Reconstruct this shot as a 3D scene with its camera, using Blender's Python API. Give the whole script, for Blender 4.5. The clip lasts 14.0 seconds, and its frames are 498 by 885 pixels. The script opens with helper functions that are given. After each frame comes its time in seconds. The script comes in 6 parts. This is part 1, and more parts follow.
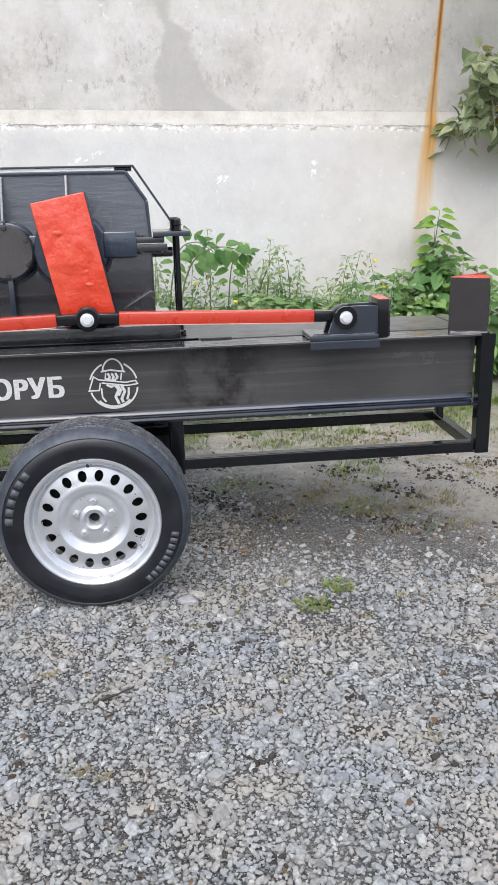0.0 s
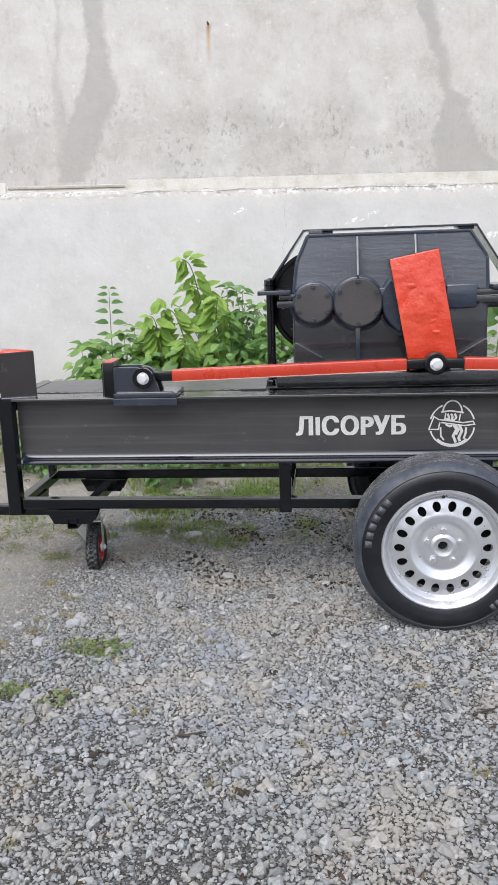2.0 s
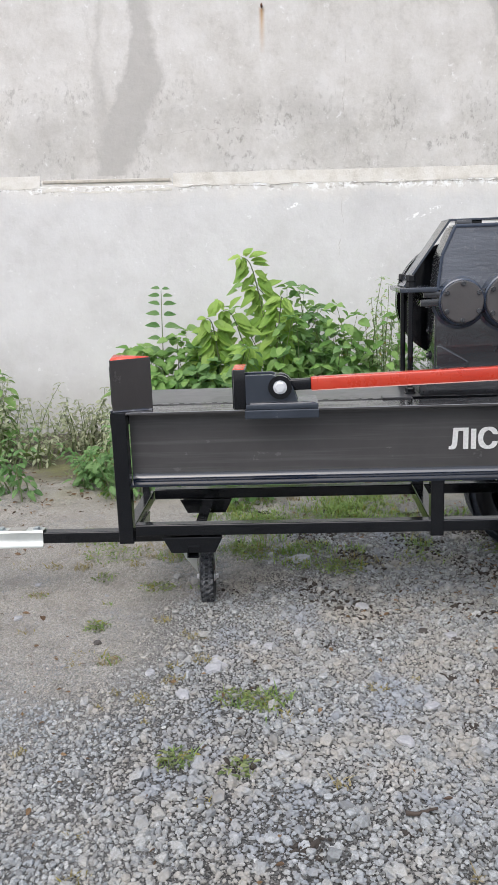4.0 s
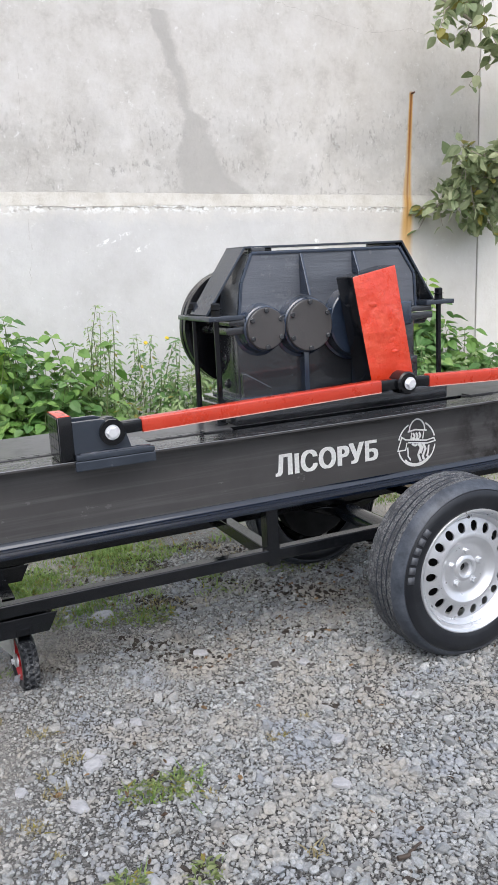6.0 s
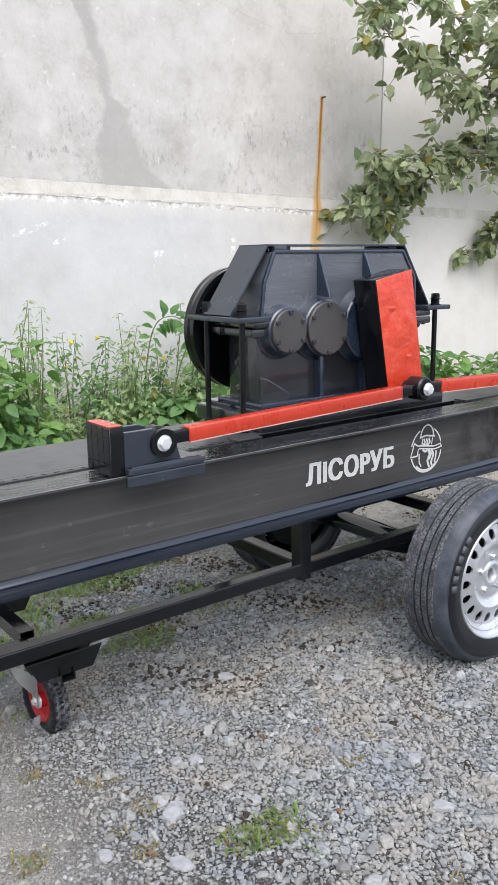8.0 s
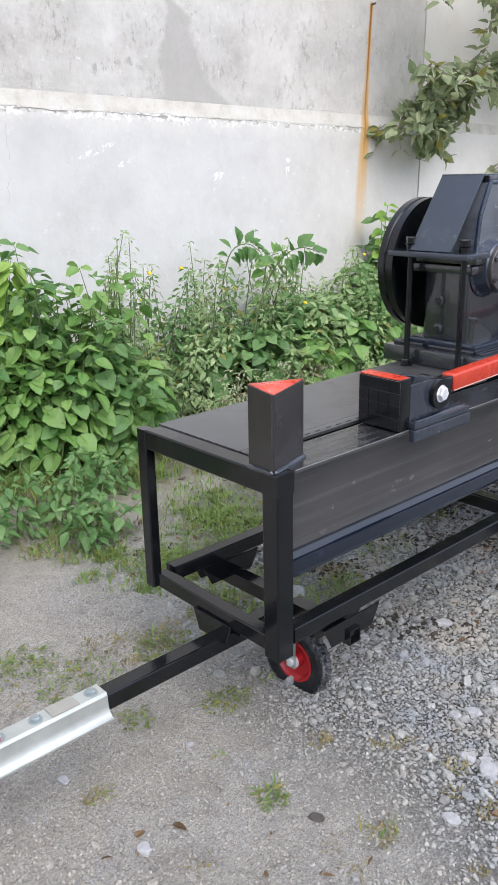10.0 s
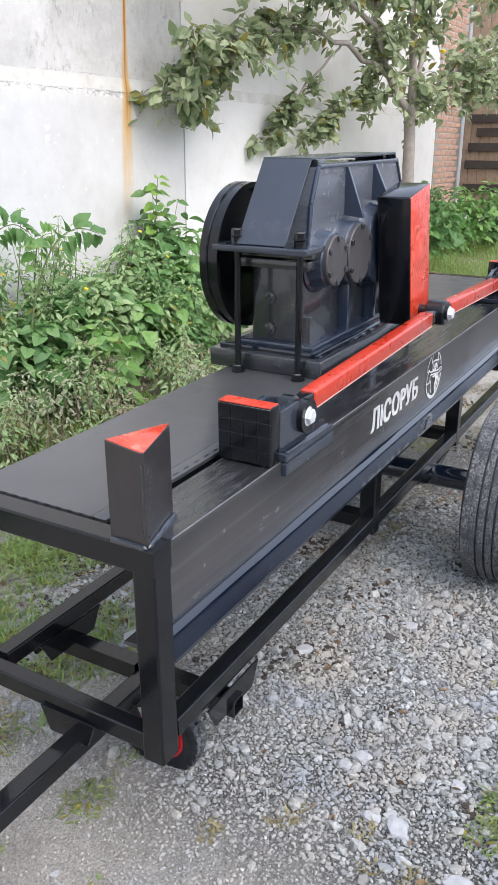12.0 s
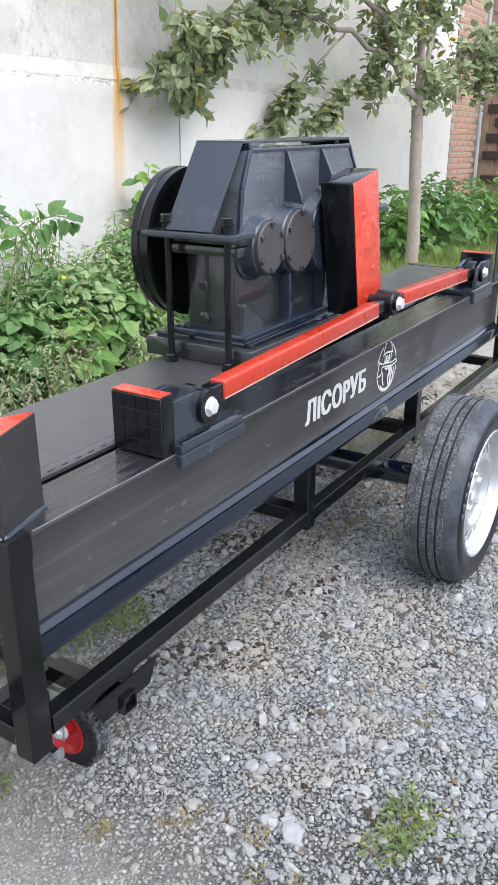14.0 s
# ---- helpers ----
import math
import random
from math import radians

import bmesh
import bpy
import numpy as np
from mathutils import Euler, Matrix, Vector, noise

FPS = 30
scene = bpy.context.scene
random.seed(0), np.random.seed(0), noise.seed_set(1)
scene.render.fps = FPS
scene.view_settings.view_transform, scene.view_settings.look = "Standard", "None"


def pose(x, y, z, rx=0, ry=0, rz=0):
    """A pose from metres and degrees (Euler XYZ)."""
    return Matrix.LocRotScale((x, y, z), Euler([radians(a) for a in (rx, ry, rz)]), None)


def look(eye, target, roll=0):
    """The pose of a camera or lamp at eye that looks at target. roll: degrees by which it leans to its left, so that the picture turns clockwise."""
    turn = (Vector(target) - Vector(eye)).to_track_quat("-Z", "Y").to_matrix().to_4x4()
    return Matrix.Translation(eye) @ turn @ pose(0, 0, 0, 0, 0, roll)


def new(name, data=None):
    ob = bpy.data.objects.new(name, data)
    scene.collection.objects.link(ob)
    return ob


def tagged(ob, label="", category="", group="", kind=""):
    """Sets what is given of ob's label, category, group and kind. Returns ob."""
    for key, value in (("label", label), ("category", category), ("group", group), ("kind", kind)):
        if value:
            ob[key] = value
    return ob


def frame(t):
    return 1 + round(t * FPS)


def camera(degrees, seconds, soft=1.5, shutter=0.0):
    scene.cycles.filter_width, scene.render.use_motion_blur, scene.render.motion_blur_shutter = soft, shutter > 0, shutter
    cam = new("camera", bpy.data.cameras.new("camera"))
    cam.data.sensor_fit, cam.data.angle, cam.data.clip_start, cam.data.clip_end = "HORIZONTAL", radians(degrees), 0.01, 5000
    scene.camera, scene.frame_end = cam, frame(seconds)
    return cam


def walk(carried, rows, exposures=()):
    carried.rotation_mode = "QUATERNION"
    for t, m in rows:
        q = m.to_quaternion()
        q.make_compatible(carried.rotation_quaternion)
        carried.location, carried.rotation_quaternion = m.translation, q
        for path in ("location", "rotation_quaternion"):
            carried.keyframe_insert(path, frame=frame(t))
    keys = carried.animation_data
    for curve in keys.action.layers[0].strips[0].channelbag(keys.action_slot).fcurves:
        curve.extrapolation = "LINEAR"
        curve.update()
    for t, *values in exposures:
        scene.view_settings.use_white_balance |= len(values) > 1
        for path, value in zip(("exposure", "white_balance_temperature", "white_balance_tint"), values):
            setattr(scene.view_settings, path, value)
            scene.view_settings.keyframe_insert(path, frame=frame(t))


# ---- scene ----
cam = camera(34.0, 14.0, soft=1.1)
PATH = [
    (0, (-0.18, -0.042, 1.294), (0.052, 1.86, 0.72), -0.4),
    (0.5, (-0.268, -0.157, 1.325), (-0.084, 1.757, 0.772), -0.2),
    (1, (-0.469, -0.227, 1.319), (-0.405, 1.706, 0.809), -0.6),
    (1.5, (-0.674, -0.295, 1.309), (-0.755, 1.646, 0.835), -0.8),
    (2, (-0.784, -0.28, 1.302), (-0.977, 1.66, 0.856), -0.9),
    (2.5, (-0.911, -0.17, 1.302), (-1.177, 1.76, 0.847), -1.1),
    (2.7, (-0.958, -0.107, 1.305), (-1.245, 1.818, 0.844), -1.0),
    (4.8, (-1.739, 0.172, 1.261), (-1.503, 2.113, 0.84), -1.6),
    (5, (-1.787, 0.24, 1.28), (-1.435, 2.164, 0.859), -1.8),
    (5.5, (-1.915, 0.343, 1.289), (-1.289, 2.195, 0.869), -2.2),
    (6, (-2.142, 0.391, 1.309), (-1.314, 2.165, 0.902), -2.0),
    (6.5, (-2.316, 0.445, 1.281), (-1.357, 2.157, 0.893), -0.7),
    (7, (-2.353, 0.623, 1.279), (-1.262, 2.257, 0.909), 0.2),
    (7.5, (-2.403, 0.773, 1.312), (-1.212, 2.335, 0.935), 0.5),
    (8, (-2.64, 0.88, 1.319), (-1.448, 2.432, 0.903), 0.0),
    (8.5, (-2.877, 1.005, 1.347), (-1.757, 2.592, 0.868), -0.7),
    (8.7, (-2.941, 1.092, 1.34), (-1.851, 2.689, 0.831), -0.7),
    (10.8, (-3.323, 1.727, 1.412), (-1.869, 2.935, 0.76), -0.4),
    (11, (-3.314, 1.749, 1.416), (-1.825, 2.91, 0.757), -0.4),
    (11.5, (-3.221, 1.868, 1.409), (-1.652, 2.912, 0.739), 0.0),
    (12, (-3.099, 1.994, 1.437), (-1.47, 2.927, 0.749), 0.3),
    (12.5, (-3.09, 2.103, 1.446), (-1.434, 2.968, 0.733), 0.2),
    (13, (-3.11, 2.123, 1.449), (-1.465, 3.007, 0.734), -0.3),
    (13.5, (-2.996, 1.979, 1.432), (-1.377, 2.923, 0.733), -0.3),
    (14, (-2.905, 1.775, 1.415), (-1.317, 2.765, 0.71), 0.4),
]
walk(cam, [(t, look(eye, target, roll)) for t, eye, target, roll in PATH], [(0.0, 1.02, 6090, 11), (1.5, 0.95, 6110, 11), (2.5, 0.85, 6150, 11), (5.0, 0.87, 6120, 11), (6.5, 0.98, 6060, 11), (8.5, 1.0, 6040, 11), (10.8, 1.15, 5930, 12), (12.0, 1.29, 5920, 12), (13.0, 1.33, 5920, 12), (14.0, 1.30, 5900, 11)])

# ---------------------------------------------------------------- light
world = bpy.data.worlds.new("sky")
scene.world = world
world.use_nodes = True
wn = world.node_tree.nodes
sky = wn.new("ShaderNodeTexSky")
sky.sky_type = "NISHITA"
sky.sun_disc = False
sky.sun_elevation = radians(54)
sky.sun_rotation = radians(200)
sky.air_density, sky.dust_density, sky.ozone_density = 1.0, 7.0, 1.5
wn["Background"].inputs["Strength"].default_value = 0.140
cloud = wn.new("ShaderNodeMix")
cloud.data_type = "RGBA"
cloud.inputs[0].default_value = 0.6
cloud.inputs[7].default_value = (4.2, 4.4, 4.7, 1)
world.node_tree.links.new(sky.outputs["Color"], cloud.inputs[6])
world.node_tree.links.new(cloud.outputs[2], wn["Background"].inputs["Color"])
sun = new("sun", bpy.data.lights.new("sun", "SUN"))
sun.data.energy, sun.data.angle, sun.data.color = 0.8, radians(60), (1.0, 0.985, 0.955)
sun.matrix_world = look((0, 0, 0), (-math.sin(radians(200)), -math.cos(radians(200)), -math.tan(radians(54))))


# ---------------------------------------------------------------- materials
class Nodes:
    """A small wrapper to write node materials in few lines."""

    def __init__(self, name):
        self.mat = bpy.data.materials.new(name)
        self.mat.use_nodes = True
        self.tree = self.mat.node_tree
        self.bsdf = self.tree.nodes["Principled BSDF"]

    def put(self, kind, **values):
        node = self.tree.nodes.new("ShaderNode" + kind)
        for key, value in values.items():
            key = key.replace("_", " ").title() if key not in node.bl_rna.properties else key
            if key in node.bl_rna.properties:
                setattr(node, key, value)
            else:
                node.inputs[key].default_value = value
        return node

    def link(self, a, b):
        self.tree.links.new(a, b)

    def coords(self, scale=(1, 1, 1)):
        m = self.put("Mapping")
        m.inputs["Scale"].default_value = scale
        self.link(self.put("TexCoord").outputs["Object"], m.inputs["Vector"])
        return m.outputs["Vector"]

    def noise(self, scale, detail=4.0, rough=0.55, vector=None, stretch=(1, 1, 1)):
        n = self.put("TexNoise")
        n.inputs["Scale"].default_value = scale
        n.inputs["Detail"].default_value = detail
        n.inputs["Roughness"].default_value = rough
        self.link(vector or self.coords(stretch), n.inputs["Vector"])
        return n.outputs["Fac"]

    def voronoi(self, scale, feature="F1", out="Distance", stretch=(1, 1, 1)):
        n = self.put("TexVoronoi")
        n.feature = feature
        n.inputs["Scale"].default_value = scale
        self.link(self.coords(stretch), n.inputs["Vector"])
        return n.outputs[out]

    def ramp(self, fac, *stops):
        r = self.put("ValToRGB")
        e = r.color_ramp.elements
        while len(e) < len(stops):
            e.new(0.5)
        for el, (pos, col) in zip(e, stops):
            el.position = pos
            el.color = (*col, 1) if isinstance(col, tuple) else (col, col, col, 1)
        self.link(fac, r.inputs["Fac"])
        return r.outputs["Color"]

    def mix(self, fac, a, b, mode="MIX"):
        m = self.put("Mix")
        m.data_type = "RGBA"
        m.blend_type = mode
        for value, slot in ((fac, 0), (a, 6), (b, 7)):
            if isinstance(value, bpy.types.NodeSocket):
                self.link(value, m.inputs[slot])
            elif slot == 0:
                m.inputs[0].default_value = value
            else:
                m.inputs[slot].default_value = (*value, 1) if isinstance(value, tuple) else (value, value, value, 1)
        return m.outputs[2]

    def math(self, op, a, b=0.5, clamp=False):
        m = self.put("Math")
        m.operation = op
        m.use_clamp = clamp
        for value, slot in ((a, 0), (b, 1)):
            if isinstance(value, bpy.types.NodeSocket):
                self.link(value, m.inputs[slot])
            else:
                m.inputs[slot].default_value = value
        return m.outputs[0]

    def bump(self, height, strength=0.3, distance=0.01, under=None):
        b = self.put("Bump")
        b.inputs["Strength"].default_value = strength
        b.inputs["Distance"].default_value = distance
        self.link(height, b.inputs["Height"])
        if under:
            self.link(under, b.inputs["Normal"])
        return b.outputs["Normal"]

    def finish(self, color=None, rough=None, metal=None, normal=None, **more):
        for value, slot in ((color, "Base Color"), (rough, "Roughness"), (metal, "Metallic"), (normal, "Normal")):
            if value is None:
                continue
            if isinstance(value, bpy.types.NodeSocket):
                self.link(value, self.bsdf.inputs[slot])
            elif isinstance(value, tuple):
                self.bsdf.inputs[slot].default_value = (*value, 1)
            else:
                self.bsdf.inputs[slot].default_value = value
        for key, value in more.items():
            self.bsdf.inputs[key.replace("_", " ").title()].default_value = value
        return self.mat


def black_paint(name, brush=(1, 1, 1), base=0.012, tint=(1.0, 1.0, 1.08), low=0.32, high=0.55, relief=0.12, show=0.15, coat=0.0, grain=0.06, shine=0.5, deep=0.004, blotch=(14.0, 6), stained=False):
    n = Nodes(name)
    cloud = n.noise(3.0, 5, 0.6)
    streak = n.noise(*blotch, 0.65, stretch=brush)
    dust = n.ramp(n.noise(7.0, 8, 0.7), (0.52, 0.0), (0.78, 1.0))
    dark = tuple(base * 0.65 * c for c in tint)
    mid = tuple(base * 1.5 * c for c in tint)
    lit = tuple(base * 2.6 * c for c in tint)
    colour = n.mix(cloud, dark, mid)
    colour = n.mix(n.math("MULTIPLY", n.ramp(streak, (0.5, 0.0), (0.8, 1.0)), show), colour, lit)
    colour = n.mix(n.math("MULTIPLY", dust, 0.12), colour, (0.055, 0.05, 0.045))
    rough = n.ramp(n.math("ADD", n.math("MULTIPLY", streak, 0.6), n.math("MULTIPLY", dust, 0.4)), (0.25, low), (0.75, high))
    normal = n.bump(streak, relief, deep, n.bump(n.noise(90, 4), grain, 0.002))
    if stained:
        # a damp rusty blotch on the web beside the badge
        pos = n.put("SeparateXYZ")
        n.link(n.put("NewGeometry").outputs["Position"], pos.inputs[0])
        inside = n.math("SUBTRACT", 1.0, n.math("DIVIDE", n.math("ABSOLUTE", n.math("SUBTRACT", pos.outputs[0], 0.06)), 0.22), True)
        mask = n.math("MULTIPLY", n.ramp(n.noise(7, 6, 0.62), (0.42, 0.0), (0.56, 1.0)), n.math("MULTIPLY", inside, 2.0, True))
        colour = n.mix(n.math("MULTIPLY", mask, 0.7), colour, (0.012, 0.009, 0.008))
    n.bsdf.inputs["Coat Weight"].default_value = coat
    n.bsdf.inputs["Specular IOR Level"].default_value = shine
    n.bsdf.inputs["Coat Roughness"].default_value = 0.1
    return n.finish(colour, rough, 0.0, normal)


def red_paint(name, worn=0.3, wrinkle=0.12, depth=1.0):
    n = Nodes(name)
    patch = n.ramp(n.noise(9.0, 6, 0.7), (0.5, 0.0), (0.72, 1.0))
    colour = n.mix(n.noise(5, 4), tuple(c * depth for c in (0.62, 0.036, 0.013)), tuple(c * depth for c in (0.76, 0.066, 0.022)))
    colour = n.mix(n.math("MULTIPLY", patch, worn), colour, (0.80, 0.19, 0.105))
    streak = n.noise(16, 6, 0.7)
    rough = n.ramp(streak, (0.3, 0.2), (0.7, 0.42))
    n.bsdf.inputs["Coat Weight"].default_value = 0.5
    n.bsdf.inputs["Coat Roughness"].default_value = 0.12
    return n.finish(colour, rough, 0.0, n.bump(n.noise(11, 4, 0.55), wrinkle, 0.02, n.bump(n.noise(45, 5, 0.6), 0.2, 0.004)))


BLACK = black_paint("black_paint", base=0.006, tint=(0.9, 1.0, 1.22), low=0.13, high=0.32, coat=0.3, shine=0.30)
BLACK_BEAM = black_paint("black_paint_brushed", brush=(0.06, 1, 2.6), base=0.053, tint=(1.03, 1.0, 0.99), low=0.14, high=0.4, relief=0.22, show=0.5, coat=0.1, shine=0.4, stained=True)
BLACK_CAST = black_paint("black_paint_on_casting", base=0.024, tint=(0.94, 1.0, 1.14), low=0.12, high=0.36, relief=0.8, coat=1.0, grain=0.25, deep=0.012, blotch=(9.0, 7))
COVER_PAINT = black_paint("blue_grey_black_paint", brush=(0.25, 1, 2.0), base=0.105, tint=(0.92, 1.0, 1.16), low=0.20, high=0.42, relief=0.6, coat=0.6, grain=0.2, deep=0.008, blotch=(12.0, 7))
CAP_PAINT = black_paint("brown_black_cap_paint", base=0.052, tint=(1.06, 1.0, 0.98), low=0.34, high=0.5, relief=0.4, coat=0.05, grain=0.3, deep=0.006)
BLUE_EDGE = black_paint("blue_black_enamel", base=0.030, tint=(0.64, 0.97, 1.65), low=0.06, high=0.22, relief=0.5, coat=1.0, grain=0.15, deep=0.012, blotch=(16.0, 5))
BLACK_PLATE = black_paint("blue_black_plate", base=0.034, tint=(0.80, 1.0, 1.35), low=0.16, high=0.36, relief=0.2, coat=0.4)
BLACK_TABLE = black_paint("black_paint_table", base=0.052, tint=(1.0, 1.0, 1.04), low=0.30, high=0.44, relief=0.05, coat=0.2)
WEDGE_PAINT = black_paint("brown_black_wedge_paint", brush=(1, 1, 0.3), base=0.027, tint=(1.1, 1.0, 0.98), low=0.18, high=0.36, relief=0.15, coat=0.2)
NAVY = black_paint("blue_black_paint_with_sky_tint", base=0.0075, tint=(0.5, 0.95, 2.1), low=0.12, high=0.25, brush=(0.12, 1, 1), relief=0.04, coat=1.0)


def worn_track():
    """Black paint rubbed through in long scratches by the sliding pushers."""
    n = Nodes("worn_black_track")
    scratch = n.ramp(n.noise(55, 6, 0.7, stretch=(0.10, 1, 1)), (0.50, 0.0), (0.66, 1.0))
    chips = n.ramp(n.noise(9, 7, 0.7, stretch=(0.5, 1, 1)), (0.42, 0.0), (0.60, 1.0))
    rubbed = n.math("MULTIPLY", scratch, chips)
    colour = n.mix(n.noise(4, 5, 0.6), (0.010, 0.010, 0.011), (0.024, 0.024, 0.026))
    colour = n.mix(n.math("MULTIPLY", rubbed, 0.55), colour, (0.10, 0.10, 0.105))
    rough = n.ramp(rubbed, (0.0, 0.18), (1.0, 0.42))
    n.bsdf.inputs["Coat Weight"].default_value = 0.5
    n.bsdf.inputs["Coat Roughness"].default_value = 0.12
    return n.finish(colour, rough, 0.0, n.bump(scratch, 0.5, 0.003, n.bump(n.noise(14, 5), 0.2, 0.004)))


WORN = worn_track()
RED = red_paint("red_paint", worn=0.4, wrinkle=0.8, depth=0.90)
RED_ROD = red_paint("red_paint_on_rods", worn=0.10, depth=0.70)


def plain(name, colour, rough, metal=0.0, grain=40, bump=0.1, vary=0.15):
    n = Nodes(name)
    k = n.noise(grain, 5, 0.6)
    low = tuple(c * (1 - vary) for c in colour)
    high = tuple(min(1, c * (1 + vary)) for c in colour)
    return n.finish(n.mix(k, low, high), n.ramp(n.noise(grain * 0.3, 4), (0.3, rough * 0.8), (0.7, min(1, rough * 1.2))), metal, n.bump(k, bump, 0.002))


ZINC = plain("bright_zinc", (0.74, 0.75, 0.76), 0.35, 0.35)
GALV = plain("galvanised_steel", (0.52, 0.54, 0.51), 0.38, 0.6, 14, 0.12, 0.28)
WHITE = plain("white_stencil_paint", (0.62, 0.62, 0.60), 0.6, 0, 130, 0.2, 0.35)
DULL_ZINC = plain("dull_zinc", (0.36, 0.40, 0.41), 0.4, 0.7, 40, 0.1, 0.2)
SILVER = plain("silver_wheel_paint", (0.66, 0.67, 0.69), 0.33, 0.7, 60, 0.12, 0.07)
HUBRED = plain("red_plastic_rim", (0.40, 0.014, 0.018), 0.32)
# near-black that puts recess shade into the colour: table slot, rim holes
RECESS_SHADE = plain("recess_shade_black", (0.006, 0.006, 0.006), 0.9)


def rubber():
    n = Nodes("tyre_rubber")
    dust = n.ramp(n.noise(11, 6, 0.65), (0.42, 0.0), (0.7, 1.0))
    colour = n.mix(n.math("MULTIPLY", dust, 0.5), (0.008, 0.009, 0.012), (0.026, 0.028, 0.032))
    return n.finish(colour, 0.3, 0.0, n.bump(n.noise(120, 3), 0.15, 0.002))


RUBBER = rubber()


def tread():
    n = Nodes("dusty_tread_rubber")
    dirt = n.math("MULTIPLY", n.ramp(n.noise(150, 8, 0.85), (0.47, 0.0), (0.54, 1.0)), n.ramp(n.noise(22, 6, 0.7), (0.38, 0.2), (0.58, 1.0)))
    colour = n.mix(dirt, (0.034, 0.036, 0.041), (0.19, 0.192, 0.19))
    return n.finish(colour, 0.85, 0.0, n.bump(n.voronoi(110), 0.6, 0.004))


TREAD = tread()


def shoulder():
    n = Nodes("dusty_blue_grey_rubber")
    dirt = n.ramp(n.noise(14, 7, 0.75), (0.40, 0.0), (0.66, 1.0))
    colour = n.mix(dirt, (0.026, 0.032, 0.043), (0.075, 0.085, 0.104))
    return n.finish(colour, 0.5, 0.0, n.bump(n.noise(70, 4), 0.2, 0.003))


SHOULDER = shoulder()


# ---------------------------------------------------------------- mesh helpers
def add_box(bm, x0, x1, y0, y1, z0, z1, bevel=0.0, m=None):
    made = bmesh.ops.create_cube(bm, size=1, matrix=Matrix.LocRotScale(((x0 + x1) / 2, (y0 + y1) / 2, (z0 + z1) / 2), None, (abs(x1 - x0), abs(y1 - y0), abs(z1 - z0))))
    verts = made["verts"]
    if m:
        bmesh.ops.transform(bm, matrix=m, verts=verts)
    if bevel:
        edges = list({e for v in verts for e in v.link_edges})
        bmesh.ops.bevel(bm, geom=edges, offset=bevel, segments=2, profile=0.6, affect="EDGES")
    return bm


def box(*a, **k):
    return add_box(bmesh.new(), *a, **k)


def add_prism(bm, outline, axis, a, b, bevel=0.0):
    """Extrudes a closed outline of (u, v) along an axis from a to b. Axis y: (x, z); axis x: (y, z); axis z: (x, y)."""
    put = {"x": lambda u, v, w: (w, u, v), "y": lambda u, v, w: (u, w, v), "z": lambda u, v, w: (u, v, w)}[axis]
    near = [bm.verts.new(put(u, v, a)) for u, v in outline]
    far = [bm.verts.new(put(u, v, b)) for u, v in outline]
    count = len(outline)
    faces = [bm.faces.new(near), bm.faces.new(far[::-1])]
    for i in range(count):
        faces.append(bm.faces.new((near[i], far[i], far[(i + 1) % count], near[(i + 1) % count])))
    bmesh.ops.recalc_face_normals(bm, faces=faces)
    if bevel:
        bmesh.ops.bevel(bm, geom=list({e for f in faces for e in f.edges}), offset=bevel, segments=2, profile=0.6, affect="EDGES")
    return bm


def prism(*a, **k):
    return add_prism(bmesh.new(), *a, **k)


def frame_along(p, q):
    """A matrix at p whose z runs towards q."""
    d = Vector(q) - Vector(p)
    return Matrix.Translation(p) @ d.to_track_quat("Z", "Y").to_matrix().to_4x4()


def add_lathe(bm, profile, m, seg=32, closed=False):
    """Turns (radius, height) points round z, then moves the result by m."""
    rings = []
    for r, h in profile:
        if r < 1e-6:
            rings.append([bm.verts.new(m @ Vector((0, 0, h)))])
        else:
            rings.append([bm.verts.new(m @ Vector((r * math.cos(2 * math.pi * i / seg), r * math.sin(2 * math.pi * i / seg), h))) for i in range(seg)])
    pairs = list(zip(rings, rings[1:])) + ([(rings[-1], rings[0])] if closed else [])
    faces = []
    for a, b in pairs:
        for i in range(seg):
            j = (i + 1) % seg
            quad = [a[i % len(a)], a[j % len(a)], b[j % len(b)], b[i % len(b)]]
            quad = list(dict.fromkeys(quad))
            if len(quad) > 2:
                faces.append(bm.faces.new(quad))
    bmesh.ops.recalc_face_normals(bm, faces=faces)
    return bm


def lathe(*a, **k):
    return add_lathe(bmesh.new(), *a, **k)


def add_rod(bm, p, q, r, seg=20, chamfer=0.0):
    length = (Vector(q) - Vector(p)).length
    c = chamfer
    profile = [(0, 0), (r - c, 0), (r, c), (r, length - c), (r - c, length), (0, length)] if c else [(0, 0), (r, 0), (r, length), (0, length)]
    return add_lathe(bm, profile, frame_along(p, q), seg)


def rod(*a, **k):
    return add_rod(bmesh.new(), *a, **k)


def add_bar(bm, p, q, w, h, bevel=0.004, up=(0, 0, 1)):
    """A square bar from p to q, w across and h along up."""
    p, q = Vector(p), Vector(q)
    d = (q - p).normalized()
    if abs(d.dot(Vector(up))) > 0.99:
        up = (0, 1, 0)
    side = d.cross(Vector(up)).normalized()
    top = side.cross(d)
    m = Matrix((side, top, d)).transposed().to_4x4()
    return add_box(bm, -w / 2, w / 2, -h / 2, h / 2, 0, (q - p).length, bevel, Matrix.Translation(p) @ m)


def bar(*a, **k):
    return add_bar(bmesh.new(), *a, **k)


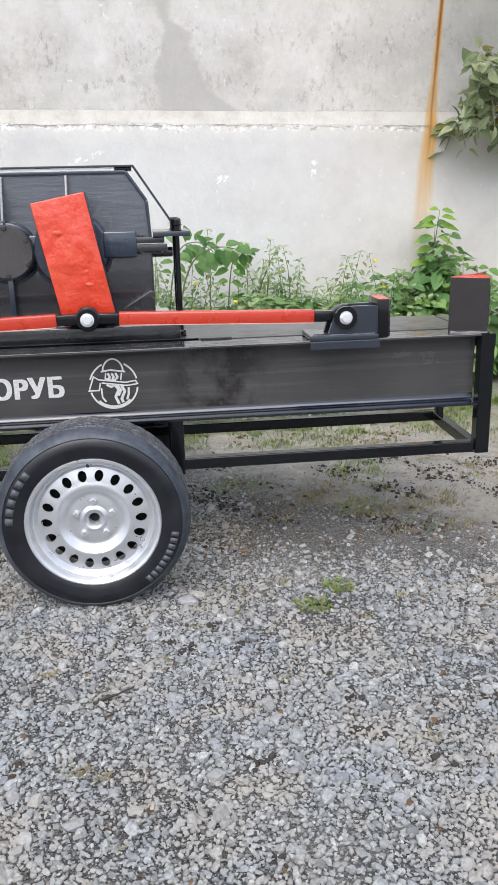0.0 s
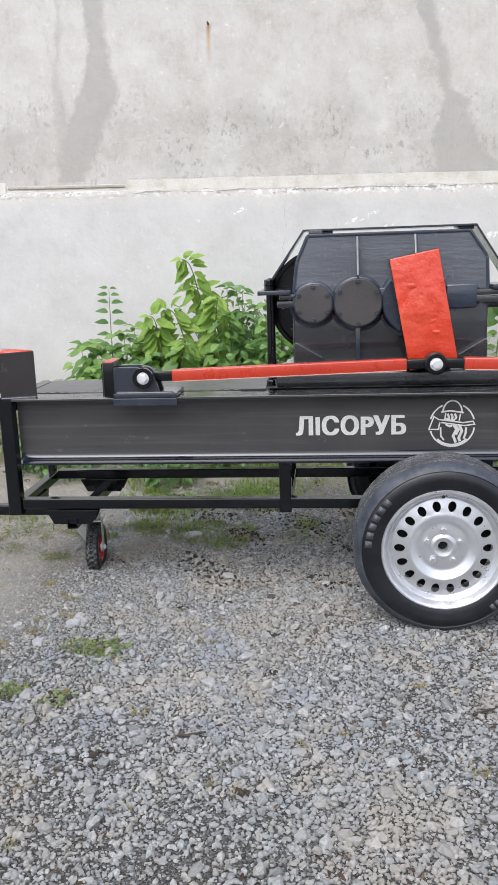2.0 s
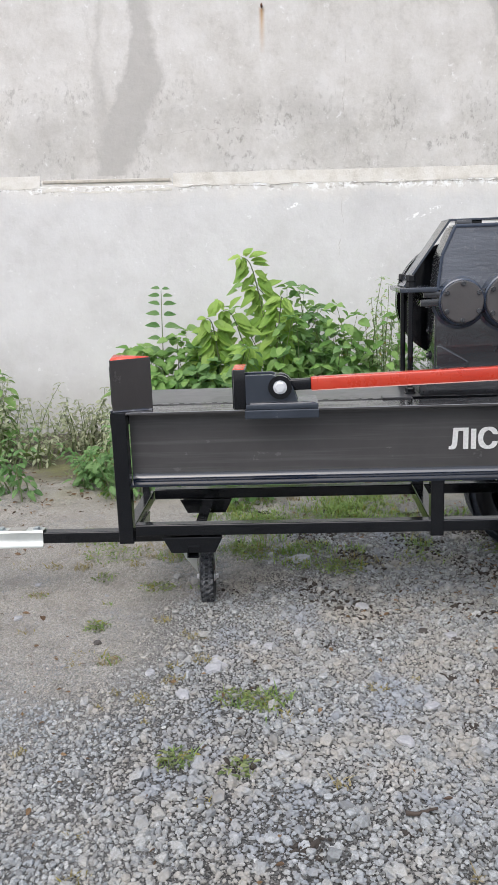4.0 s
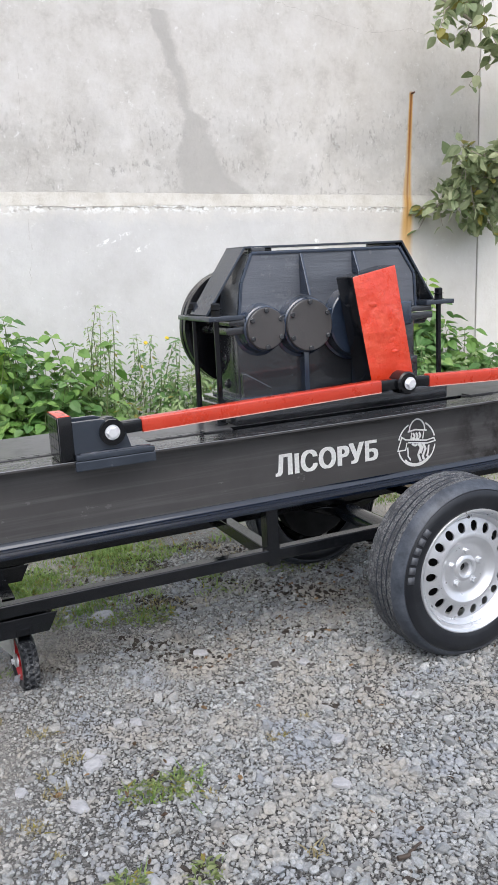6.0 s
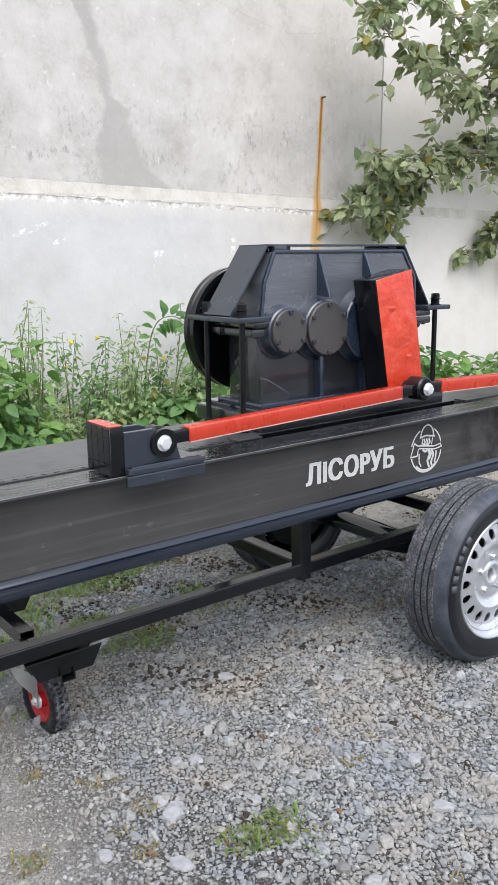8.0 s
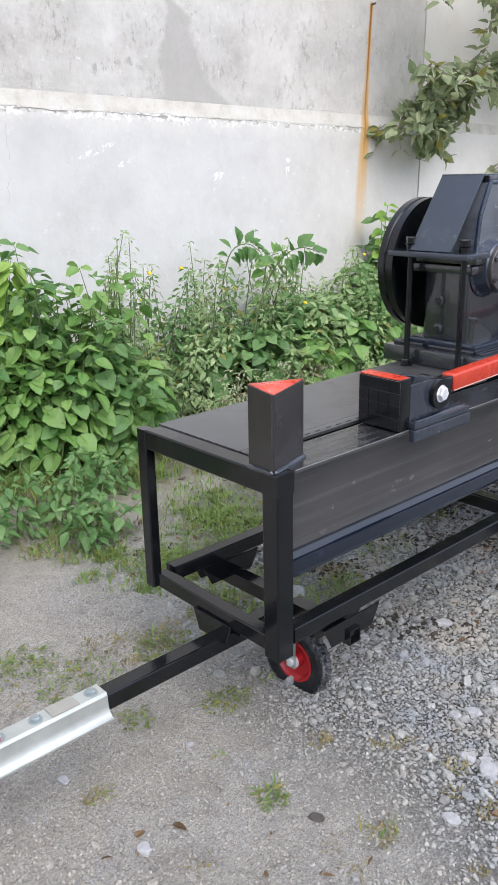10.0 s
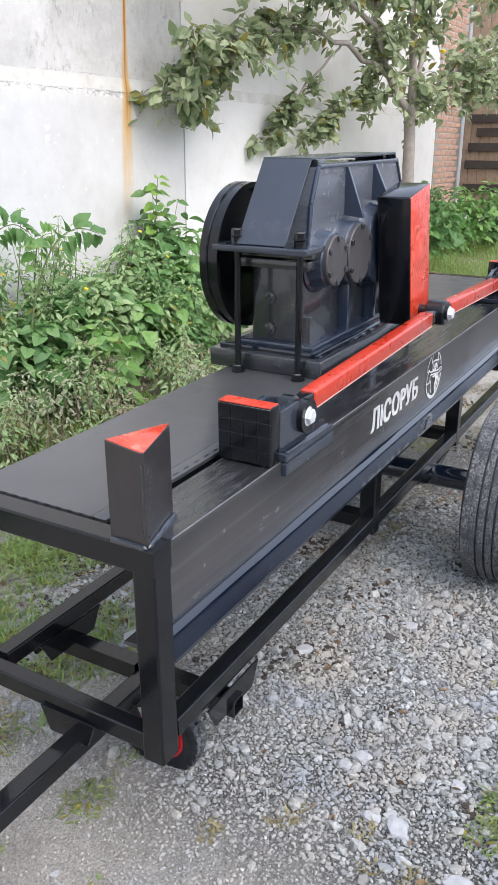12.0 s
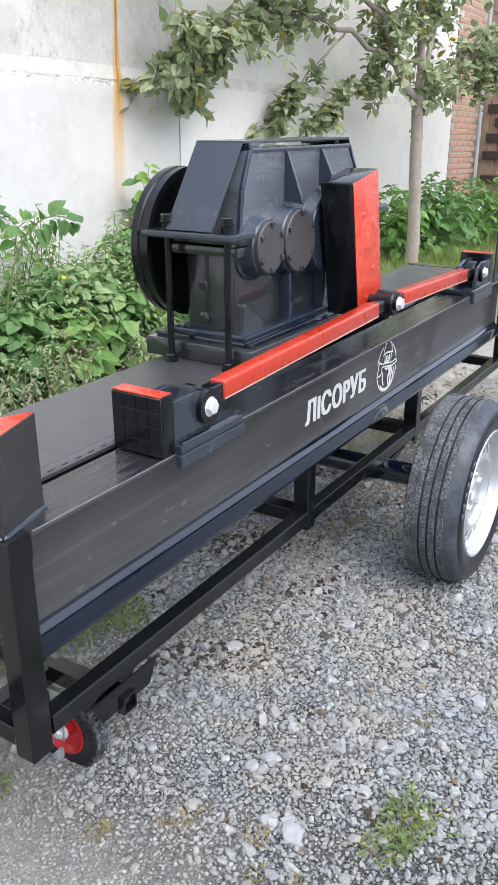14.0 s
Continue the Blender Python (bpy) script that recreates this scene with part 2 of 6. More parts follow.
def to_mesh(bm, name, material, smooth=True, angle=32):
    me = bpy.data.meshes.new(name)
    bm.normal_update()
    if smooth:
        limit = radians(angle)
        for e in bm.edges:
            if len(e.link_faces) == 2:
                a, b = e.link_faces
                turn = a.normal.angle(b.normal, 0.0)
                small, large = sorted((a.calc_area(), b.calc_area()))
                e.smooth = turn < limit and not (turn > 0.04 and large > 5 * small)
    bm.to_mesh(me)
    bm.free()
    for mat in material if isinstance(material, (list, tuple)) else [material]:
        me.materials.append(mat)
    if smooth:
        me.polygons.foreach_set("use_smooth", [True] * len(me.polygons))
    return me


def part(name, bm, material, parent, label="", smooth=True):
    """Links a bmesh, given in world metres, as one mesh under a thing or a part."""
    root = parent
    while root.parent:
        root = root.parent
    bmesh.ops.transform(bm, matrix=Matrix.Translation(-Vector(root["base"])), verts=bm.verts)
    ob = new(name, to_mesh(bm, name, material, smooth))
    ob.parent = parent
    return tagged(ob, label=label)


def thing(name, base, label, category, turn=None, **tags):
    """An empty at the thing's base, under which its parts are built in world metres; turn tilts the whole."""
    ob = new(name)
    ob["base"] = base
    ob.empty_display_size = 0.1
    ob.matrix_world = (turn or Matrix()) @ Matrix.Translation(base)
    return tagged(ob, label=label, category=category, **tags)


def solid(name, bm, material, label, category, smooth=True, **tags):
    ob = new(name, to_mesh(bm, name, material, smooth))
    return tagged(ob, label=label, category=category, **tags)


# ---------------------------------------------------------------- ground and wall
WALL_Y = 5.82


def ground_material():
    n = Nodes("gravelly_ground")
    grit_col = n.voronoi(230, out="Color")
    patch = n.ramp(n.noise(1.1, 6, 0.6), (0.52, 0.0), (0.74, 0.6))
    dirt = n.mix(n.noise(24, 6, 0.7), (0.24, 0.228, 0.21), (0.46, 0.445, 0.415))
    sep = n.put("SeparateColor")
    n.link(grit_col, sep.inputs[0])
    chips = n.put("SeparateColor")
    n.link(n.voronoi(105, out="Color"), chips.inputs[0])
    pebbles = n.mix(n.math("GREATER_THAN", chips.outputs[1], 0.55), n.ramp(sep.outputs[1], (0.0, (0.22, 0.21, 0.195)), (1.0, (0.42, 0.41, 0.39))), n.ramp(chips.outputs[0], (0.0, (0.17, 0.165, 0.16)), (0.7, (0.40, 0.395, 0.385)), (1.0, (0.55, 0.54, 0.52))))
    dirt = n.mix(0.6, dirt, pebbles)
    # ground between the stones is coloured darker to deepen the shade in gaps
    fresh = n.ramp(sep.outputs[0], (0.0, (0.036, 0.035, 0.033)), (0.5, (0.105, 0.102, 0.096)), (1.0, (0.22, 0.215, 0.20)))
    filled = n.ramp(sep.outputs[0], (0.0, (0.05, 0.047, 0.043)), (0.5, (0.135, 0.13, 0.12)), (1.0, (0.26, 0.252, 0.235)))
    pos = n.put("SeparateXYZ")
    n.link(n.put("NewGeometry").outputs["Position"], pos.inputs[0])
    ragged = n.math("MULTIPLY", n.math("SUBTRACT", n.noise(1.7, 6, 0.65), 0.5), 1.6)
    stones = n.mix(n.math("MULTIPLY", n.math("ADD", n.math("SUBTRACT", pos.outputs[1], 2.25), n.math("MULTIPLY", ragged, 0.5)), 2.0, True), fresh, filled)
    loose = n.math("MULTIPLY", n.math("MULTIPLY", n.math("SUBTRACT", pos.outputs[1], 0.65), 2.6, True), n.math("MULTIPLY", n.math("MULTIPLY", n.math("SUBTRACT", 2.2, pos.outputs[0]), 2.6, True), n.math("MULTIPLY", n.math("ADD", pos.outputs[0], 3.3), 2.6, True)))
    # open yard is darkened as well, to match stones with shaded gaps
    stones = n.mix(loose, n.ramp(chips.outputs[0], (0.0, (0.065, 0.064, 0.062)), (0.5, (0.138, 0.136, 0.131)), (1.0, (0.235, 0.231, 0.223))), stones)
    path = n.math("MULTIPLY", n.math("SUBTRACT", pos.outputs[0], -0.05), 0.9, True)
    soil = n.math("MULTIPLY", n.math("ADD", n.math("SUBTRACT", pos.outputs[1], n.math("SUBTRACT", 3.85, n.math("MULTIPLY", path, 1.2))), ragged), 1.8, True)
    reach = n.math("MULTIPLY", n.math("MULTIPLY", n.math("SUBTRACT", pos.outputs[1], 2.8), 1.4, True), 0.65)
    nose = n.math("MULTIPLY", n.math("ADD", n.math("SUBTRACT", n.math("SUBTRACT", -1.75, pos.outputs[0]), n.math("MULTIPLY", ragged, 0.6)), reach), 2.2, True)
    nose = n.math("MULTIPLY", nose, n.math("MULTIPLY", n.math("SUBTRACT", pos.outputs[1], 1.7), 1.5, True))
    trodden = n.ramp(n.noise(6, 9, 0.75), (0.33, (0.26, 0.225, 0.185)), (0.44, (0.48, 0.44, 0.38)), (0.62, (0.59, 0.555, 0.495)))
    trodden = n.mix(n.ramp(n.noise(150, 5, 0.8), (0.43, 0.6), (0.51, 0.0)), trodden, (0.15, 0.13, 0.11))
    trodden = n.mix(n.math("MULTIPLY", n.math("GREATER_THAN", sep.outputs[2], 0.72), 0.75), trodden, n.ramp(sep.outputs[1], (0.0, (0.16, 0.155, 0.15)), (1.0, (0.62, 0.61, 0.59))))
    dirt = n.mix(n.math("MULTIPLY", nose, 0.85), dirt, trodden)
    patch = n.math("MAXIMUM", patch, n.math("MAXIMUM", soil, nose))
    dirt = n.mix(n.math("MULTIPLY", soil, 0.85), dirt, n.ramp(n.noise(11, 9, 0.8), (0.31, (0.13, 0.10, 0.075)), (0.41, (0.38, 0.34, 0.28)), (0.62, (0.54, 0.50, 0.43))))
    colour = n.mix(n.math("MULTIPLY", patch, 0.85), stones, dirt)
    loam = n.math("MULTIPLY", n.math("ADD", n.math("SUBTRACT", pos.outputs[1], 4.35), n.math("MULTIPLY", ragged, 0.6)), 2.2, True)
    loam = n.math("MULTIPLY", loam, n.math("MULTIPLY", n.math("SUBTRACT", 2.2, pos.outputs[0]), 1.2, True))
    colour = n.mix(n.math("MULTIPLY", loam, 0.9), colour, n.mix(n.noise(38, 8, 0.8), (0.03, 0.024, 0.018), (0.15, 0.12, 0.09)))
    moss = n.math("MULTIPLY", n.ramp(n.noise(2.3, 7, 0.75), (0.46, 0.0), (0.60, 0.7)), n.math("MULTIPLY", n.math("SUBTRACT", pos.outputs[1], 4.0), 1.6, True))
    colour = n.mix(moss, colour, n.mix(n.noise(60, 5, 0.7), (0.10, 0.11, 0.035), (0.30, 0.30, 0.11)))
    dark = n.ramp(n.noise(7, 8, 0.75), (0.57, 0.0), (0.66, 1.0))
    colour = n.mix(n.math("MULTIPLY", dark, 0.4), colour, (0.06, 0.05, 0.04))
    return n.finish(colour, 0.92, 0.0, n.bump(n.noise(170, 6, 0.8), 1.0, 0.010, n.bump(n.noise(9, 5), 0.5, 0.03)))


GROUND = ground_material()


def rise(x, y):
    """The ground's height: flat where the trailer stands, uneven and rising a little towards the wall."""
    v = noise.noise(Vector((x * 0.9, y * 0.9, 0.3))) * 0.012 + noise.noise(Vector((x * 4, y * 4, 5))) * 0.004
    if y > 3.6:
        v += 0.05 * min(1, (y - 3.6) / 1.4) + 0.05 * max(0, noise.noise(Vector((x * 1.3, y * 1.3, 9)))) * min(1, (y - 3.6))
    return v


def build_ground():
    bm = bmesh.new()
    xs = [-400, -80, -20, -8] + [-5.5 + 0.125 * i for i in range(93)] + [7, 8, 9, 10, 12, 20, 80, 400]
    ys = [-400, -80, -20, -6] + [-2 + 0.125 * i for i in range(71)] + [20, 80, 400]
    grid = [[bm.verts.new((x, y, rise(x, y) if -6 < x < 12 and -6 < y < 7 else 0.0)) for y in ys] for x in xs]
    for i in range(len(xs) - 1):
        for j in range(len(ys) - 1):
            bm.faces.new((grid[i][j], grid[i + 1][j], grid[i + 1][j + 1], grid[i][j + 1]))
    return solid("ground", bm, GROUND, "grey gravel and trodden dirt yard with tufts of grass", "ground", kind="structure")


build_ground()


def rust(n, colour, x, z):
    """Rust run down the wall from the nail: a dark core, a wider orange stain under the ledge."""
    wob = n.math("MULTIPLY", n.math("SUBTRACT", n.noise(5, 6, 0.65, stretch=(1, 1, 0.4)), 0.5), 0.035)
    veins = n.noise(22, 6, 0.65, stretch=(1, 1, 0.05))
    drift = n.math("ADD", wob, n.math("ADD", n.math("MULTIPLY", z, 0.05), 1.732))
    off = n.math("ABSOLUTE", n.math("SUBTRACT", x, drift))
    up = n.math("DIVIDE", z, 3.0)
    width = n.math("MULTIPLY", n.ramp(up, (0.3, 0.75), (0.56, 0.7), (0.60, 0.55), (0.7, 0.36), (0.868, 0.26)), 0.1)
    run = n.math("SUBTRACT", 1.0, n.math("DIVIDE", off, width), True)
    fade = n.ramp(up, (0.28, 0.0), (0.42, 0.55), (0.55, 0.9), (0.868, 1.0), (0.874, 0.0))
    fac = n.math("MULTIPLY", n.math("MULTIPLY", run, 1.8, True), n.math("MULTIPLY", fade, n.ramp(veins, (0.3, 0.45), (0.55, 1.0))))
    colour = n.mix(fac, colour, n.mix(veins, (0.72, 0.46, 0.14), (0.56, 0.28, 0.05)))
    core = n.math("SUBTRACT", 1.0, n.math("DIVIDE", off, 0.016), True)
    core = n.math("MULTIPLY", core, n.ramp(up, (0.5, 0.0), (0.6, 0.55), (0.868, 1.0), (0.874, 0.0)))
    return n.mix(n.math("MULTIPLY", core, 1.3, True), colour, (0.30, 0.105, 0.02))


def wall_material():
    n = Nodes("old_whitewashed_plaster")
    pos = n.put("NewGeometry").outputs["Position"]
    sep = n.put("SeparateXYZ")
    n.link(pos, sep.inputs[0])
    x, z = sep.outputs[0], sep.outputs[2]
    wob = n.math("MULTIPLY", n.math("SUBTRACT", n.noise(2.2, 5, 0.6), 0.5), 0.10)
    # bluish whitewash below the ledge, warmer plaster above
    above = n.math("GREATER_THAN", z, 1.82)
    mottle = n.noise(3.2, 10, 0.78)
    grey = n.ramp(mottle, (0.32, (0.459, 0.436, 0.401)), (0.45, (0.581, 0.558, 0.520)), (0.6, (0.648, 0.628, 0.598)))
    white = n.ramp(n.noise(1.9, 9, 0.7), (0.32, (0.544, 0.534, 0.517)), (0.48, (0.608, 0.599, 0.585)), (0.65, (0.652, 0.646, 0.632)))
    # the old limewash yellows towards the rust run
    warm = n.math("MULTIPLY", n.math("ADD", n.math("SUBTRACT", x, 0.5), n.math("MULTIPLY", wob, 6.0)), 0.8, True)
    white = n.mix(n.math("MULTIPLY", warm, 0.75), white, n.ramp(n.noise(1.9, 9, 0.7), (0.32, (0.56, 0.52, 0.475)), (0.5, (0.625, 0.59, 0.545)), (0.65, (0.655, 0.625, 0.585))))
    grey = n.mix(n.math("MULTIPLY", warm, 0.6), grey, n.ramp(mottle, (0.32, (0.50, 0.465, 0.415)), (0.45, (0.61, 0.575, 0.525)), (0.6, (0.655, 0.625, 0.58))))
    colour = n.mix(above, white, grey)
    # a low belt of grey pitting above the ledge
    height = n.math("ADD", n.math("MULTIPLY", n.math("SUBTRACT", z, 1.86), 0.8), n.math("MULTIPLY", wob, 2.0))
    belt = n.math("MULTIPLY", n.ramp(height, (0.0, 0.7), (0.3, 1.0), (0.5, 0.25), (1.0, 0.15)), above)
    cluster = n.ramp(n.noise(1.7, 6, 0.7), (0.42, 0.0), (0.62, 1.0))
    colour = n.mix(n.math("MULTIPLY", n.math("MULTIPLY", belt, cluster), 0.6), colour, (0.40, 0.385, 0.355))
    speck = n.ramp(n.noise(26, 7, 0.75, stretch=(1, 1, 0.6)), (0.53, 0.0), (0.62, 1.0))
    spread = n.math("MULTIPLY", belt, n.ramp(n.noise(3.1, 5, 0.65), (0.42, 0.06), (0.60, 1.0)))
    colour = n.mix(n.math("MULTIPLY", n.math("MULTIPLY", speck, spread), 0.75), colour, (0.25, 0.235, 0.21))
    flake = n.ramp(n.noise(20, 8, 0.8), (0.60, 0.0), (0.66, 1.0))
    colour = n.mix(n.math("MULTIPLY", flake, 0.5), colour, (0.86, 0.86, 0.85))

    frayed = n.math("ADD", wob, n.math("MULTIPLY", n.math("SUBTRACT", n.noise(8, 8, 0.75), 0.5), 0.15))
    fine = n.math("MULTIPLY", n.math("SUBTRACT", n.noise(30, 6, 0.7), 0.5), 0.05)
    up = n.math("DIVIDE", n.math("SUBTRACT", z, 1.8), 1.4)

    def stain(x0, lefts, rights, strength, top):
        """A run of damp plaster: its two edges wander with the height; rows are (share of height, offset)."""
        low = n.math("ADD", n.math("ADD", n.ramp(up, *lefts), x0), n.math("ADD", frayed, fine))
        high = n.math("ADD", n.math("ADD", n.ramp(up, *rights), x0), n.math("SUBTRACT", frayed, fine))
        inside = n.math("MULTIPLY", n.math("MULTIPLY", n.math("SUBTRACT", x, low), 30.0, True), n.math("MULTIPLY", n.math("SUBTRACT", high, x), 22.0, True))
        inside = n.math("MULTIPLY", inside, n.math("MULTIPLY", n.math("GREATER_THAN", z, 1.85), n.math("LESS_THAN", n.math("ADD", z, wob), top)))
        return n.math("MULTIPLY", inside, strength)

    tone = n.mix(n.noise(6, 7, 0.7), (0.36, 0.345, 0.32), (0.495, 0.475, 0.445))
    for args in (
        (-0.35, ((0.05, 0.27), (0.2, 0.275), (0.39, 0.32), (0.53, 0.265), (0.72, 0.17), (0.8, 0.12)), ((0.05, 0.85), (0.12, 0.68), (0.38, 0.54), (0.43, 0.42), (0.53, 0.385), (0.72, 0.325), (0.82, 0.29)), 0.85, 3.0),
        (-2.9, ((0.05, 0.12), (0.26, 0.18), (0.48, 0.33), (0.64, 0.385), (0.86, 0.365)), ((0.05, 0.35), (0.26, 0.51), (0.48, 0.645), (0.64, 0.57), (0.86, 0.54)), 0.85, 3.25),
        (-2.9, ((0.05, 0.11), (0.43, 0.125), (0.78, 0.165)), ((0.05, 0.2), (0.43, 0.255), (0.6, 0.21), (0.78, 0.24)), 0.5, 3.1),
    ):
        colour = n.mix(stain(*args), colour, tone)
    # cream dust, white flakes and dark chips under the mortar band
    under = n.math("SUBTRACT", 1.78, z)
    below = n.math("GREATER_THAN", under, 0.0)
    dusty = n.math("MULTIPLY", n.math("SUBTRACT", 1.0, n.math("DIVIDE", n.math("SUBTRACT", under, n.math("MULTIPLY", frayed, 1.6)), 0.13), True), below)
    colour = n.mix(n.math("MULTIPLY", dusty, 0.65), colour, (0.735, 0.70, 0.635))
    close = n.math("MULTIPLY", n.math("SUBTRACT", 1.0, n.math("DIVIDE", n.math("SUBTRACT", under, n.math("MULTIPLY", frayed, 0.8)), 0.055), True), below)
    colour = n.mix(n.math("MULTIPLY", n.math("MULTIPLY", close, 2.0, True), n.ramp(n.noise(24, 6, 0.7), (0.50, 0.0), (0.56, 0.9))), colour, (0.88, 0.88, 0.86))
    colour = n.mix(n.math("MULTIPLY", n.math("MULTIPLY", close, 2.0, True), n.ramp(n.noise(33, 6, 0.7, stretch=(0.7, 1, 1)), (0.56, 0.0), (0.61, 0.75))), colour, (0.33, 0.30, 0.26))
    # scuffs of fresh white
    for sx, sz, sw, sh in ((-0.55, 1.56, 0.13, 0.022), (-0.35, 1.50, 0.07, 0.02), (1.0, 1.5, 0.025, 0.09), (-1.45, 1.62, 0.1, 0.016), (0.35, 1.42, 0.06, 0.03)):
        dx = n.math("DIVIDE", n.math("SUBTRACT", x, sx), sw)
        dz = n.math("DIVIDE", n.math("SUBTRACT", z, n.math("ADD", n.math("MULTIPLY", n.math("SUBTRACT", x, sx), 0.35), sz)), sh)
        spot = n.math("SUBTRACT", 1.0, n.math("ADD", n.math("MULTIPLY", dx, dx), n.math("MULTIPLY", dz, dz)), True)
        colour = n.mix(n.math("MULTIPLY", n.math("MULTIPLY", spot, 2.0, True), n.ramp(n.noise(28, 6, 0.7), (0.5, 0.0), (0.56, 0.95))), colour, (0.92, 0.92, 0.91))
    colour = rust(n, colour, x, z)
    small = n.math("SUBTRACT", 1.0, n.math("DIVIDE", n.math("ABSOLUTE", n.math("SUBTRACT", x, -1.63)), 0.022), True)
    small = n.math("MULTIPLY", small, n.ramp(n.math("SUBTRACT", z, 2.0), (0.58, 0.0), (0.75, 0.6), (0.86, 1.0), (0.875, 0.0)))
    colour = n.mix(n.math("MULTIPLY", small, 0.85), colour, (0.46, 0.24, 0.06))
    # splash of dirt at the foot
    foot = n.math("SUBTRACT", 1.0, n.math("DIVIDE", n.math("ADD", z, n.math("MULTIPLY", wob, 3)), 0.5), True)
    colour = n.mix(n.math("MULTIPLY", foot, 0.5), colour, (0.33, 0.32, 0.29))
    normal = n.bump(n.noise(45, 8, 0.7), 0.3, 0.006, n.bump(n.noise(4, 6, 0.6), 0.4, 0.03))
    return n.finish(colour, 0.9, 0.0, normal)


PLASTER = wall_material()


def build_wall():
    """Two stretches of plastered wall with a joint between them, and a rough string course."""
    seam = 2.52
    for name, x0, x1 in (("wall_north", -9.0, seam - 0.008), ("wall_north_east", seam + 0.008, 8.75)):
        bm = bmesh.new()
        add_prism(bm, [(WALL_Y - 0.012, -0.3), (WALL_Y - 0.012, 1.78), (WALL_Y, 1.79), (WALL_Y, 4.2), (WALL_Y + 0.4, 4.2), (WALL_Y + 0.4, -0.3)], "x", x0, x1)
        solid(name, bm, PLASTER if x0 < 0 else CREAM, "old whitewashed plaster wall with grey patches and rust streaks", "wall", smooth=False, kind="structure")
    solid("wall_joint", box(seam - 0.03, seam + 0.03, WALL_Y + 0.03, WALL_Y + 0.3, -0.2, 4.19), JOINT, "dark open joint between two wall panels", "wall", kind="structure")


def cream_band():
    n = Nodes("cream_mortar_band")
    k = n.noise(9, 8, 0.7)
    colour = n.ramp(k, (0.35, (0.549, 0.517, 0.455)), (0.5, (0.639, 0.612, 0.553)), (0.7, (0.689, 0.670, 0.630)))
    pos = n.put("SeparateXYZ")
    n.link(n.put("NewGeometry").outputs["Position"], pos.inputs[0])
    colour = rust(n, colour, pos.outputs[0], pos.outputs[2])
    return n.finish(colour, 0.92, 0, n.bump(n.noise(50, 8, 0.7), 0.5, 0.01))


BAND = cream_band()
CRACK = plain("crack_shade", (0.36, 0.335, 0.30), 0.95)
JOINT = plain("dark_joint", (0.10, 0.09, 0.08), 0.95)
OLD_WOOD = plain("weathered_board", (0.46, 0.42, 0.36), 0.9, 0, 30, 0.4, 0.4)


def string_course(x0, x1):
    """A band of mortar along the wall with a ragged lower edge that curls off in places."""
    bm = bmesh.new()
    steps = int((x1 - x0) / 0.03)
    rows = []
    for i in range(steps + 1):
        x = x0 + (x1 - x0) * i / steps
        top = 1.858 + 0.006 * noise.noise(Vector((x * 3, 0, 2)))
        low = 1.772 + 0.016 * noise.noise(Vector((x * 2.1, 4, 2))) + 0.016 * noise.noise(Vector((x * 8, 4, 6))) + 0.010 * noise.noise(Vector((x * 23, 4, 6)))
        out = 0.0035 + 0.002 * noise.noise(Vector((x * 5, 1, 8)))
        rows.append([bm.verts.new(p) for p in ((x, WALL_Y + 0.02, top), (x, WALL_Y - out * 0.55, top), (x, WALL_Y - out, top - 0.012), (x, WALL_Y - out - 0.009, low + 0.010), (x, WALL_Y - 0.0135, low), (x, WALL_Y + 0.02, low - 0.002))])
    for a, b in zip(rows, rows[1:]):
        for k in range(5):
            bm.faces.new((a[k], b[k], b[k + 1], a[k + 1]))
    for end in (rows[0], rows[-1]):
        bm.faces.new(end)
    bmesh.ops.recalc_face_normals(bm, faces=bm.faces)
    return bm


def cream_plaster():
    n = Nodes("cream_plaster")
    colour = n.ramp(n.noise(2.6, 10, 0.74), (0.3, (0.688, 0.649, 0.598)), (0.5, (0.757, 0.727, 0.684)), (0.7, (0.774, 0.752, 0.722)))
    return n.finish(colour, 0.9, 0, n.bump(n.noise(45, 8, 0.7), 0.3, 0.008, n.bump(n.noise(4, 6, 0.6), 0.4, 0.03)))


CREAM = cream_plaster()
build_wall()
for x0, x1 in ((-8.9, -3.17), (-2.25, 2.505), (2.535, 8.7)):
    solid("trim", string_course(x0, x1), BAND, "cracked cream mortar band along the wall", "trim", kind="structure")
solid("trim", string_course(-3.16, -2.26), BAND, "cracked cream mortar band along the wall", "trim", kind="structure").location.z = -0.03
solid("wall_board", box(-3.15, -2.27, WALL_Y - 0.014, WALL_Y + 0.03, 1.806, 1.826, 0.003), OLD_WOOD, "weathered board let into the plaster wall", "board")


def crack(points, width=0.0022):
    """A thin open crack: a ribbon of dark mortar that wanders between the points; also draws shadow lines."""
    bm = bmesh.new()
    rng = random.Random(len(points) * 7 + int(points[0][0] * 10))
    path = []
    for (xa, za), (xb, zb) in zip(points, points[1:]):
        count = max(2, int(math.hypot(xb - xa, zb - za) / 0.035))
        for i in range(count):
            f = i / count
            path.append((xa + (xb - xa) * f + rng.uniform(-0.008, 0.008), za + (zb - za) * f + rng.uniform(-0.006, 0.006)))
    for (xa, za), (xb, zb) in zip(path, path[1:]):
        if rng.random() < 0.3:
            continue
        w = width * rng.uniform(0.3, 1.0) / 2
        n = Vector((-(zb - za), 0, xb - xa)).normalized() * w
        y = WALL_Y - (0.0155 if max(za, zb) < 1.775 else 0.003)
        if 1.77 < max(za, zb) < 1.87:
            y = WALL_Y - 0.0185
        a, b = Vector((xa, y, za)), Vector((xb, y, zb))
        bm.faces.new([bm.verts.new(p) for p in (a - n, b - n, b + n, a + n)])
    return bm


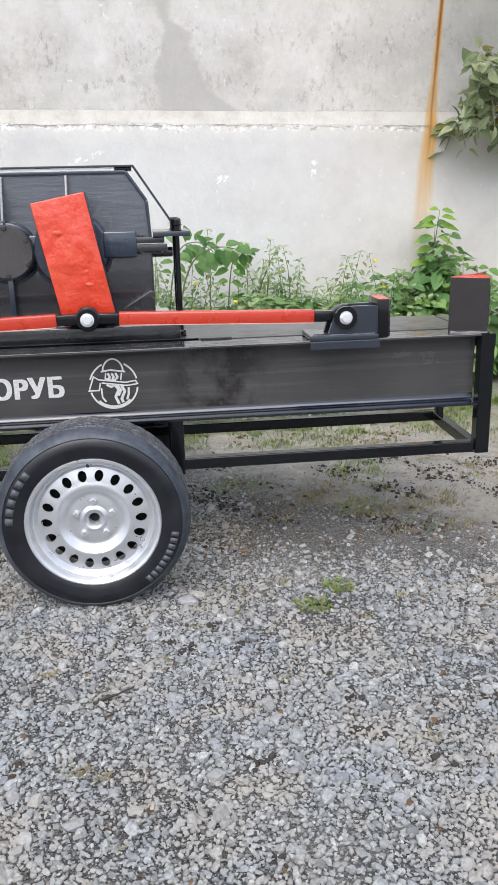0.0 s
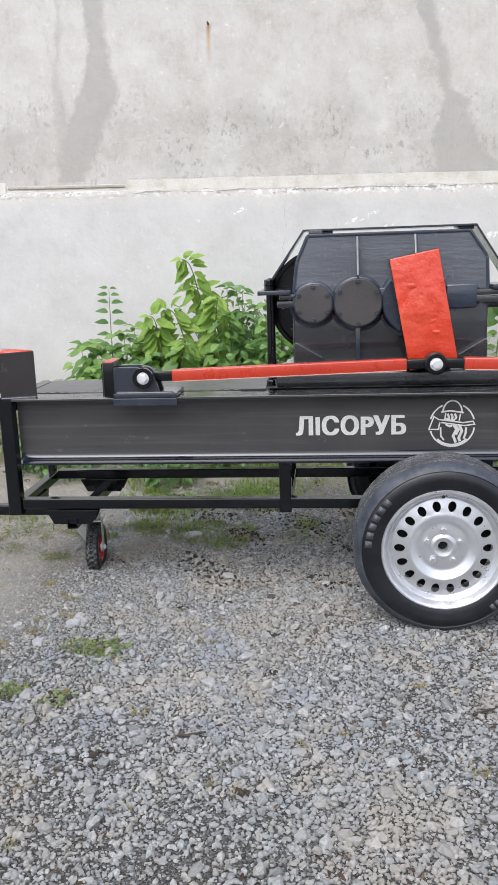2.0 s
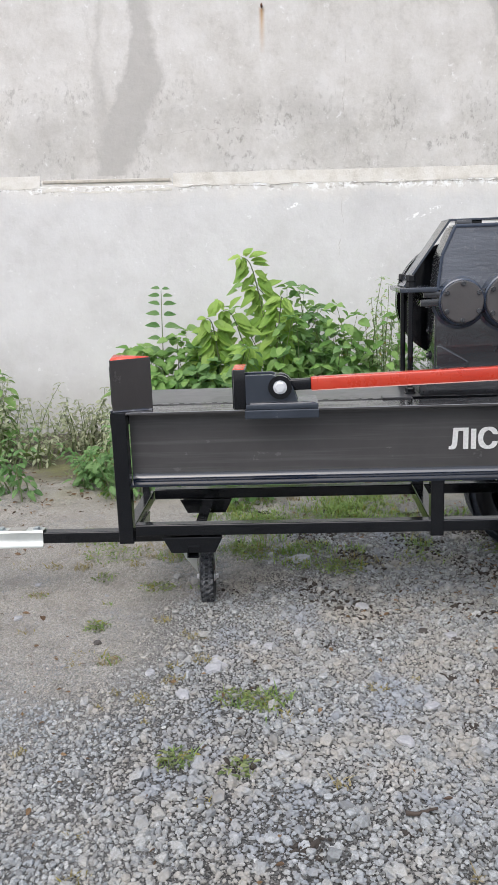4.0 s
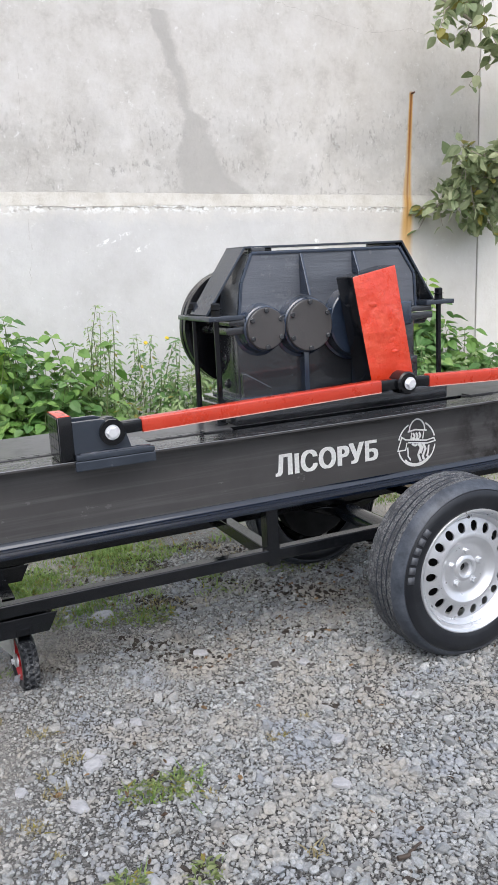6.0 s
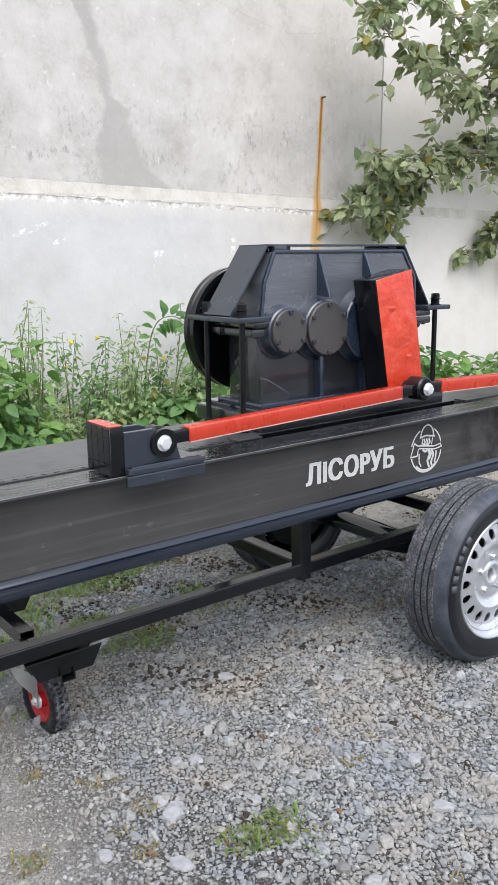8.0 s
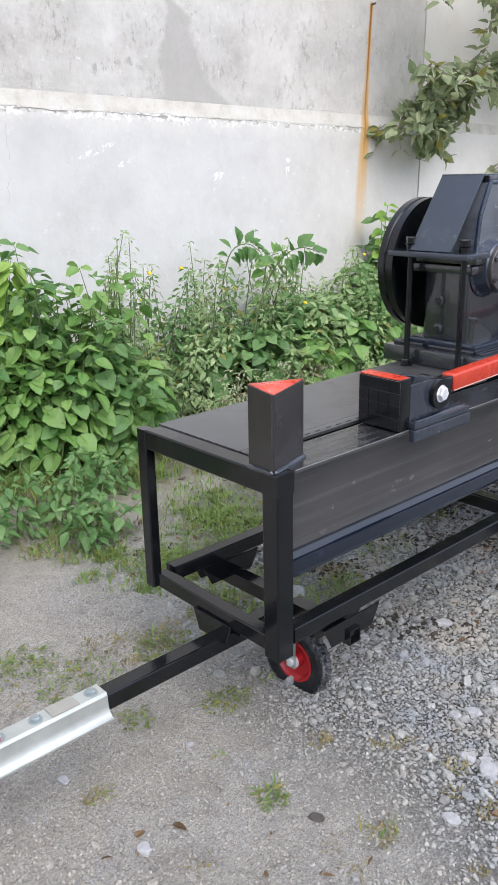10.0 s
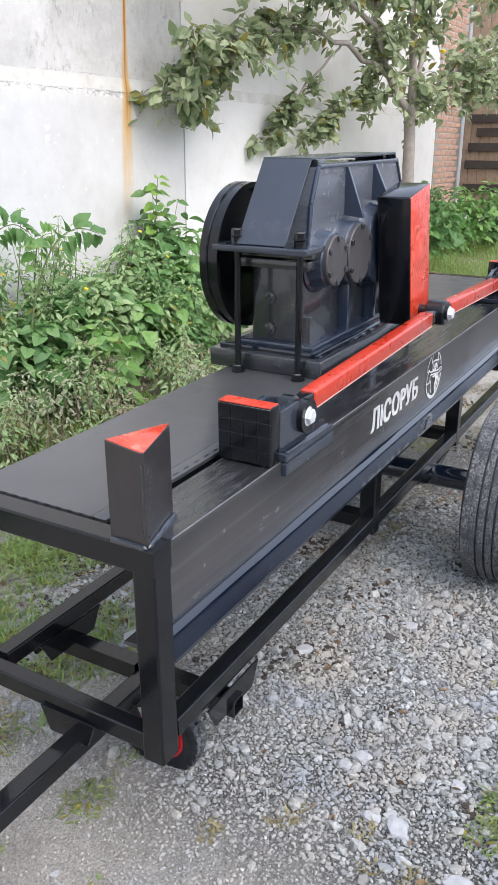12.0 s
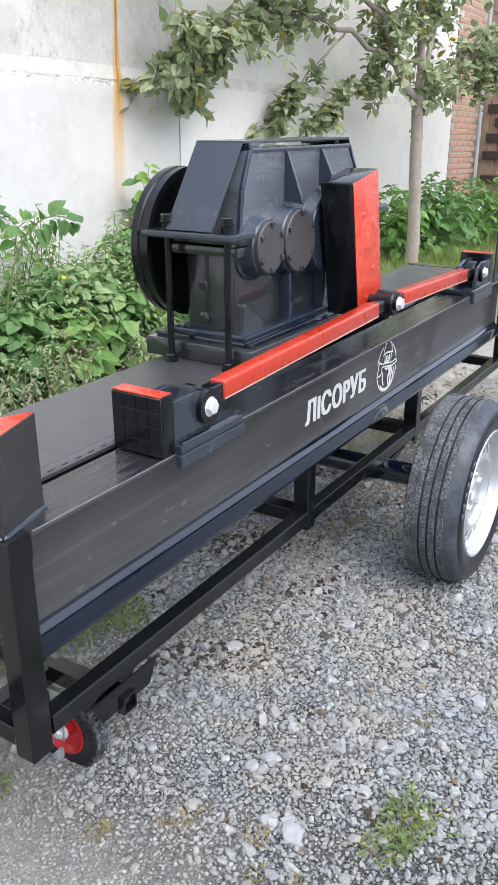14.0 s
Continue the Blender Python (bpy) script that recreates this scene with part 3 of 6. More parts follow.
for pts in (
    [(-1.08, 2.6), (-1.10, 2.3), (-1.07, 2.0), (-1.1, 1.87)],
    [(-1.11, 1.76), (-1.10, 1.5), (-1.13, 1.25)],
    [(0.35, 3.22), (0.8, 3.12), (1.2, 3.05), (1.5, 3.0), (1.85, 3.06), (2.0, 3.02)],
    [(-2.4, 2.1), (-1.9, 2.14), (-1.5, 2.11), (-1.2, 2.16)],
    [(-4.4, 2.3), (-3.8, 2.36), (-3.2, 2.42)],
    [(0.60, 1.815), (0.585, 1.835), (0.605, 1.856), (0.64, 1.855), (0.655, 1.83), (0.635, 1.812)],
    # these two runs draw the lip shadow along the band's top edge
    [(-2.24, 1.862), (-1.2, 1.864), (-0.2, 1.861), (0.7, 1.863)],
    [(0.9, 1.862), (1.5, 1.864), (2.5, 1.861)],
):
    solid("crack", crack(pts), CRACK, "hairline crack or drawn lip shadow on the old plaster wall", "crack", smooth=False, kind="structure")
for x0, x1 in ((-3.9, -3.3), (-2.2, -1.2), (-1.05, 0.15), (0.3, 1.3), (1.5, 2.4)):
    count = max(2, int((x1 - x0) / 0.09))
    line = [(x0 + (x1 - x0) * i / count, 1.766 + 0.022 * noise.noise(Vector((x0 + i * 0.31, 7, 3)))) for i in range(count + 1)]
    solid("crack", crack(line, 0.0055), CRACK, "ragged crack under the mortar band", "crack", smooth=False, kind="structure")
for x, z in ((1.862, 2.605), (-1.63, 2.875)):
    solid("nail", rod((x, WALL_Y + 0.01, z), (x, WALL_Y - 0.035, z + 0.004), 0.007, 8), plain("rusty_iron", (0.14, 0.06, 0.03), 0.9), "rusty iron nail sticking out of the wall", "nail")


# ---------------------------------------------------------------- the log splitter
AXLE = (-0.39, 3.025)
PIVOT_POINT = Matrix.Translation((AXLE[0], 0, 0.8))
TILT = PIVOT_POINT @ Matrix.Rotation(radians(-1.0), 4, "Y") @ PIVOT_POINT.inverted()
splitter = thing("log_splitter_trailer", (AXLE[0], AXLE[1], 0.0), "black and red home-built log splitter on a single-axle trailer", "log splitter", TILT)
TOP = 0.795
Y0, Y1 = 2.77, 3.285
X0, X1 = -2.08, 1.07
TUBE = 0.06
FRONT = Matrix.Rotation(radians(90), 4, "X")


def i_outline(y, z_top, h, width, web, f):
    """The outline of a rolled joist with tapered, filleted flanges."""
    w, t = width / 2, web / 2
    r = 0.024
    bend = [(t + r - r * math.sin(a), -f - r + r * math.cos(a)) for a in (math.pi / 2 * i / 6 for i in range(7))]
    right = [(w, 0), (w, -f * 0.7)] + bend
    right = right + [(u, -h - v) for u, v in reversed(right)]
    left = [(-u, v) for u, v in reversed(right)]
    return [(y + u, z_top + v) for u, v in right + left]


BEAM_Y = 2.833
SCRATCHED = plain("scratched_paint", (0.085, 0.088, 0.095), 0.5, 0.2, 60, 0.3, 0.5)
# pale pink that puts a highlight on the red rods into colour
EDGE_GLINT = plain("red_rod_edge_highlight", (0.62, 0.36, 0.31), 0.35, 0.0, 30, 0.2, 0.3)
BARE = plain("bare_worn_steel", (0.30, 0.30, 0.31), 0.4, 0.5, 20, 0.1, 0.5)
beam = part("beam", prism(i_outline(BEAM_Y, TOP, 0.266, 0.126, 0.009, 0.011), "x", X0 + 0.055, X1 - 0.055), [BLACK_BEAM, NAVY, WORN], splitter, "black-painted steel joist, its lower flange coloured dark blue for reflections")
# front lower flange gets the sky's blue and the web's dark reflection as colour
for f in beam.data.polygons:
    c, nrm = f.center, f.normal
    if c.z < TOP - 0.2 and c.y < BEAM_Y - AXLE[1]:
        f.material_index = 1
    elif nrm.z > 0.9 and c.z > TOP - 0.01:
        f.material_index = 2

part("worn_or_glint_edge", bar((X0 + 0.058, BEAM_Y - 0.0625, TOP - 0.0008), (X1 - 0.058, BEAM_Y - 0.0625, TOP - 0.0008), 0.0016, 0.0022, 0.0004), BARE, splitter, "bare steel edge where the paint has worn")


def tube(name, p, q, w=TUBE, h=TUBE, label="", parent=None):
    """Square steel tube with rounded long edges and flat ends."""
    bm = bar(p, q, w, h, 0.0)
    d = (Vector(q) - Vector(p)).normalized()
    long = [e for e in bm.edges if abs((e.verts[0].co - e.verts[1].co).normalized().dot(d)) > 0.99]
    bmesh.ops.bevel(bm, geom=long, offset=0.0042, segments=3, profile=0.5, affect="EDGES")
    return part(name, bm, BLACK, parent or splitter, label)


def bolt_mesh(name, r, h, material, washer=0.0):
    """A hexagon head along +z, on a washer."""
    bm = bmesh.new()
    if washer:
        add_lathe(bm, [(0, 0.0), (washer, 0.0), (washer, 0.003), (0, 0.003)], Matrix(), 16)
    add_lathe(bm, [(0, 0.0), (r, 0.0), (r, h * 0.85), (r * 0.86, h), (0, h)], Matrix(), 6)
    return to_mesh(bm, name, material)


HEX_BLACK = bolt_mesh("bolt", 0.0095, 0.0075, BLACK_CAST)
NUT_BLACK = bolt_mesh("nut", 0.020, 0.026, BLACK, 0.025)
HEX_ZINC = bolt_mesh("bolt", 0.0185, 0.015, ZINC, 0.0235)
HEX_GALV = bolt_mesh("bolt", 0.0185, 0.015, DULL_ZINC, 0.0265)
HEX_WHEEL = bolt_mesh("wheel_bolt", 0.0105, 0.014, SILVER, 0.014)


def fixed(name, mesh, m, parent, label=""):
    """A repeat of a shared mesh at m (world metres before the trailer's tilt) under a part."""
    root = parent
    while root.parent:
        root = root.parent
    ob = new(name, mesh)
    ob.parent = parent
    ob.matrix_local = Matrix.Translation(-Vector(root["base"])) @ m
    return tagged(ob, label=label)


def weld(p, q, r=0.007, parent=None, material=None):
    """A lumpy weld bead from p to q."""
    bm = bmesh.new()
    p, q = Vector(p), Vector(q)
    m = frame_along(p, q)
    length = (q - p).length
    rng = random.Random(int(length * 1000) + int(p.x * 100))
    count = max(3, int(length / 0.012))
    add_lathe(bm, [(0, 0)] + [(r * rng.uniform(0.6, 1.1), length * (i + 0.5) / count) for i in range(count)] + [(0, length)], m, 8)
    return part("weld", bm, material or NAVY, parent or splitter)


LOW = 0.365
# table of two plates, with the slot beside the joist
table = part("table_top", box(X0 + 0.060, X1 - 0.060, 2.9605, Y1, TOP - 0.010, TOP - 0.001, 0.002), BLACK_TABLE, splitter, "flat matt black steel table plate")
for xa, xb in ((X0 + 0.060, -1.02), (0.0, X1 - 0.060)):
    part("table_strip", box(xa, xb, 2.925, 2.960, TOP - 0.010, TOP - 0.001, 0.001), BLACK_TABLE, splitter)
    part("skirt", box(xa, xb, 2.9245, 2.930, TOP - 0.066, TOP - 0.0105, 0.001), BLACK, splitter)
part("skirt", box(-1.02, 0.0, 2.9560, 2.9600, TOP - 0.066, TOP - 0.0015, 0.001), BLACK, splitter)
# added near-black sheet keeps the slot dark where grass would show through
part("slot_shade_plate", box(X0 + 0.062, X1 - 0.062, 2.845, 2.9555, TOP - 0.078, TOP - 0.067), RECESS_SHADE, splitter, "near-black plate added under the slot for its shade")
part("table_plate", box(0.005, 0.12, 2.905, 2.96, TOP - 0.001, TOP + 0.006, 0.002), BLACK_TABLE, splitter)
part("table_plate", box(-1.13, -1.03, 2.905, 2.96, TOP - 0.001, TOP + 0.006, 0.002), BLACK_TABLE, splitter)
for k in range(11):
    for x in (X0 + 0.059, X1 - 0.059):
        y = 2.95 + 0.029 * k
        part("weld", box(x - 0.0008, x + 0.0008, y, y + 0.011, TOP - 0.001, TOP + 0.0002, 0.0003), BLACK, table)
for k in range(22):
    x = -1.98 + 0.04 * k
    part("weld", box(x, x + 0.018, 2.934, 2.9365, TOP - 0.001, TOP + 0.0004, 0.0004), BLACK, table)
for x in (X0 + TUBE / 2, X1 - TUBE / 2):
    tube("post", (x - (0.003 if x < 0 else -0.003), Y0 + 0.026, LOW - (0.045 if x < 0 else 0.024)), (x - (0.003 if x < 0 else -0.003), Y0 + 0.026, TOP - 0.010), 0.0526, 0.050)
    outer = x + (-0.016 if x < 0 else 0.016)
    tube("post", (outer, Y1 - 0.002, LOW - 0.032), (outer, Y1 - 0.002, TOP - 0.002), 0.030, 0.038)
    tube("top_rail", (x - (0.003 if x < 0 else -0.003), Y0, TOP - 0.0275), (x - (0.003 if x < 0 else -0.003), Y1 - 0.022, TOP - 0.0275), 0.053, 0.053)
    tube("end_rail", (x, Y0 + 0.054, LOW - 0.016), (x, Y1 - 0.022, LOW - 0.010), 0.04, 0.042)
tube("top_rail", (X0 + 0.062, Y1 - 0.028, TOP - 0.040), (X1 - 0.062, Y1 - 0.028, TOP - 0.040), 0.05, 0.056)
tube("lower_rail", (X0 + 0.062, Y0 + 0.027, LOW), (X1 - 0.062, Y0 + 0.027, LOW), 0.042, 0.042)
tube("lower_rail", (X0 + 0.055, Y1 - 0.028, LOW), (X1 - 0.055, Y1 - 0.028, LOW), 0.042, 0.042)
for x in (-0.955, -0.10):
    tube("middle_post", (x, Y0 + 0.03, LOW - 0.036), (x, Y0 + 0.03, 0.534), 0.046, 0.05)
    tube("middle_post", (x, Y1 - 0.03, LOW + 0.024), (x, Y1 - 0.03, TOP - 0.073), 0.046, 0.05)
    tube("cross_member", (x, Y0 + 0.056, LOW), (x, Y1 - 0.054, LOW), 0.05, 0.045)

# drawbar, its saddles and the coupling
DB_Y = 3.006
ZC = 0.273
SADDLE_X = -1.815
SADDLE_Y = 3.020
tube("drawbar", (-2.45, DB_Y, ZC), (SADDLE_X + 0.02, DB_Y, ZC), 0.046, 0.044)


def hollow(name, x, ya, yb, z, w, h, parent):
    """A square tube across the trailer with its open front end showing."""
    bm = bmesh.new()
    t = 0.004
    outer = [(x - w / 2, z - h / 2), (x + w / 2, z - h / 2), (x + w / 2, z + h / 2), (x - w / 2, z + h / 2)]
    inner = [(x - w / 2 + t, z - h / 2 + t), (x + w / 2 - t, z - h / 2 + t), (x + w / 2 - t, z + h / 2 - t), (x - w / 2 + t, z + h / 2 - t)]
    rings = [[bm.verts.new((u, y, v)) for u, v in ring] for ring, y in ((outer, yb), (outer, ya), (inner, ya), (inner, yb - 0.001))]
    for a, b in zip(rings, rings[1:]):
        for i in range(4):
            bm.faces.new((a[i], a[(i + 1) % 4], b[(i + 1) % 4], b[i]))
    bm.faces.new(rings[3])
    bmesh.ops.recalc_face_normals(bm, faces=bm.faces)
    return part(name, bm, BLACK, parent)


hollow("cross_member", SADDLE_X, Y0 - 0.012, DB_Y - 0.025, 0.288, 0.042, 0.042, splitter)
hollow("cross_member", SADDLE_X, DB_Y + 0.025, Y1 + 0.012, 0.288, 0.042, 0.042, splitter)


def saddle(x, y, along, half=0.108, low=0.078):
    """A folded bracket with slanted ends under a rail."""
    z1 = LOW - 0.024
    drop = 0.058
    t = 0.005
    for off in (-0.028, 0.028 - t):
        outline = lambda c: [(c - half, z1), (c + half, z1), (c + low, z1 - drop), (c - low, z1 - drop)]
        if along == "x":
            bm = prism(outline(x), "y", y + off, y + off + t, 0.0015)
        else:
            bm = prism(outline(y), "x", x + off, x + off + t, 0.0015)
        part("saddle_bracket", bm, BLACK, splitter)


saddle(SADDLE_X, Y0 + 0.025, "x")
saddle(SADDLE_X, Y1 - 0.02, "x")
saddle(X0 + 0.03, SADDLE_Y, "y", 0.074, 0.052)

# pressed coupling: an open channel over the drawbar
w = 0.027
side = [(0.019, -0.031), (0.008, -0.028), (0.001, -0.020), (-0.003, -0.004), (-0.004, 0.020), (-0.009, 0.027)]
shell = [(DB_Y - w - u, ZC + v) for u, v in side] + [(DB_Y + w + u, ZC + v) for u, v in reversed(side)]
shell += [(DB_Y + w + u + (0.0 if i == 0 else 0.003), ZC + v + 0.004) for i, (u, v) in enumerate(side)]
shell += [(DB_Y - w - u - (0.0 if i == 0 else 0.003), ZC + v + 0.004) for i, (u, v) in reversed(list(enumerate(side)))]
STAMP = plain("dull_plate", (0.30, 0.29, 0.255), 0.7, 0.1, 30, 0.2, 0.25)
coupling = part("coupling", prism(shell, "x", -2.850, -2.424, 0.0), GALV, splitter, "galvanised pressed steel tow coupling")
part("head", prism([(-2.850, ZC - 0.05), (-2.850, ZC + 0.047), (-2.940, ZC + 0.052), (-2.990, ZC + 0.03), (-3.000, ZC - 0.03), (-2.970, ZC - 0.05)], "y", DB_Y - 0.045, DB_Y + 0.045, 0.012), GALV, coupling)
part("plate", box(-2.560, -2.492, DB_Y - 0.021, DB_Y + 0.021, ZC + 0.0315, ZC + 0.034, 0.001), STAMP, coupling, "dull beige type plate")
part("lever", box(-2.780, -2.680, DB_Y - 0.018, DB_Y + 0.018, ZC + 0.032, ZC + 0.050, 0.005), RED, coupling, "red coupling lever")
for x, y in ((-2.452, 0.0), (-2.592, 0.0), (-2.680, 0.0)):
    fixed("bolt", HEX_GALV, Matrix.Translation((x, DB_Y + y, ZC + 0.031)) @ Matrix.Scale(0.62, 4), coupling)

# axle and road wheels
AXLE_Z = 0.312
axle = part("axle", rod((AXLE[0], 2.60, AXLE_Z), (AXLE[0], 3.45, AXLE_Z), 0.040, 28), NAVY, splitter, "thick blue-black axle tube")
for y in (Y0 + 0.027, Y1 - 0.028):
    for s in (-1, 1):
        part("axle_bracket", prism([(AXLE[0] + 0.03 * s, AXLE_Z + 0.02), (AXLE[0] + 0.05 * s, AXLE_Z - 0.02), (AXLE[0] + 0.19 * s, LOW - 0.024), (AXLE[0] + 0.10 * s, LOW - 0.024)], "y", y - 0.02, y + 0.02, 0.003), BLACK, splitter)


def lerp(table, r):
    for (ra, za), (rb, zb) in zip(table, table[1:]):
        lo, hi = min(ra, rb), max(ra, rb)
        if lo <= r <= hi:
            return za + (zb - za) * (r - ra) / (rb - ra)
    return table[-1][1]


RIM_FACE = [(0.186, -0.047), (0.178, -0.046), (0.164, -0.041), (0.146, -0.036), (0.127, -0.033)]


def holed_ring(m, count=18, r_mid=0.151, along=0.0185, across=0.0140, r_in=0.128, r_out=0.178):
    """The dished ring of a steel rim with oval holes right through it."""
    bm = bmesh.new()
    n = 24
    for k in range(count):
        a0 = 2 * math.pi * k / count
        half = math.pi / count
        edge, hole, back = [], [], []
        for i in range(n):
            t = 2 * math.pi * i / n
            c, s = math.cos(t), math.sin(t)
            big = max(abs(c), abs(s))
            u, v = c / big, s / big
            r = r_mid + ((r_out - r_mid) if u > 0 else (r_mid - r_in)) * u
            ang = a0 + half * v
            edge.append(bm.verts.new(m @ Vector((r * math.cos(ang), r * math.sin(ang), lerp(RIM_FACE, r)))))
            r = r_mid + along * c
            ang = a0 + across * s / r_mid
            hole.append(bm.verts.new(m @ Vector((r * math.cos(ang), r * math.sin(ang), lerp(RIM_FACE, r) - 0.001))))
            back.append(bm.verts.new(m @ Vector((r * math.cos(ang), r * math.sin(ang), lerp(RIM_FACE, r) - 0.007))))
        for i in range(n):
            j = (i + 1) % n
            bm.faces.new((edge[i], edge[j], hole[j], hole[i]))
            bm.faces.new((hole[i], hole[j], back[j], back[i]))
    bmesh.ops.remove_doubles(bm, verts=bm.verts, dist=1e-5)
    bmesh.ops.recalc_face_normals(bm, faces=bm.faces)
    return bm


def wheel(y_out, side):
    """A road wheel whose outer face is at y_out; side -1 faces the front."""
    m = Matrix.Translation((AXLE[0], y_out, 0.303)) @ Matrix.Rotation(radians(90 * -side), 4, "X")
    paint = SILVER if side < 0 else BLACK
    # near-black drum, widened so that the rim holes read as shaded
    hub = part("wheel", lathe([(0, -0.075), (0.06, -0.075), (0.115, -0.085), (0.172, -0.092), (0.172, -0.17), (0, -0.17)], m, 32), RECESS_SHADE, splitter, "silver steel road wheel with black tyre" if side < 0 else "black steel road wheel with black tyre")
    outer = [(0.210, -0.022), (0.217, -0.010), (0.228, -0.005), (0.236, -0.0045), (0.250, 0.0), (0.262, -0.0005), (0.275, -0.004), (0.281, -0.0075), (0.284, -0.006), (0.290, -0.010), (0.297, -0.018), (0.303, -0.028), (0.3075, -0.039), (0.3098, -0.046)]
    tread = []
    z = -0.047
    for block in (0.019, 0.021, 0.022, 0.021, 0.019):
        tread += [(0.3115, z), (0.3125, z - 0.004), (0.3125, z - block + 0.002), (0.3115, z - block)]
        if z - block > -0.15:
            tread += [(0.3035, z - block - 0.001), (0.3035, z - block - 0.005)]
        z -= block + 0.006
    inner = [(r, -0.19 - h) for r, h in reversed(outer)]
    tyre = part("tyre", lathe(outer + tread + inner, m, 192, True), [RUBBER, TREAD, SHOULDER], hub, "black rubber tyre with dusty ribbed tread")
    back = m.inverted() @ Matrix.Translation(splitter["base"])
    for f in tyre.data.polygons:
        c = back @ f.center
        if math.hypot(c.x, c.y) > 0.3100:
            f.material_index = 1
        elif math.hypot(c.x, c.y) > 0.2835:
            f.material_index = 2
    # slanting cuts across the ribs
    onto = back.inverted()
    for v in tyre.data.vertices:
        c = back @ v.co
        r = math.hypot(c.x, c.y)
        if r > 0.3110 and (round(math.atan2(c.y, c.x) / (2 * math.pi) * 192) + int(c.z * -160)) % 4 == 0:
            v.co = onto @ Vector((c.x / r * 0.3102, c.y / r * 0.3102, c.z))
    # raised marks on the sidewall
    for start, count, step in ((2.42, 6, 0.125), (5.40, 9, 0.085)):
        for k in range(count):
            a = start + step * k
            bm = bmesh.new()
            mm = m @ Matrix.Rotation(a, 4, "Z") @ Matrix.Translation((0.262, 0, 0.0))
            add_box(bm, -0.012, 0.012, -0.262 * step * 0.36, 0.262 * step * 0.36, -0.003, 0.0012, 0.0, mm)
            part("sidewall_mark", bm, MARK, hub)
    bm = bmesh.new()
    add_lathe(bm, [(0.178, -0.046), (0.183, -0.040), (0.188, -0.030), (0.192, -0.027), (0.196, -0.030), (0.200, -0.024), (0.203, -0.014), (0.206, -0.010), (0.211, -0.006), (0.215, -0.006), (0.217, -0.010), (0.216, -0.016), (0.212, -0.022), (0.205, -0.032), (0.196, -0.06), (0.2, -0.15), (0.214, -0.17)], m, 96)
    rim = part("rim", bm, paint, hub, "silver painted steel rim with oval holes" if side < 0 else "black steel rim")
    part("disc", holed_ring(m), paint, hub)
    centre = lathe([(0.128, -0.0332), (0.121, -0.031), (0.114, -0.032), (0.106, -0.039), (0.098, -0.047), (0.090, -0.052), (0.082, -0.053), (0.076, -0.0515), (0.046, -0.0515), (0.041, -0.047), (0.034, -0.045), (0.0285, -0.047), (0.0285, -0.053), (0.019, -0.053), (0.017, -0.058), (0.017, -0.075)], m, 64)
    part("centre", centre, paint, hub)
    for k in range(5):
        fixed("wheel_bolt", HEX_WHEEL, m @ Matrix.Rotation(2 * math.pi * k / 5 + 0.3, 4, "Z") @ Matrix.Translation((0.060, 0, -0.053)), hub)
    fixed("valve", HEX_BLACK, m @ Matrix.Rotation(1.6, 4, "Z") @ Matrix.Translation((0.188, 0, -0.032)) @ Matrix.Scale(0.7, 4), hub)
    return hub


MARK = plain("raised_rubber_marks", (0.075, 0.080, 0.090), 0.55)
wheel(2.41, -1)
far_wheel = wheel(3.64, 1)
for k in range(4):
    fixed("nut", HEX_ZINC, Matrix.Translation((AXLE[0] - 0.06 + 0.04 * k, 3.466, 0.345 + 0.008 * (k % 2))) @ FRONT @ Matrix.Scale(0.6, 4), far_wheel, "bright zinc nut")

# jockey wheel, its fork turned across the drawbar
JX, JY = -1.793, 2.985
jm = Matrix.Translation((JX, JY, 0.108)) @ Matrix.Rotation(radians(4), 4, "Z") @ Matrix.Rotation(radians(90), 4, "Y")
jockey = part("jockey_wheel", rod((JX, JY, 0.236), (JX, JY, LOW - 0.085), 0.024), GALV, splitter, "small jockey wheel with red rim in galvanised fork")
tyre_bm = lathe([(0.063, -0.018), (0.080, -0.027), (0.096, -0.027), (0.106, -0.022), (0.109, -0.014), (0.109, -0.006), (0.106, 0.0), (0.109, 0.006), (0.109, 0.014), (0.106, 0.022), (0.096, 0.027), (0.080, 0.027), (0.063, 0.018)], jm, 104, True)
away = jm.inverted()
for v in tyre_bm.verts:
    c = away @ v.co
    r = math.hypot(c.x, c.y)
    if r > 0.1 and (round(math.atan2(c.y, c.x) / (2 * math.pi) * 104) + int(abs(c.z) * 150)) % 4 < 2:
        v.co = jm @ Vector((c.x / r * 0.1025, c.y / r * 0.1025, c.z))
jockey_tyre = part("tyre", tyre_bm, [RUBBER, TREAD], jockey, "small dusty tyre with chevron lugs")
for f in jockey_tyre.data.polygons:
    c = away @ (f.center + Vector(splitter["base"]))
    f.material_index = 1 if math.hypot(c.x, c.y) > 0.105 else 0

part("rim", lathe([(0.066, -0.021), (0.060, -0.022), (0.050, -0.008), (0.024, -0.004), (0.022, -0.022), (0, -0.022)], jm, 32), HUBRED, jockey, "red pressed rim")
part("rim", lathe([(0.066, 0.021), (0.060, 0.022), (0.050, 0.008), (0.024, 0.004), (0.022, 0.022), (0, 0.022)], jm, 32), HUBRED, jockey, "red pressed rim")
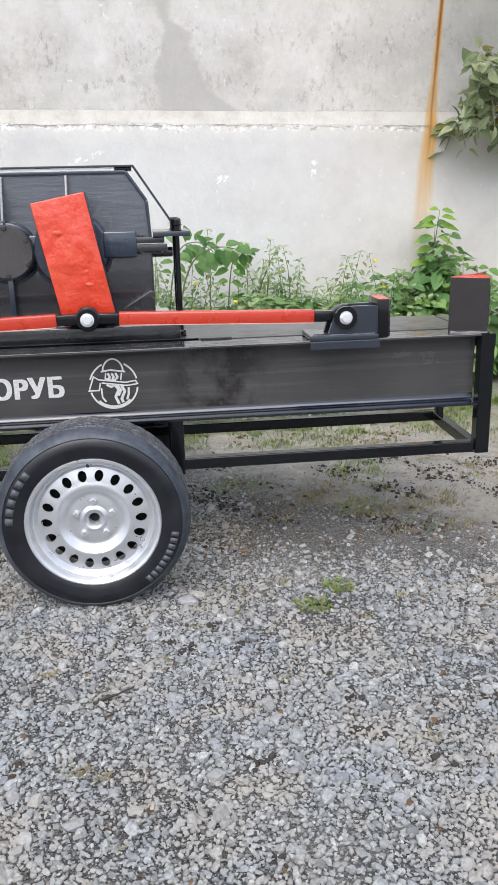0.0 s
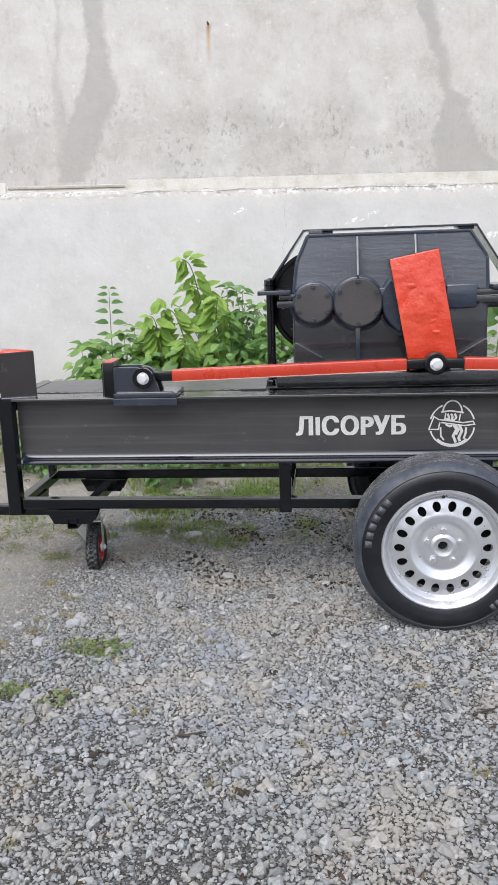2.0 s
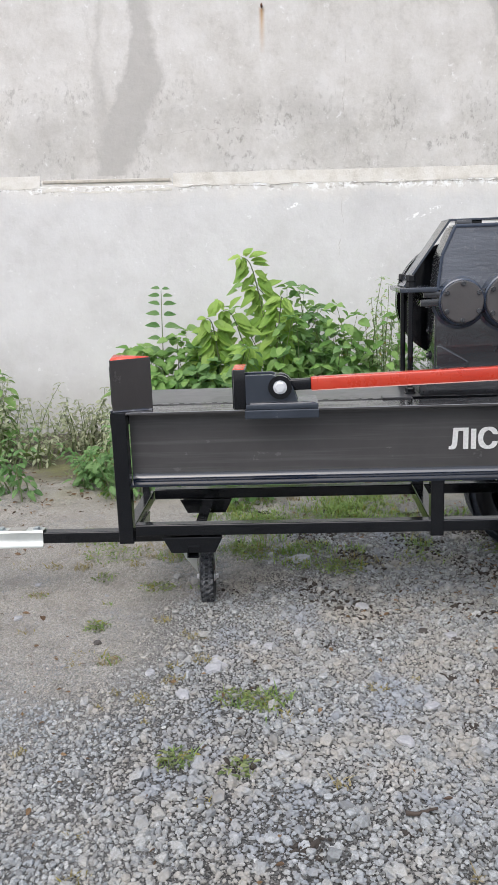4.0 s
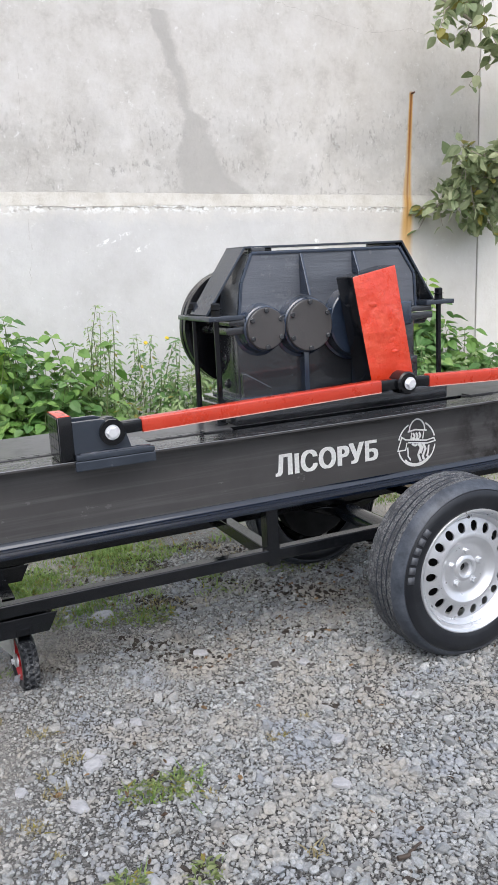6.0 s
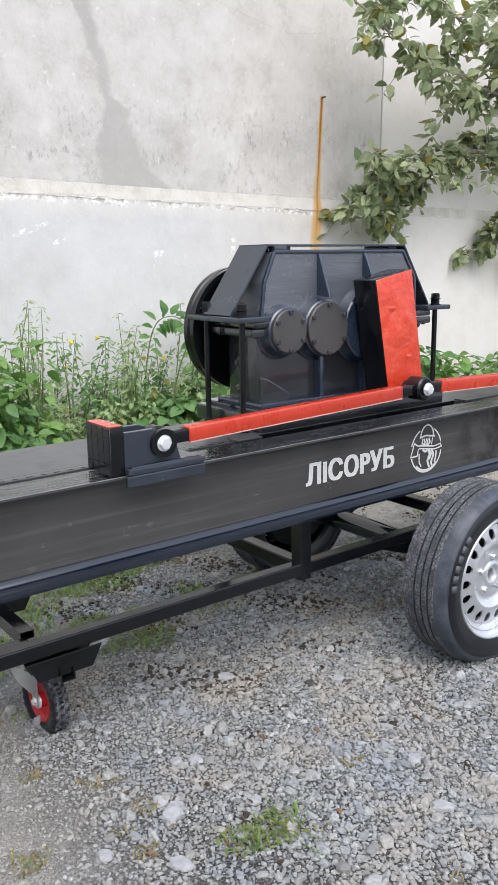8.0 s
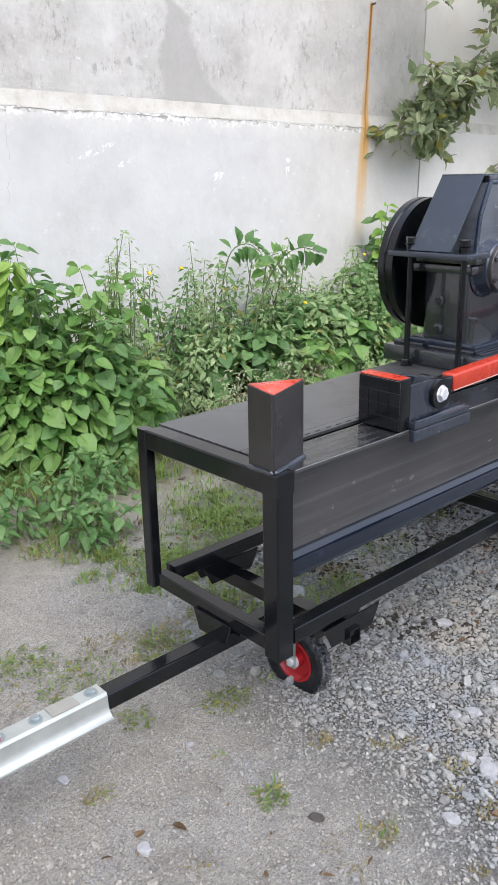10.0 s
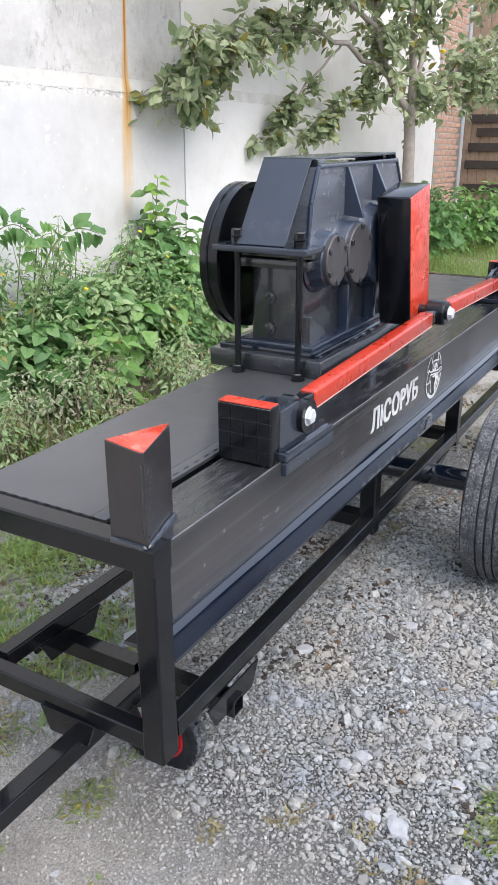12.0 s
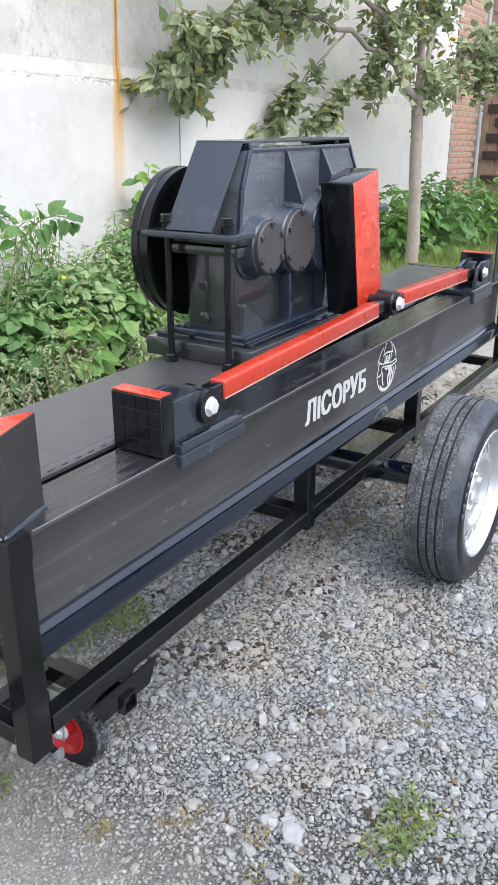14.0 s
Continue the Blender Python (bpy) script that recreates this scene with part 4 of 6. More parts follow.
for s in (-1, 1):
    part("hub", lathe([(0, 0.029 * s), (0.016, 0.029 * s), (0.021, 0.026 * s), (0.022, 0.0215 * s), (0, 0.0215 * s)], jm, 24), ZINC, jockey, "zinc hub")
    fm = Matrix.Translation((JX, JY, 0.108)) @ Matrix.Rotation(radians(4), 4, "Z")
    part("fork", add_box(bmesh.new(), 0.031 * s - 0.0018, 0.031 * s + 0.0018, -0.016, 0.016, -0.018, 0.126, 0.001, fm), GALV, jockey)
    fixed("bolt", HEX_ZINC, fm @ Matrix.Translation((0.033 * s, 0, 0)) @ Matrix.Rotation(radians(90 * s), 4, "Y") @ Matrix.Scale(0.55, 4), jockey)
part("fork_crown", add_box(bmesh.new(), -0.034, 0.034, -0.03, 0.03, 0.120, 0.126, 0.001, fm), GALV, jockey)

part("bracket", prism([(-1.90, 0.255), (-1.83, 0.20), (-1.83, 0.13), (-1.875, 0.19)], "y", 2.972, 2.977, 0.0), GALV, jockey)

# wedges at both ends
for x, s, tall in ((X0 + 0.006, 1, 0.190), (X1 - 0.024, -1, 0.206)):
    # blade: square back, two sides that meet in an edge; the top falls a little towards the edge
    plan = [(x, 2.868), (x, 2.793), (x + 0.004 * s, 2.787), (x + 0.136 * s, 2.826), (x + 0.136 * s, 2.831)]
    fall = lambda u: TOP + tall - 0.006 * abs(u - x) / 0.136
    bm = bmesh.new()
    foot = [bm.verts.new((u, v, TOP - 0.002)) for u, v in plan]
    head = [bm.verts.new((u, v, fall(u) - (0.010 if v < 2.80 else 0.0))) for u, v in plan]
    bm.faces.new(foot)
    bm.faces.new((head[0], head[4], head[3]))
    bm.faces.new((head[0], head[3], head[2], head[1]))
    for i in range(5):
        bm.faces.new((foot[i], foot[(i + 1) % 5], head[(i + 1) % 5], head[i]))
    bmesh.ops.recalc_face_normals(bm, faces=bm.faces)
    bmesh.ops.bevel(bm, geom=list(bm.edges), offset=0.0016, segments=2, profile=0.6, affect="EDGES")
    wedge = part("splitting_wedge", bm, WEDGE_PAINT, splitter, "black steel splitting wedge with red top")
    bm = bmesh.new()
    low, high = [], []
    for u, v in plan:
        cu, cv = u + (x + 0.05 * s - u) * 0.05, v + (2.829 - v) * 0.05
        z = fall(cu) - (0.0095 if v < 2.80 else 0.0)
        low.append(bm.verts.new((cu, cv, z - 0.004)))
        high.append(bm.verts.new((cu, cv, z + 0.0022)))
    bm.faces.new((high[0], high[4], high[3]))
    bm.faces.new((high[0], high[3], high[2], high[1]))
    bm.faces.new(low)
    for i in range(5):
        bm.faces.new((low[i], low[(i + 1) % 5], high[(i + 1) % 5], high[i]))
    bmesh.ops.recalc_face_normals(bm, faces=bm.faces)
    part("painted_top", bm, RED, wedge, "red painted top of the wedge")
    weld((x, 2.784, TOP + 0.001), (x + 0.138 * s, 2.823, TOP + 0.001), 0.0065, wedge, NAVY)
    weld((x - 0.003 * s, 2.784, TOP + 0.001), (x - 0.003 * s, 2.870, TOP + 0.001), 0.0065, wedge, NAVY)
    weld((x + 0.001 * s, 2.791, TOP + 0.02), (x + 0.001 * s, 2.791, TOP + tall - 0.03), 0.0022, wedge, BLACK_CAST)

# stencilled lettering and badge on the web
FACE = BEAM_Y - 0.0045 - 0.0015


def lettering(text, x0, x1, z0, z1):
    data = bpy.data.curves.new("lettering", "FONT")
    data.body = text
    data.offset = 0.0
    data.space_character = 1.08
    data.resolution_u = 6
    ob = new("lettering", data)
    me = bpy.data.meshes.new_from_object(ob.evaluated_get(bpy.context.evaluated_depsgraph_get()))
    bpy.data.objects.remove(ob)
    bpy.data.curves.remove(data)
    bm = bmesh.new()
    bm.from_mesh(me)
    bpy.data.meshes.remove(me)
    us, vs = [v.co.x for v in bm.verts], [v.co.y for v in bm.verts]
    for v in bm.verts:
        v.co = Vector((x0 + (v.co.x - min(us)) / (max(us) - min(us)) * (x1 - x0), FACE, z0 + (v.co.y - min(vs)) / (max(vs) - min(vs)) * (z1 - z0)))
    return bm


letters = lettering("ЛlСОPУБ", -0.911, -0.497, 0.625, 0.700)
first = list(letters.faces)
for k, (dx, dz) in enumerate(((0.003, 0.0), (0.006, 0.0), (0.0, 0.003), (0.003, 0.003), (0.006, 0.003), (0.009, 0.0), (0.009, 0.003))):
    twin = bmesh.ops.duplicate(letters, geom=first)["geom"]
    bmesh.ops.translate(letters, vec=(dx, -0.00015 * (k + 1), dz), verts=[v for v in twin if isinstance(v, bmesh.types.BMVert)])
part("lettering", letters, WHITE, beam, "white stencilled lettering", smooth=False)


def ribbon(bm, pts, width):
    """A flat painted stroke on the web through points (x, z), mitred at its bends."""
    depth = FACE - 0.00004 * len(bm.faces)
    dirs = [Vector((b[0] - a[0], b[1] - a[1])).normalized() for a, b in zip(pts, pts[1:])]
    rows = []
    for i, (x, z) in enumerate(pts):
        d = (dirs[max(i - 1, 0)] + dirs[min(i, len(dirs) - 1)]).normalized()
        w = width / 2 / max(0.55, d.dot(dirs[min(i, len(dirs) - 1)]))
        rows.append((bm.verts.new((x - d.y * w, depth, z + d.x * w)), bm.verts.new((x + d.y * w, depth, z - d.x * w))))
    for a, b in zip(rows, rows[1:]):
        bm.faces.new((a[0], b[0], b[1], a[1]))


def badge(cx, cz, r):
    """A ring with a plain axe shape across it and a few strokes within."""
    bm = bmesh.new()
    for a0, a1 in ((14, 64), (116, 166), (196, 352)):
        ribbon(bm, [(cx + r * math.cos(radians(a)), cz + r * math.sin(radians(a))) for a in range(a0, a1 + 1, 6)], 0.006)
    ribbon(bm, [(cx + r * 0.93 * math.cos(radians(a)), cz + r * 0.93 * math.sin(radians(a))) for a in range(225, 320, 6)], 0.008)
    put = lambda *p: [(cx + u * r, cz + v * r) for u, v in p]
    ribbon(bm, put((-0.62, 0.26), (0.5, 0.10), (0.92, 0.16), (1.0, 0.02), (0.55, -0.04), (-0.5, 0.12)), 0.005)
    ribbon(bm, put((-0.62, 0.26), (-0.82, 0.40), (-1.04, -0.20), (-0.62, -0.20), (-0.55, 0.12)), 0.005)
    ribbon(bm, put(*[(0.42 * math.cos(radians(q)), 0.60 + 0.52 * math.sin(radians(q))) for q in range(-4, 185, 12)]), 0.006)
    ribbon(bm, put((-0.50, 0.60), (-0.1, 0.66), (0.52, 0.56)), 0.006)
    ribbon(bm, put((-0.30, 0.55), (-0.34, 0.25)), 0.005)
    ribbon(bm, put((0.36, 0.52), (0.30, 0.2)), 0.005)
    for u in (-0.22, -0.06, 0.10):
        ribbon(bm, put((u, 0.52), (u + 0.08, 0.36), (u + 0.02, 0.26)), 0.008)
    ribbon(bm, put((-0.30, 0.30), (-0.1, 0.22), (0.12, 0.24)), 0.007)
    ribbon(bm, put((0.05, 0.02), (0.2, -0.2), (0.05, -0.5), (0.18, -0.82)), 0.010)
    ribbon(bm, put((0.32, 0.0), (0.44, -0.28), (0.30, -0.6), (0.36, -0.76)), 0.010)
    ribbon(bm, put((0.16, 0.0), (0.30, -0.22), (0.18, -0.46)), 0.007)
    ribbon(bm, put((-0.30, 0.04), (-0.12, -0.06), (0.0, -0.02)), 0.008)
    ribbon(bm, put((-0.52, -0.1), (-0.5, -0.5), (-0.36, -0.7)), 0.006)
    ribbon(bm, put((0.62, -0.12), (0.6, -0.4), (0.52, -0.64)), 0.008)
    return bm


part("badge", badge(-0.315, 0.661, 0.084), WHITE, beam, "white round stencilled badge", smooth=False)

# gear reducer on its plinth
GX0, GX1 = -0.925, -0.150
GZ = 1.122
plinth = part("plinth", prism([(2.961, TOP - 0.001), (2.961, TOP + 0.055), (3.345, TOP + 0.055), (3.345, TOP - 0.001)], "x", -0.99, -0.065, 0.006), BLACK_CAST, splitter)
housing = part("gear_reducer", prism([(GX0, TOP + 0.075), (GX1, TOP + 0.075), (GX1, 1.13), (GX0, 1.13)], "y", 3.055, 3.232, 0.014), BLACK_CAST, splitter, "black cast-iron gear reducer housing")
part("base_flange", box(-0.965, -0.095, 2.985, 3.325, TOP + 0.054, TOP + 0.070, 0.006), NAVY, housing)
part("base_flange", box(-0.945, -0.13, 3.012, 3.275, TOP + 0.069, TOP + 0.084, 0.006), BLUE_EDGE, housing)
weld((-0.96, 2.982, TOP + 0.058), (-0.1, 2.982, TOP + 0.058), 0.007, housing)
part("split_flange", box(-0.985, -0.095, 3.012, 3.240, 1.108, 1.134, 0.005), BLACK_CAST, housing)
part("split_flange", box(-0.975, -0.105, 3.006, 3.238, 1.138, 1.160, 0.005), BLACK_CAST, housing)
outline = [(GX0 + 0.005, 1.158), (GX0 + 0.020, 1.285), (-0.860, 1.385), (-0.23, 1.385), (GX1 - 0.012, 1.285), (GX1 - 0.005, 1.158)]
cover = part("cover", prism(outline, "y", 3.045, 3.226, 0.008), COVER_PAINT, housing, "black cast-iron upper cover with ribs")
for (xa, za), (xb, zb) in zip(outline, outline[1:]):
    part("cover_edge", bar((xa, 3.046, za), (xb, 3.046, zb), 0.012, 0.012, 0.003, (0, 1, 0)), BLUE_EDGE, housing)
BOSSES = ((-0.84, 0.0755, 6), (-0.664, 0.094, 6), (-0.44, 0.125, 0))
for cx, r, bolts in BOSSES:
    m = Matrix.Translation((cx, 3.05, GZ)) @ FRONT
    part("bearing_boss", lathe([(0, 0.050), (r + 0.001, 0.050), (r + 0.006, 0.046), (r + 0.008, 0.020), (r + 0.014, 0.004), (r + 0.024, 0.0)], m, 48), BLUE_EDGE, housing)
    if bolts:
        cap = part("bearing_cap", lathe([(0, 0.064), (r - 0.004, 0.064), (r - 0.001, 0.061), (r - 0.001, 0.049)], m, 48), CAP_PAINT, housing)
        for k in range(bolts):
            a = math.pi / 2 + 2 * math.pi * k / bolts
            fixed("bolt", HEX_BLACK, m @ Matrix.Rotation(a, 4, "Z") @ Matrix.Translation((r - 0.011, 0, 0.064)), housing)
    # buttress above the boss, two ribs that meet at the cover's top
    if cx > -0.8:
        part("rib", prism([(3.05, 1.378), (3.036, 1.378), (2.978, GZ + r + 0.012), (3.05, GZ + r + 0.02)], "x", cx - 0.005, cx + 0.005, 0.002), BLUE_EDGE, housing)
        part("rib", prism([(3.056, TOP + 0.082), (3.018, TOP + 0.082), (3.018, GZ - r), (3.056, GZ - r)], "x", cx - 0.010, cx + 0.010, 0.003), BLUE_EDGE, housing)
part("flange_block", box(-0.325, -0.205, 2.998, 3.05, 1.090, 1.182, 0.006), BLUE_EDGE, housing)
part("flange_block", box(-0.60, -0.545, 3.002, 3.05, 1.096, 1.176, 0.006), BLUE_EDGE, housing)
for x, s in ((GX0, 1), (GX1, -1)):
    part("corner_gusset", prism([(x + 0.004 * s, TOP + 0.08), (x + 0.004 * s, 0.965), (x + 0.018 * s, 0.965), (x + 0.12 * s, TOP + 0.11), (x + 0.12 * s, TOP + 0.08)], "y", 3.034, 3.06, 0.005), BLACK_CAST, housing)
part("oil_plug", lathe([(0, 0.0), (0.016, 0.0), (0.018, 0.006), (0.009, 0.008), (0.008, 0.014), (0, 0.014)], Matrix.Translation((GX0, 3.165, 1.01)) @ Matrix.Rotation(radians(-90), 4, "Y"), 20), BLACK_CAST, housing)
part("oil_plug", lathe([(0, 0.0), (0.016, 0.0), (0.018, 0.006), (0.009, 0.008), (0.008, 0.014), (0, 0.014)], Matrix.Translation((GX0, 3.165, 0.915)) @ Matrix.Rotation(radians(-90), 4, "Y"), 20), BLACK_CAST, housing)
part("inspection_plate", box(-0.85, -0.50, 3.06, 3.22, 1.384, 1.391, 0.002), BLACK_CAST, housing)
part("breather", box(-0.855, -0.80, 3.05, 3.085, 1.384, 1.405, 0.004), BLACK_CAST, housing)
for x, y in ((-0.955, 3.03), (-0.91, 3.025), (-0.765, 3.012), (-0.57, 3.012), (-0.30, 3.012), (-0.19, 3.02), (-0.12, 3.03)):
    fixed("bolt", HEX_BLACK, Matrix.Translation((x, y, 1.158)), housing)
    fixed("bolt", HEX_BLACK, Matrix.Translation((x, y, 1.110)) @ Matrix.Rotation(math.pi, 4, "X"), housing)
part("shaft_end", rod((GX1 - 0.02, 3.10, 1.10), (GX1 + 0.075, 3.10, 1.10), 0.018, 16), BLACK_CAST, housing)

# hold-down strap over the reducer, with four tie rods
STRAP = 0.155
strap = part("hold_down_strap", box(-0.880, -0.200, 3.0605, 3.2155, 1.402, 1.410, 0.002), BLACK_PLATE, splitter, "black steel strap over the gear reducer")
part("strap_arm", bar((-1.035, 3.138, 1.178), (-0.876, 3.138, 1.405), STRAP, 0.008, 0.002), BLACK_PLATE, strap)
part("strap_arm", bar((-0.203, 3.138, 1.405), (-0.055, 3.138, 1.178), STRAP, 0.008, 0.002), BLACK_PLATE, strap)
for x in (-0.79, -0.24):
    part("spacer", box(x - 0.03, x + 0.03, 3.08, 3.21, 1.390, 1.402, 0.001), BLACK, strap)
for xa, xb, xm in ((-1.06, -0.93, -1.018), (-0.145, -0.012, -0.060)):
    plate = part("strap_plate", box(xa, xb, 2.985, 3.285, 1.160, 1.177, 0.002), BLACK_PLATE, splitter)
    for y in (3.022, 3.225):
        tie = part("tie_rod", rod((xm, y, TOP - 0.001), (xm, y, 1.222), 0.010, 24), BLACK, splitter, "black threaded tie rod")
        for z in (TOP, 1.177, 1.199):
            fixed("nut", NUT_BLACK, Matrix.Translation((xm, y, z)) @ Matrix.Scale(0.85, 4), tie)

# belt pulley behind the reducer
pm = Matrix.Translation((-0.812, 3.347, GZ - 0.008)) @ FRONT
part("input_shaft", rod((-0.812, 3.225, GZ - 0.008), (-0.812, 3.300, GZ - 0.008), 0.03, 24), BLACK, housing)
pulley = part("belt_pulley", lathe([(0.0, 0.012), (0.203, 0.012), (0.206, 0.0), (0.222, 0.0), (0.222, 0.022), (0.216, 0.026), (0.216, 0.034), (0.222, 0.038), (0.222, 0.060), (0.206, 0.060), (0.202, 0.028), (0.0, 0.028)], pm, 80), BLACK, splitter, "large black belt pulley behind the reducer")
part("hub", lathe([(0.0, 0.0), (0.05, 0.0), (0.055, 0.01), (0.055, 0.06), (0.03, 0.062), (0.03, 0.064), (0, 0.064)], pm, 32), BLACK, pulley)

# crank, connecting rods and pushers
PIN = (-0.385, 0.902)
CRANK = (-0.425, 1.112)
ang = math.atan2(PIN[1] - CRANK[1], PIN[0] - CRANK[0])
cm = Matrix.Translation((CRANK[0], 0, CRANK[1])) @ Matrix.Rotation(-ang, 4, "Y")
crank = part("crank_arm", box(-0.195, 0.235, 2.872, 2.985, -0.093, 0.093, 0.006, m=cm), [BLACK, RED], splitter, "heavy steel crank arm with red face")
for f in crank.data.polygons:
    if f.normal.y < -0.7:
        f.material_index = 1
dish = bmesh.new()
add_lathe(dish, [(0.0, 0.003), (0.03, 0.0045), (0.05, 0.003), (0.062, 0.0015), (0.075, -0.001)], Matrix.Translation((CRANK[0], 2.872, CRANK[1])) @ FRONT, 40)
part("shaft_weld", dish, RED, crank)
for dx, dz, r in ((-0.02, 0.012, 0.020), (0.045, -0.02, 0.017), (0.062, 0.018, 0.014), (-0.08, -0.03, 0.012), (0.11, 0.03, 0.010)):
    spot = cm @ Vector((dx, 2.8722, dz))
    part("dent", lathe([(0.0, 0.0022), (r * 0.6, 0.0016), (r, 0.0005), (r * 1.35, -0.0008)], Matrix.Translation(spot) @ FRONT @ Matrix.Diagonal((1.5, 0.8, 1, 1)), 16), RED, crank)
part("crank_shaft", rod((CRANK[0], 2.98, CRANK[1]), (CRANK[0], 3.05, CRANK[1]), 0.05, 32), BLACK, crank)
RY = 2.812
part("crank_pin", rod((PIN[0], 2.768, PIN[1]), (PIN[0], 2.875, PIN[1]), 0.022, 20), BLACK, crank)
fixed("bolt", HEX_ZINC, Matrix.Translation((PIN[0], 2.770, PIN[1])) @ FRONT, crank, "zinc-plated bolt head")
PIVOT = TOP + 0.076
LEFT = (PIN[0] - math.sqrt(1.105 ** 2 - (PIN[1] - PIVOT) ** 2), PIVOT)
RIGHT = (PIN[0] + math.sqrt(0.895 ** 2 - (PIN[1] - PIVOT) ** 2), PIVOT + 0.004)


def connecting_rod(end):
    a, b = Vector((end[0], RY, end[1])), Vector((PIN[0], RY, PIN[1]))
    d = (b - a).normalized()
    body = part("connecting_rod", bar(a + d * 0.105, b - d * 0.105, 0.042, 0.046, 0.006), RED_ROD, splitter, "red square steel connecting rod")
    # a pale strip draws the gloss highlight along the rod's upper front edge
    up = Vector((0, -1, 0)).cross(d) * (1 if d.x < 0 else -1)
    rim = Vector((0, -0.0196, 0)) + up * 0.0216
    part("worn_or_glint_edge", bar(a + d * 0.108 + rim, b - d * 0.108 + rim, 0.0034, 0.0034, 0.0012), EDGE_GLINT, body, "pale strip painted as the highlight along the rod edge")
    for p, inward in ((a, d), (b, -d)):
        bm = bmesh.new()
        add_bar(bm, p + inward * 0.03, p + inward * 0.107, 0.036, 0.038, 0.005)
        part("rod_end", bm, BLACK, body)
        shift = 0.0 if p is a else (-0.014 if end is LEFT else 0.014)
        bm = lathe([(0.0, -0.02), (0.036, -0.02), (0.042, -0.014), (0.042, 0.014), (0.036, 0.02), (0.0, 0.02)], Matrix.Translation((p.x, p.y + shift, p.z)) @ FRONT, 32)
        part("eye", bm, BLACK, body)
    return body


def pusher(end, s):
    x, z = end
    face = box(*sorted((x - 0.158 * s, x - 0.118 * s)), 2.770, 2.902, TOP + 0.003, TOP + 0.138, 0.003)
    block = part("pusher", face, BLACK, splitter, "black steel pusher block with scored red-topped face")
    # pads of the scored face
    part("groove_backing", box(*sorted((x - 0.1605 * s, x - 0.1575 * s)), 2.772, 2.900, TOP + 0.006, TOP + 0.134, 0.0), SCRATCHED, block, "lighter scored grooves between the pads")
    for i in range(4):
        for k in range(4):
            y = 2.7705 + 0.0328 * i
            zz = TOP + 0.005 + 0.0325 * k
            part("pad", box(*sorted((x - 0.163 * s, x - 0.160 * s)), y, y + 0.0314, zz, zz + 0.0311, 0.0008), BLACK, block)
    part("painted_edge", box(*sorted((x - 0.160 * s, x - 0.122 * s)), 2.772, 2.900, TOP + 0.136, TOP + 0.1395, 0.001), RED, block, "red painted top edge")
    part("slide_plate", box(*sorted((x - 0.118 * s, x + 0.128 * s)), 2.752, 2.918, TOP + 0.002, TOP + 0.020, 0.004), BLACK_PLATE, block)
    for y0, y1 in ((2.750, 2.766), (2.902, 2.918)):
        part("guide", box(*sorted((x - 0.122 * s, x + 0.130 * s)), y0, y1, TOP - 0.030, TOP + 0.0015, 0.004), BLACK_PLATE, block)
    for y0 in (2.770, 2.848):
        part("cheek", prism([(x - 0.118 * s, TOP + 0.02), (x - 0.118 * s, TOP + 0.118), (x - 0.03 * s, TOP + 0.118), (x + 0.03 * s, TOP + 0.10), (x + 0.045 * s, TOP + 0.07), (x + 0.06 * s, TOP + 0.02)], "y", y0, y0 + 0.016, 0.002), BLACK_PLATE, block)
    weld((x - 0.11 * s, 2.762, TOP + 0.02), (x + 0.12 * s, 2.762, TOP + 0.02), 0.006, block)
    part("pivot_pin", rod((x, 2.760, z), (x, 2.872, z), 0.018, 20), BLACK, block)
    fixed("bolt", HEX_ZINC, Matrix.Translation((x, 2.761, z)) @ FRONT, block, "zinc-plated bolt head")
    part("stop_ring", lathe([(0.024, 0.0), (0.040, 0.0), (0.040, 0.014), (0.024, 0.014)], Matrix.Translation((x, 2.770, z)) @ FRONT, 28, True), BLACK, block)


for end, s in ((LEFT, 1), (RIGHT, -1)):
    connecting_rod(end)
    pusher(end, s)


# ---------------------------------------------------------------- plants
def leaf_material(name, dark, light, yellow=0.0):
    n = Nodes(name)
    rnd = n.put("NewGeometry").outputs["Random Per Island"]
    colour = n.mix(rnd, dark, light)
    if yellow:
        colour = n.mix(n.math("GREATER_THAN", rnd, 1 - yellow), colour, (0.30, 0.26, 0.05))
    colour = n.mix(n.math("MULTIPLY", n.noise(35, 4), 0.35), colour, tuple(c * 0.55 for c in dark))
    n.finish(colour, 0.5, 0.0, n.bump(n.noise(60, 3), 0.2, 0.004))
    tr = n.put("BsdfTranslucent")
    n.link(colour, tr.inputs["Color"])
    mix = n.put("MixShader")
    mix.inputs[0].default_value = 0.4
    n.link(n.bsdf.outputs[0], mix.inputs[1])
    n.link(tr.outputs[0], mix.inputs[2])
    n.link(mix.outputs[0], n.tree.nodes["Material Output"].inputs["Surface"])
    return n.mat


LEAF_LIGHT = leaf_material("fresh_green_leaves", (0.14, 0.30, 0.06), (0.33, 0.50, 0.15))
LEAF_YELLOW = leaf_material("yellow_green_leaves", (0.23, 0.40, 0.06), (0.44, 0.61, 0.14))
LEAF_MID = leaf_material("green_leaves", (0.10, 0.225, 0.06), (0.24, 0.39, 0.14))
LEAF_GREY = leaf_material("grey_green_weed_leaves", (0.24, 0.36, 0.14), (0.47, 0.58, 0.29), 0.04)
LEAF_APPLE = leaf_material("apple_leaves", (0.20, 0.265, 0.12), (0.56, 0.60, 0.36), 0.04)
LEAF_DRY = leaf_material("dry_weed_leaves", (0.26, 0.22, 0.13), (0.46, 0.41, 0.27))
LEAF_PALE = leaf_material("pale_weed_leaves", (0.30, 0.34, 0.19), (0.54, 0.56, 0.38))
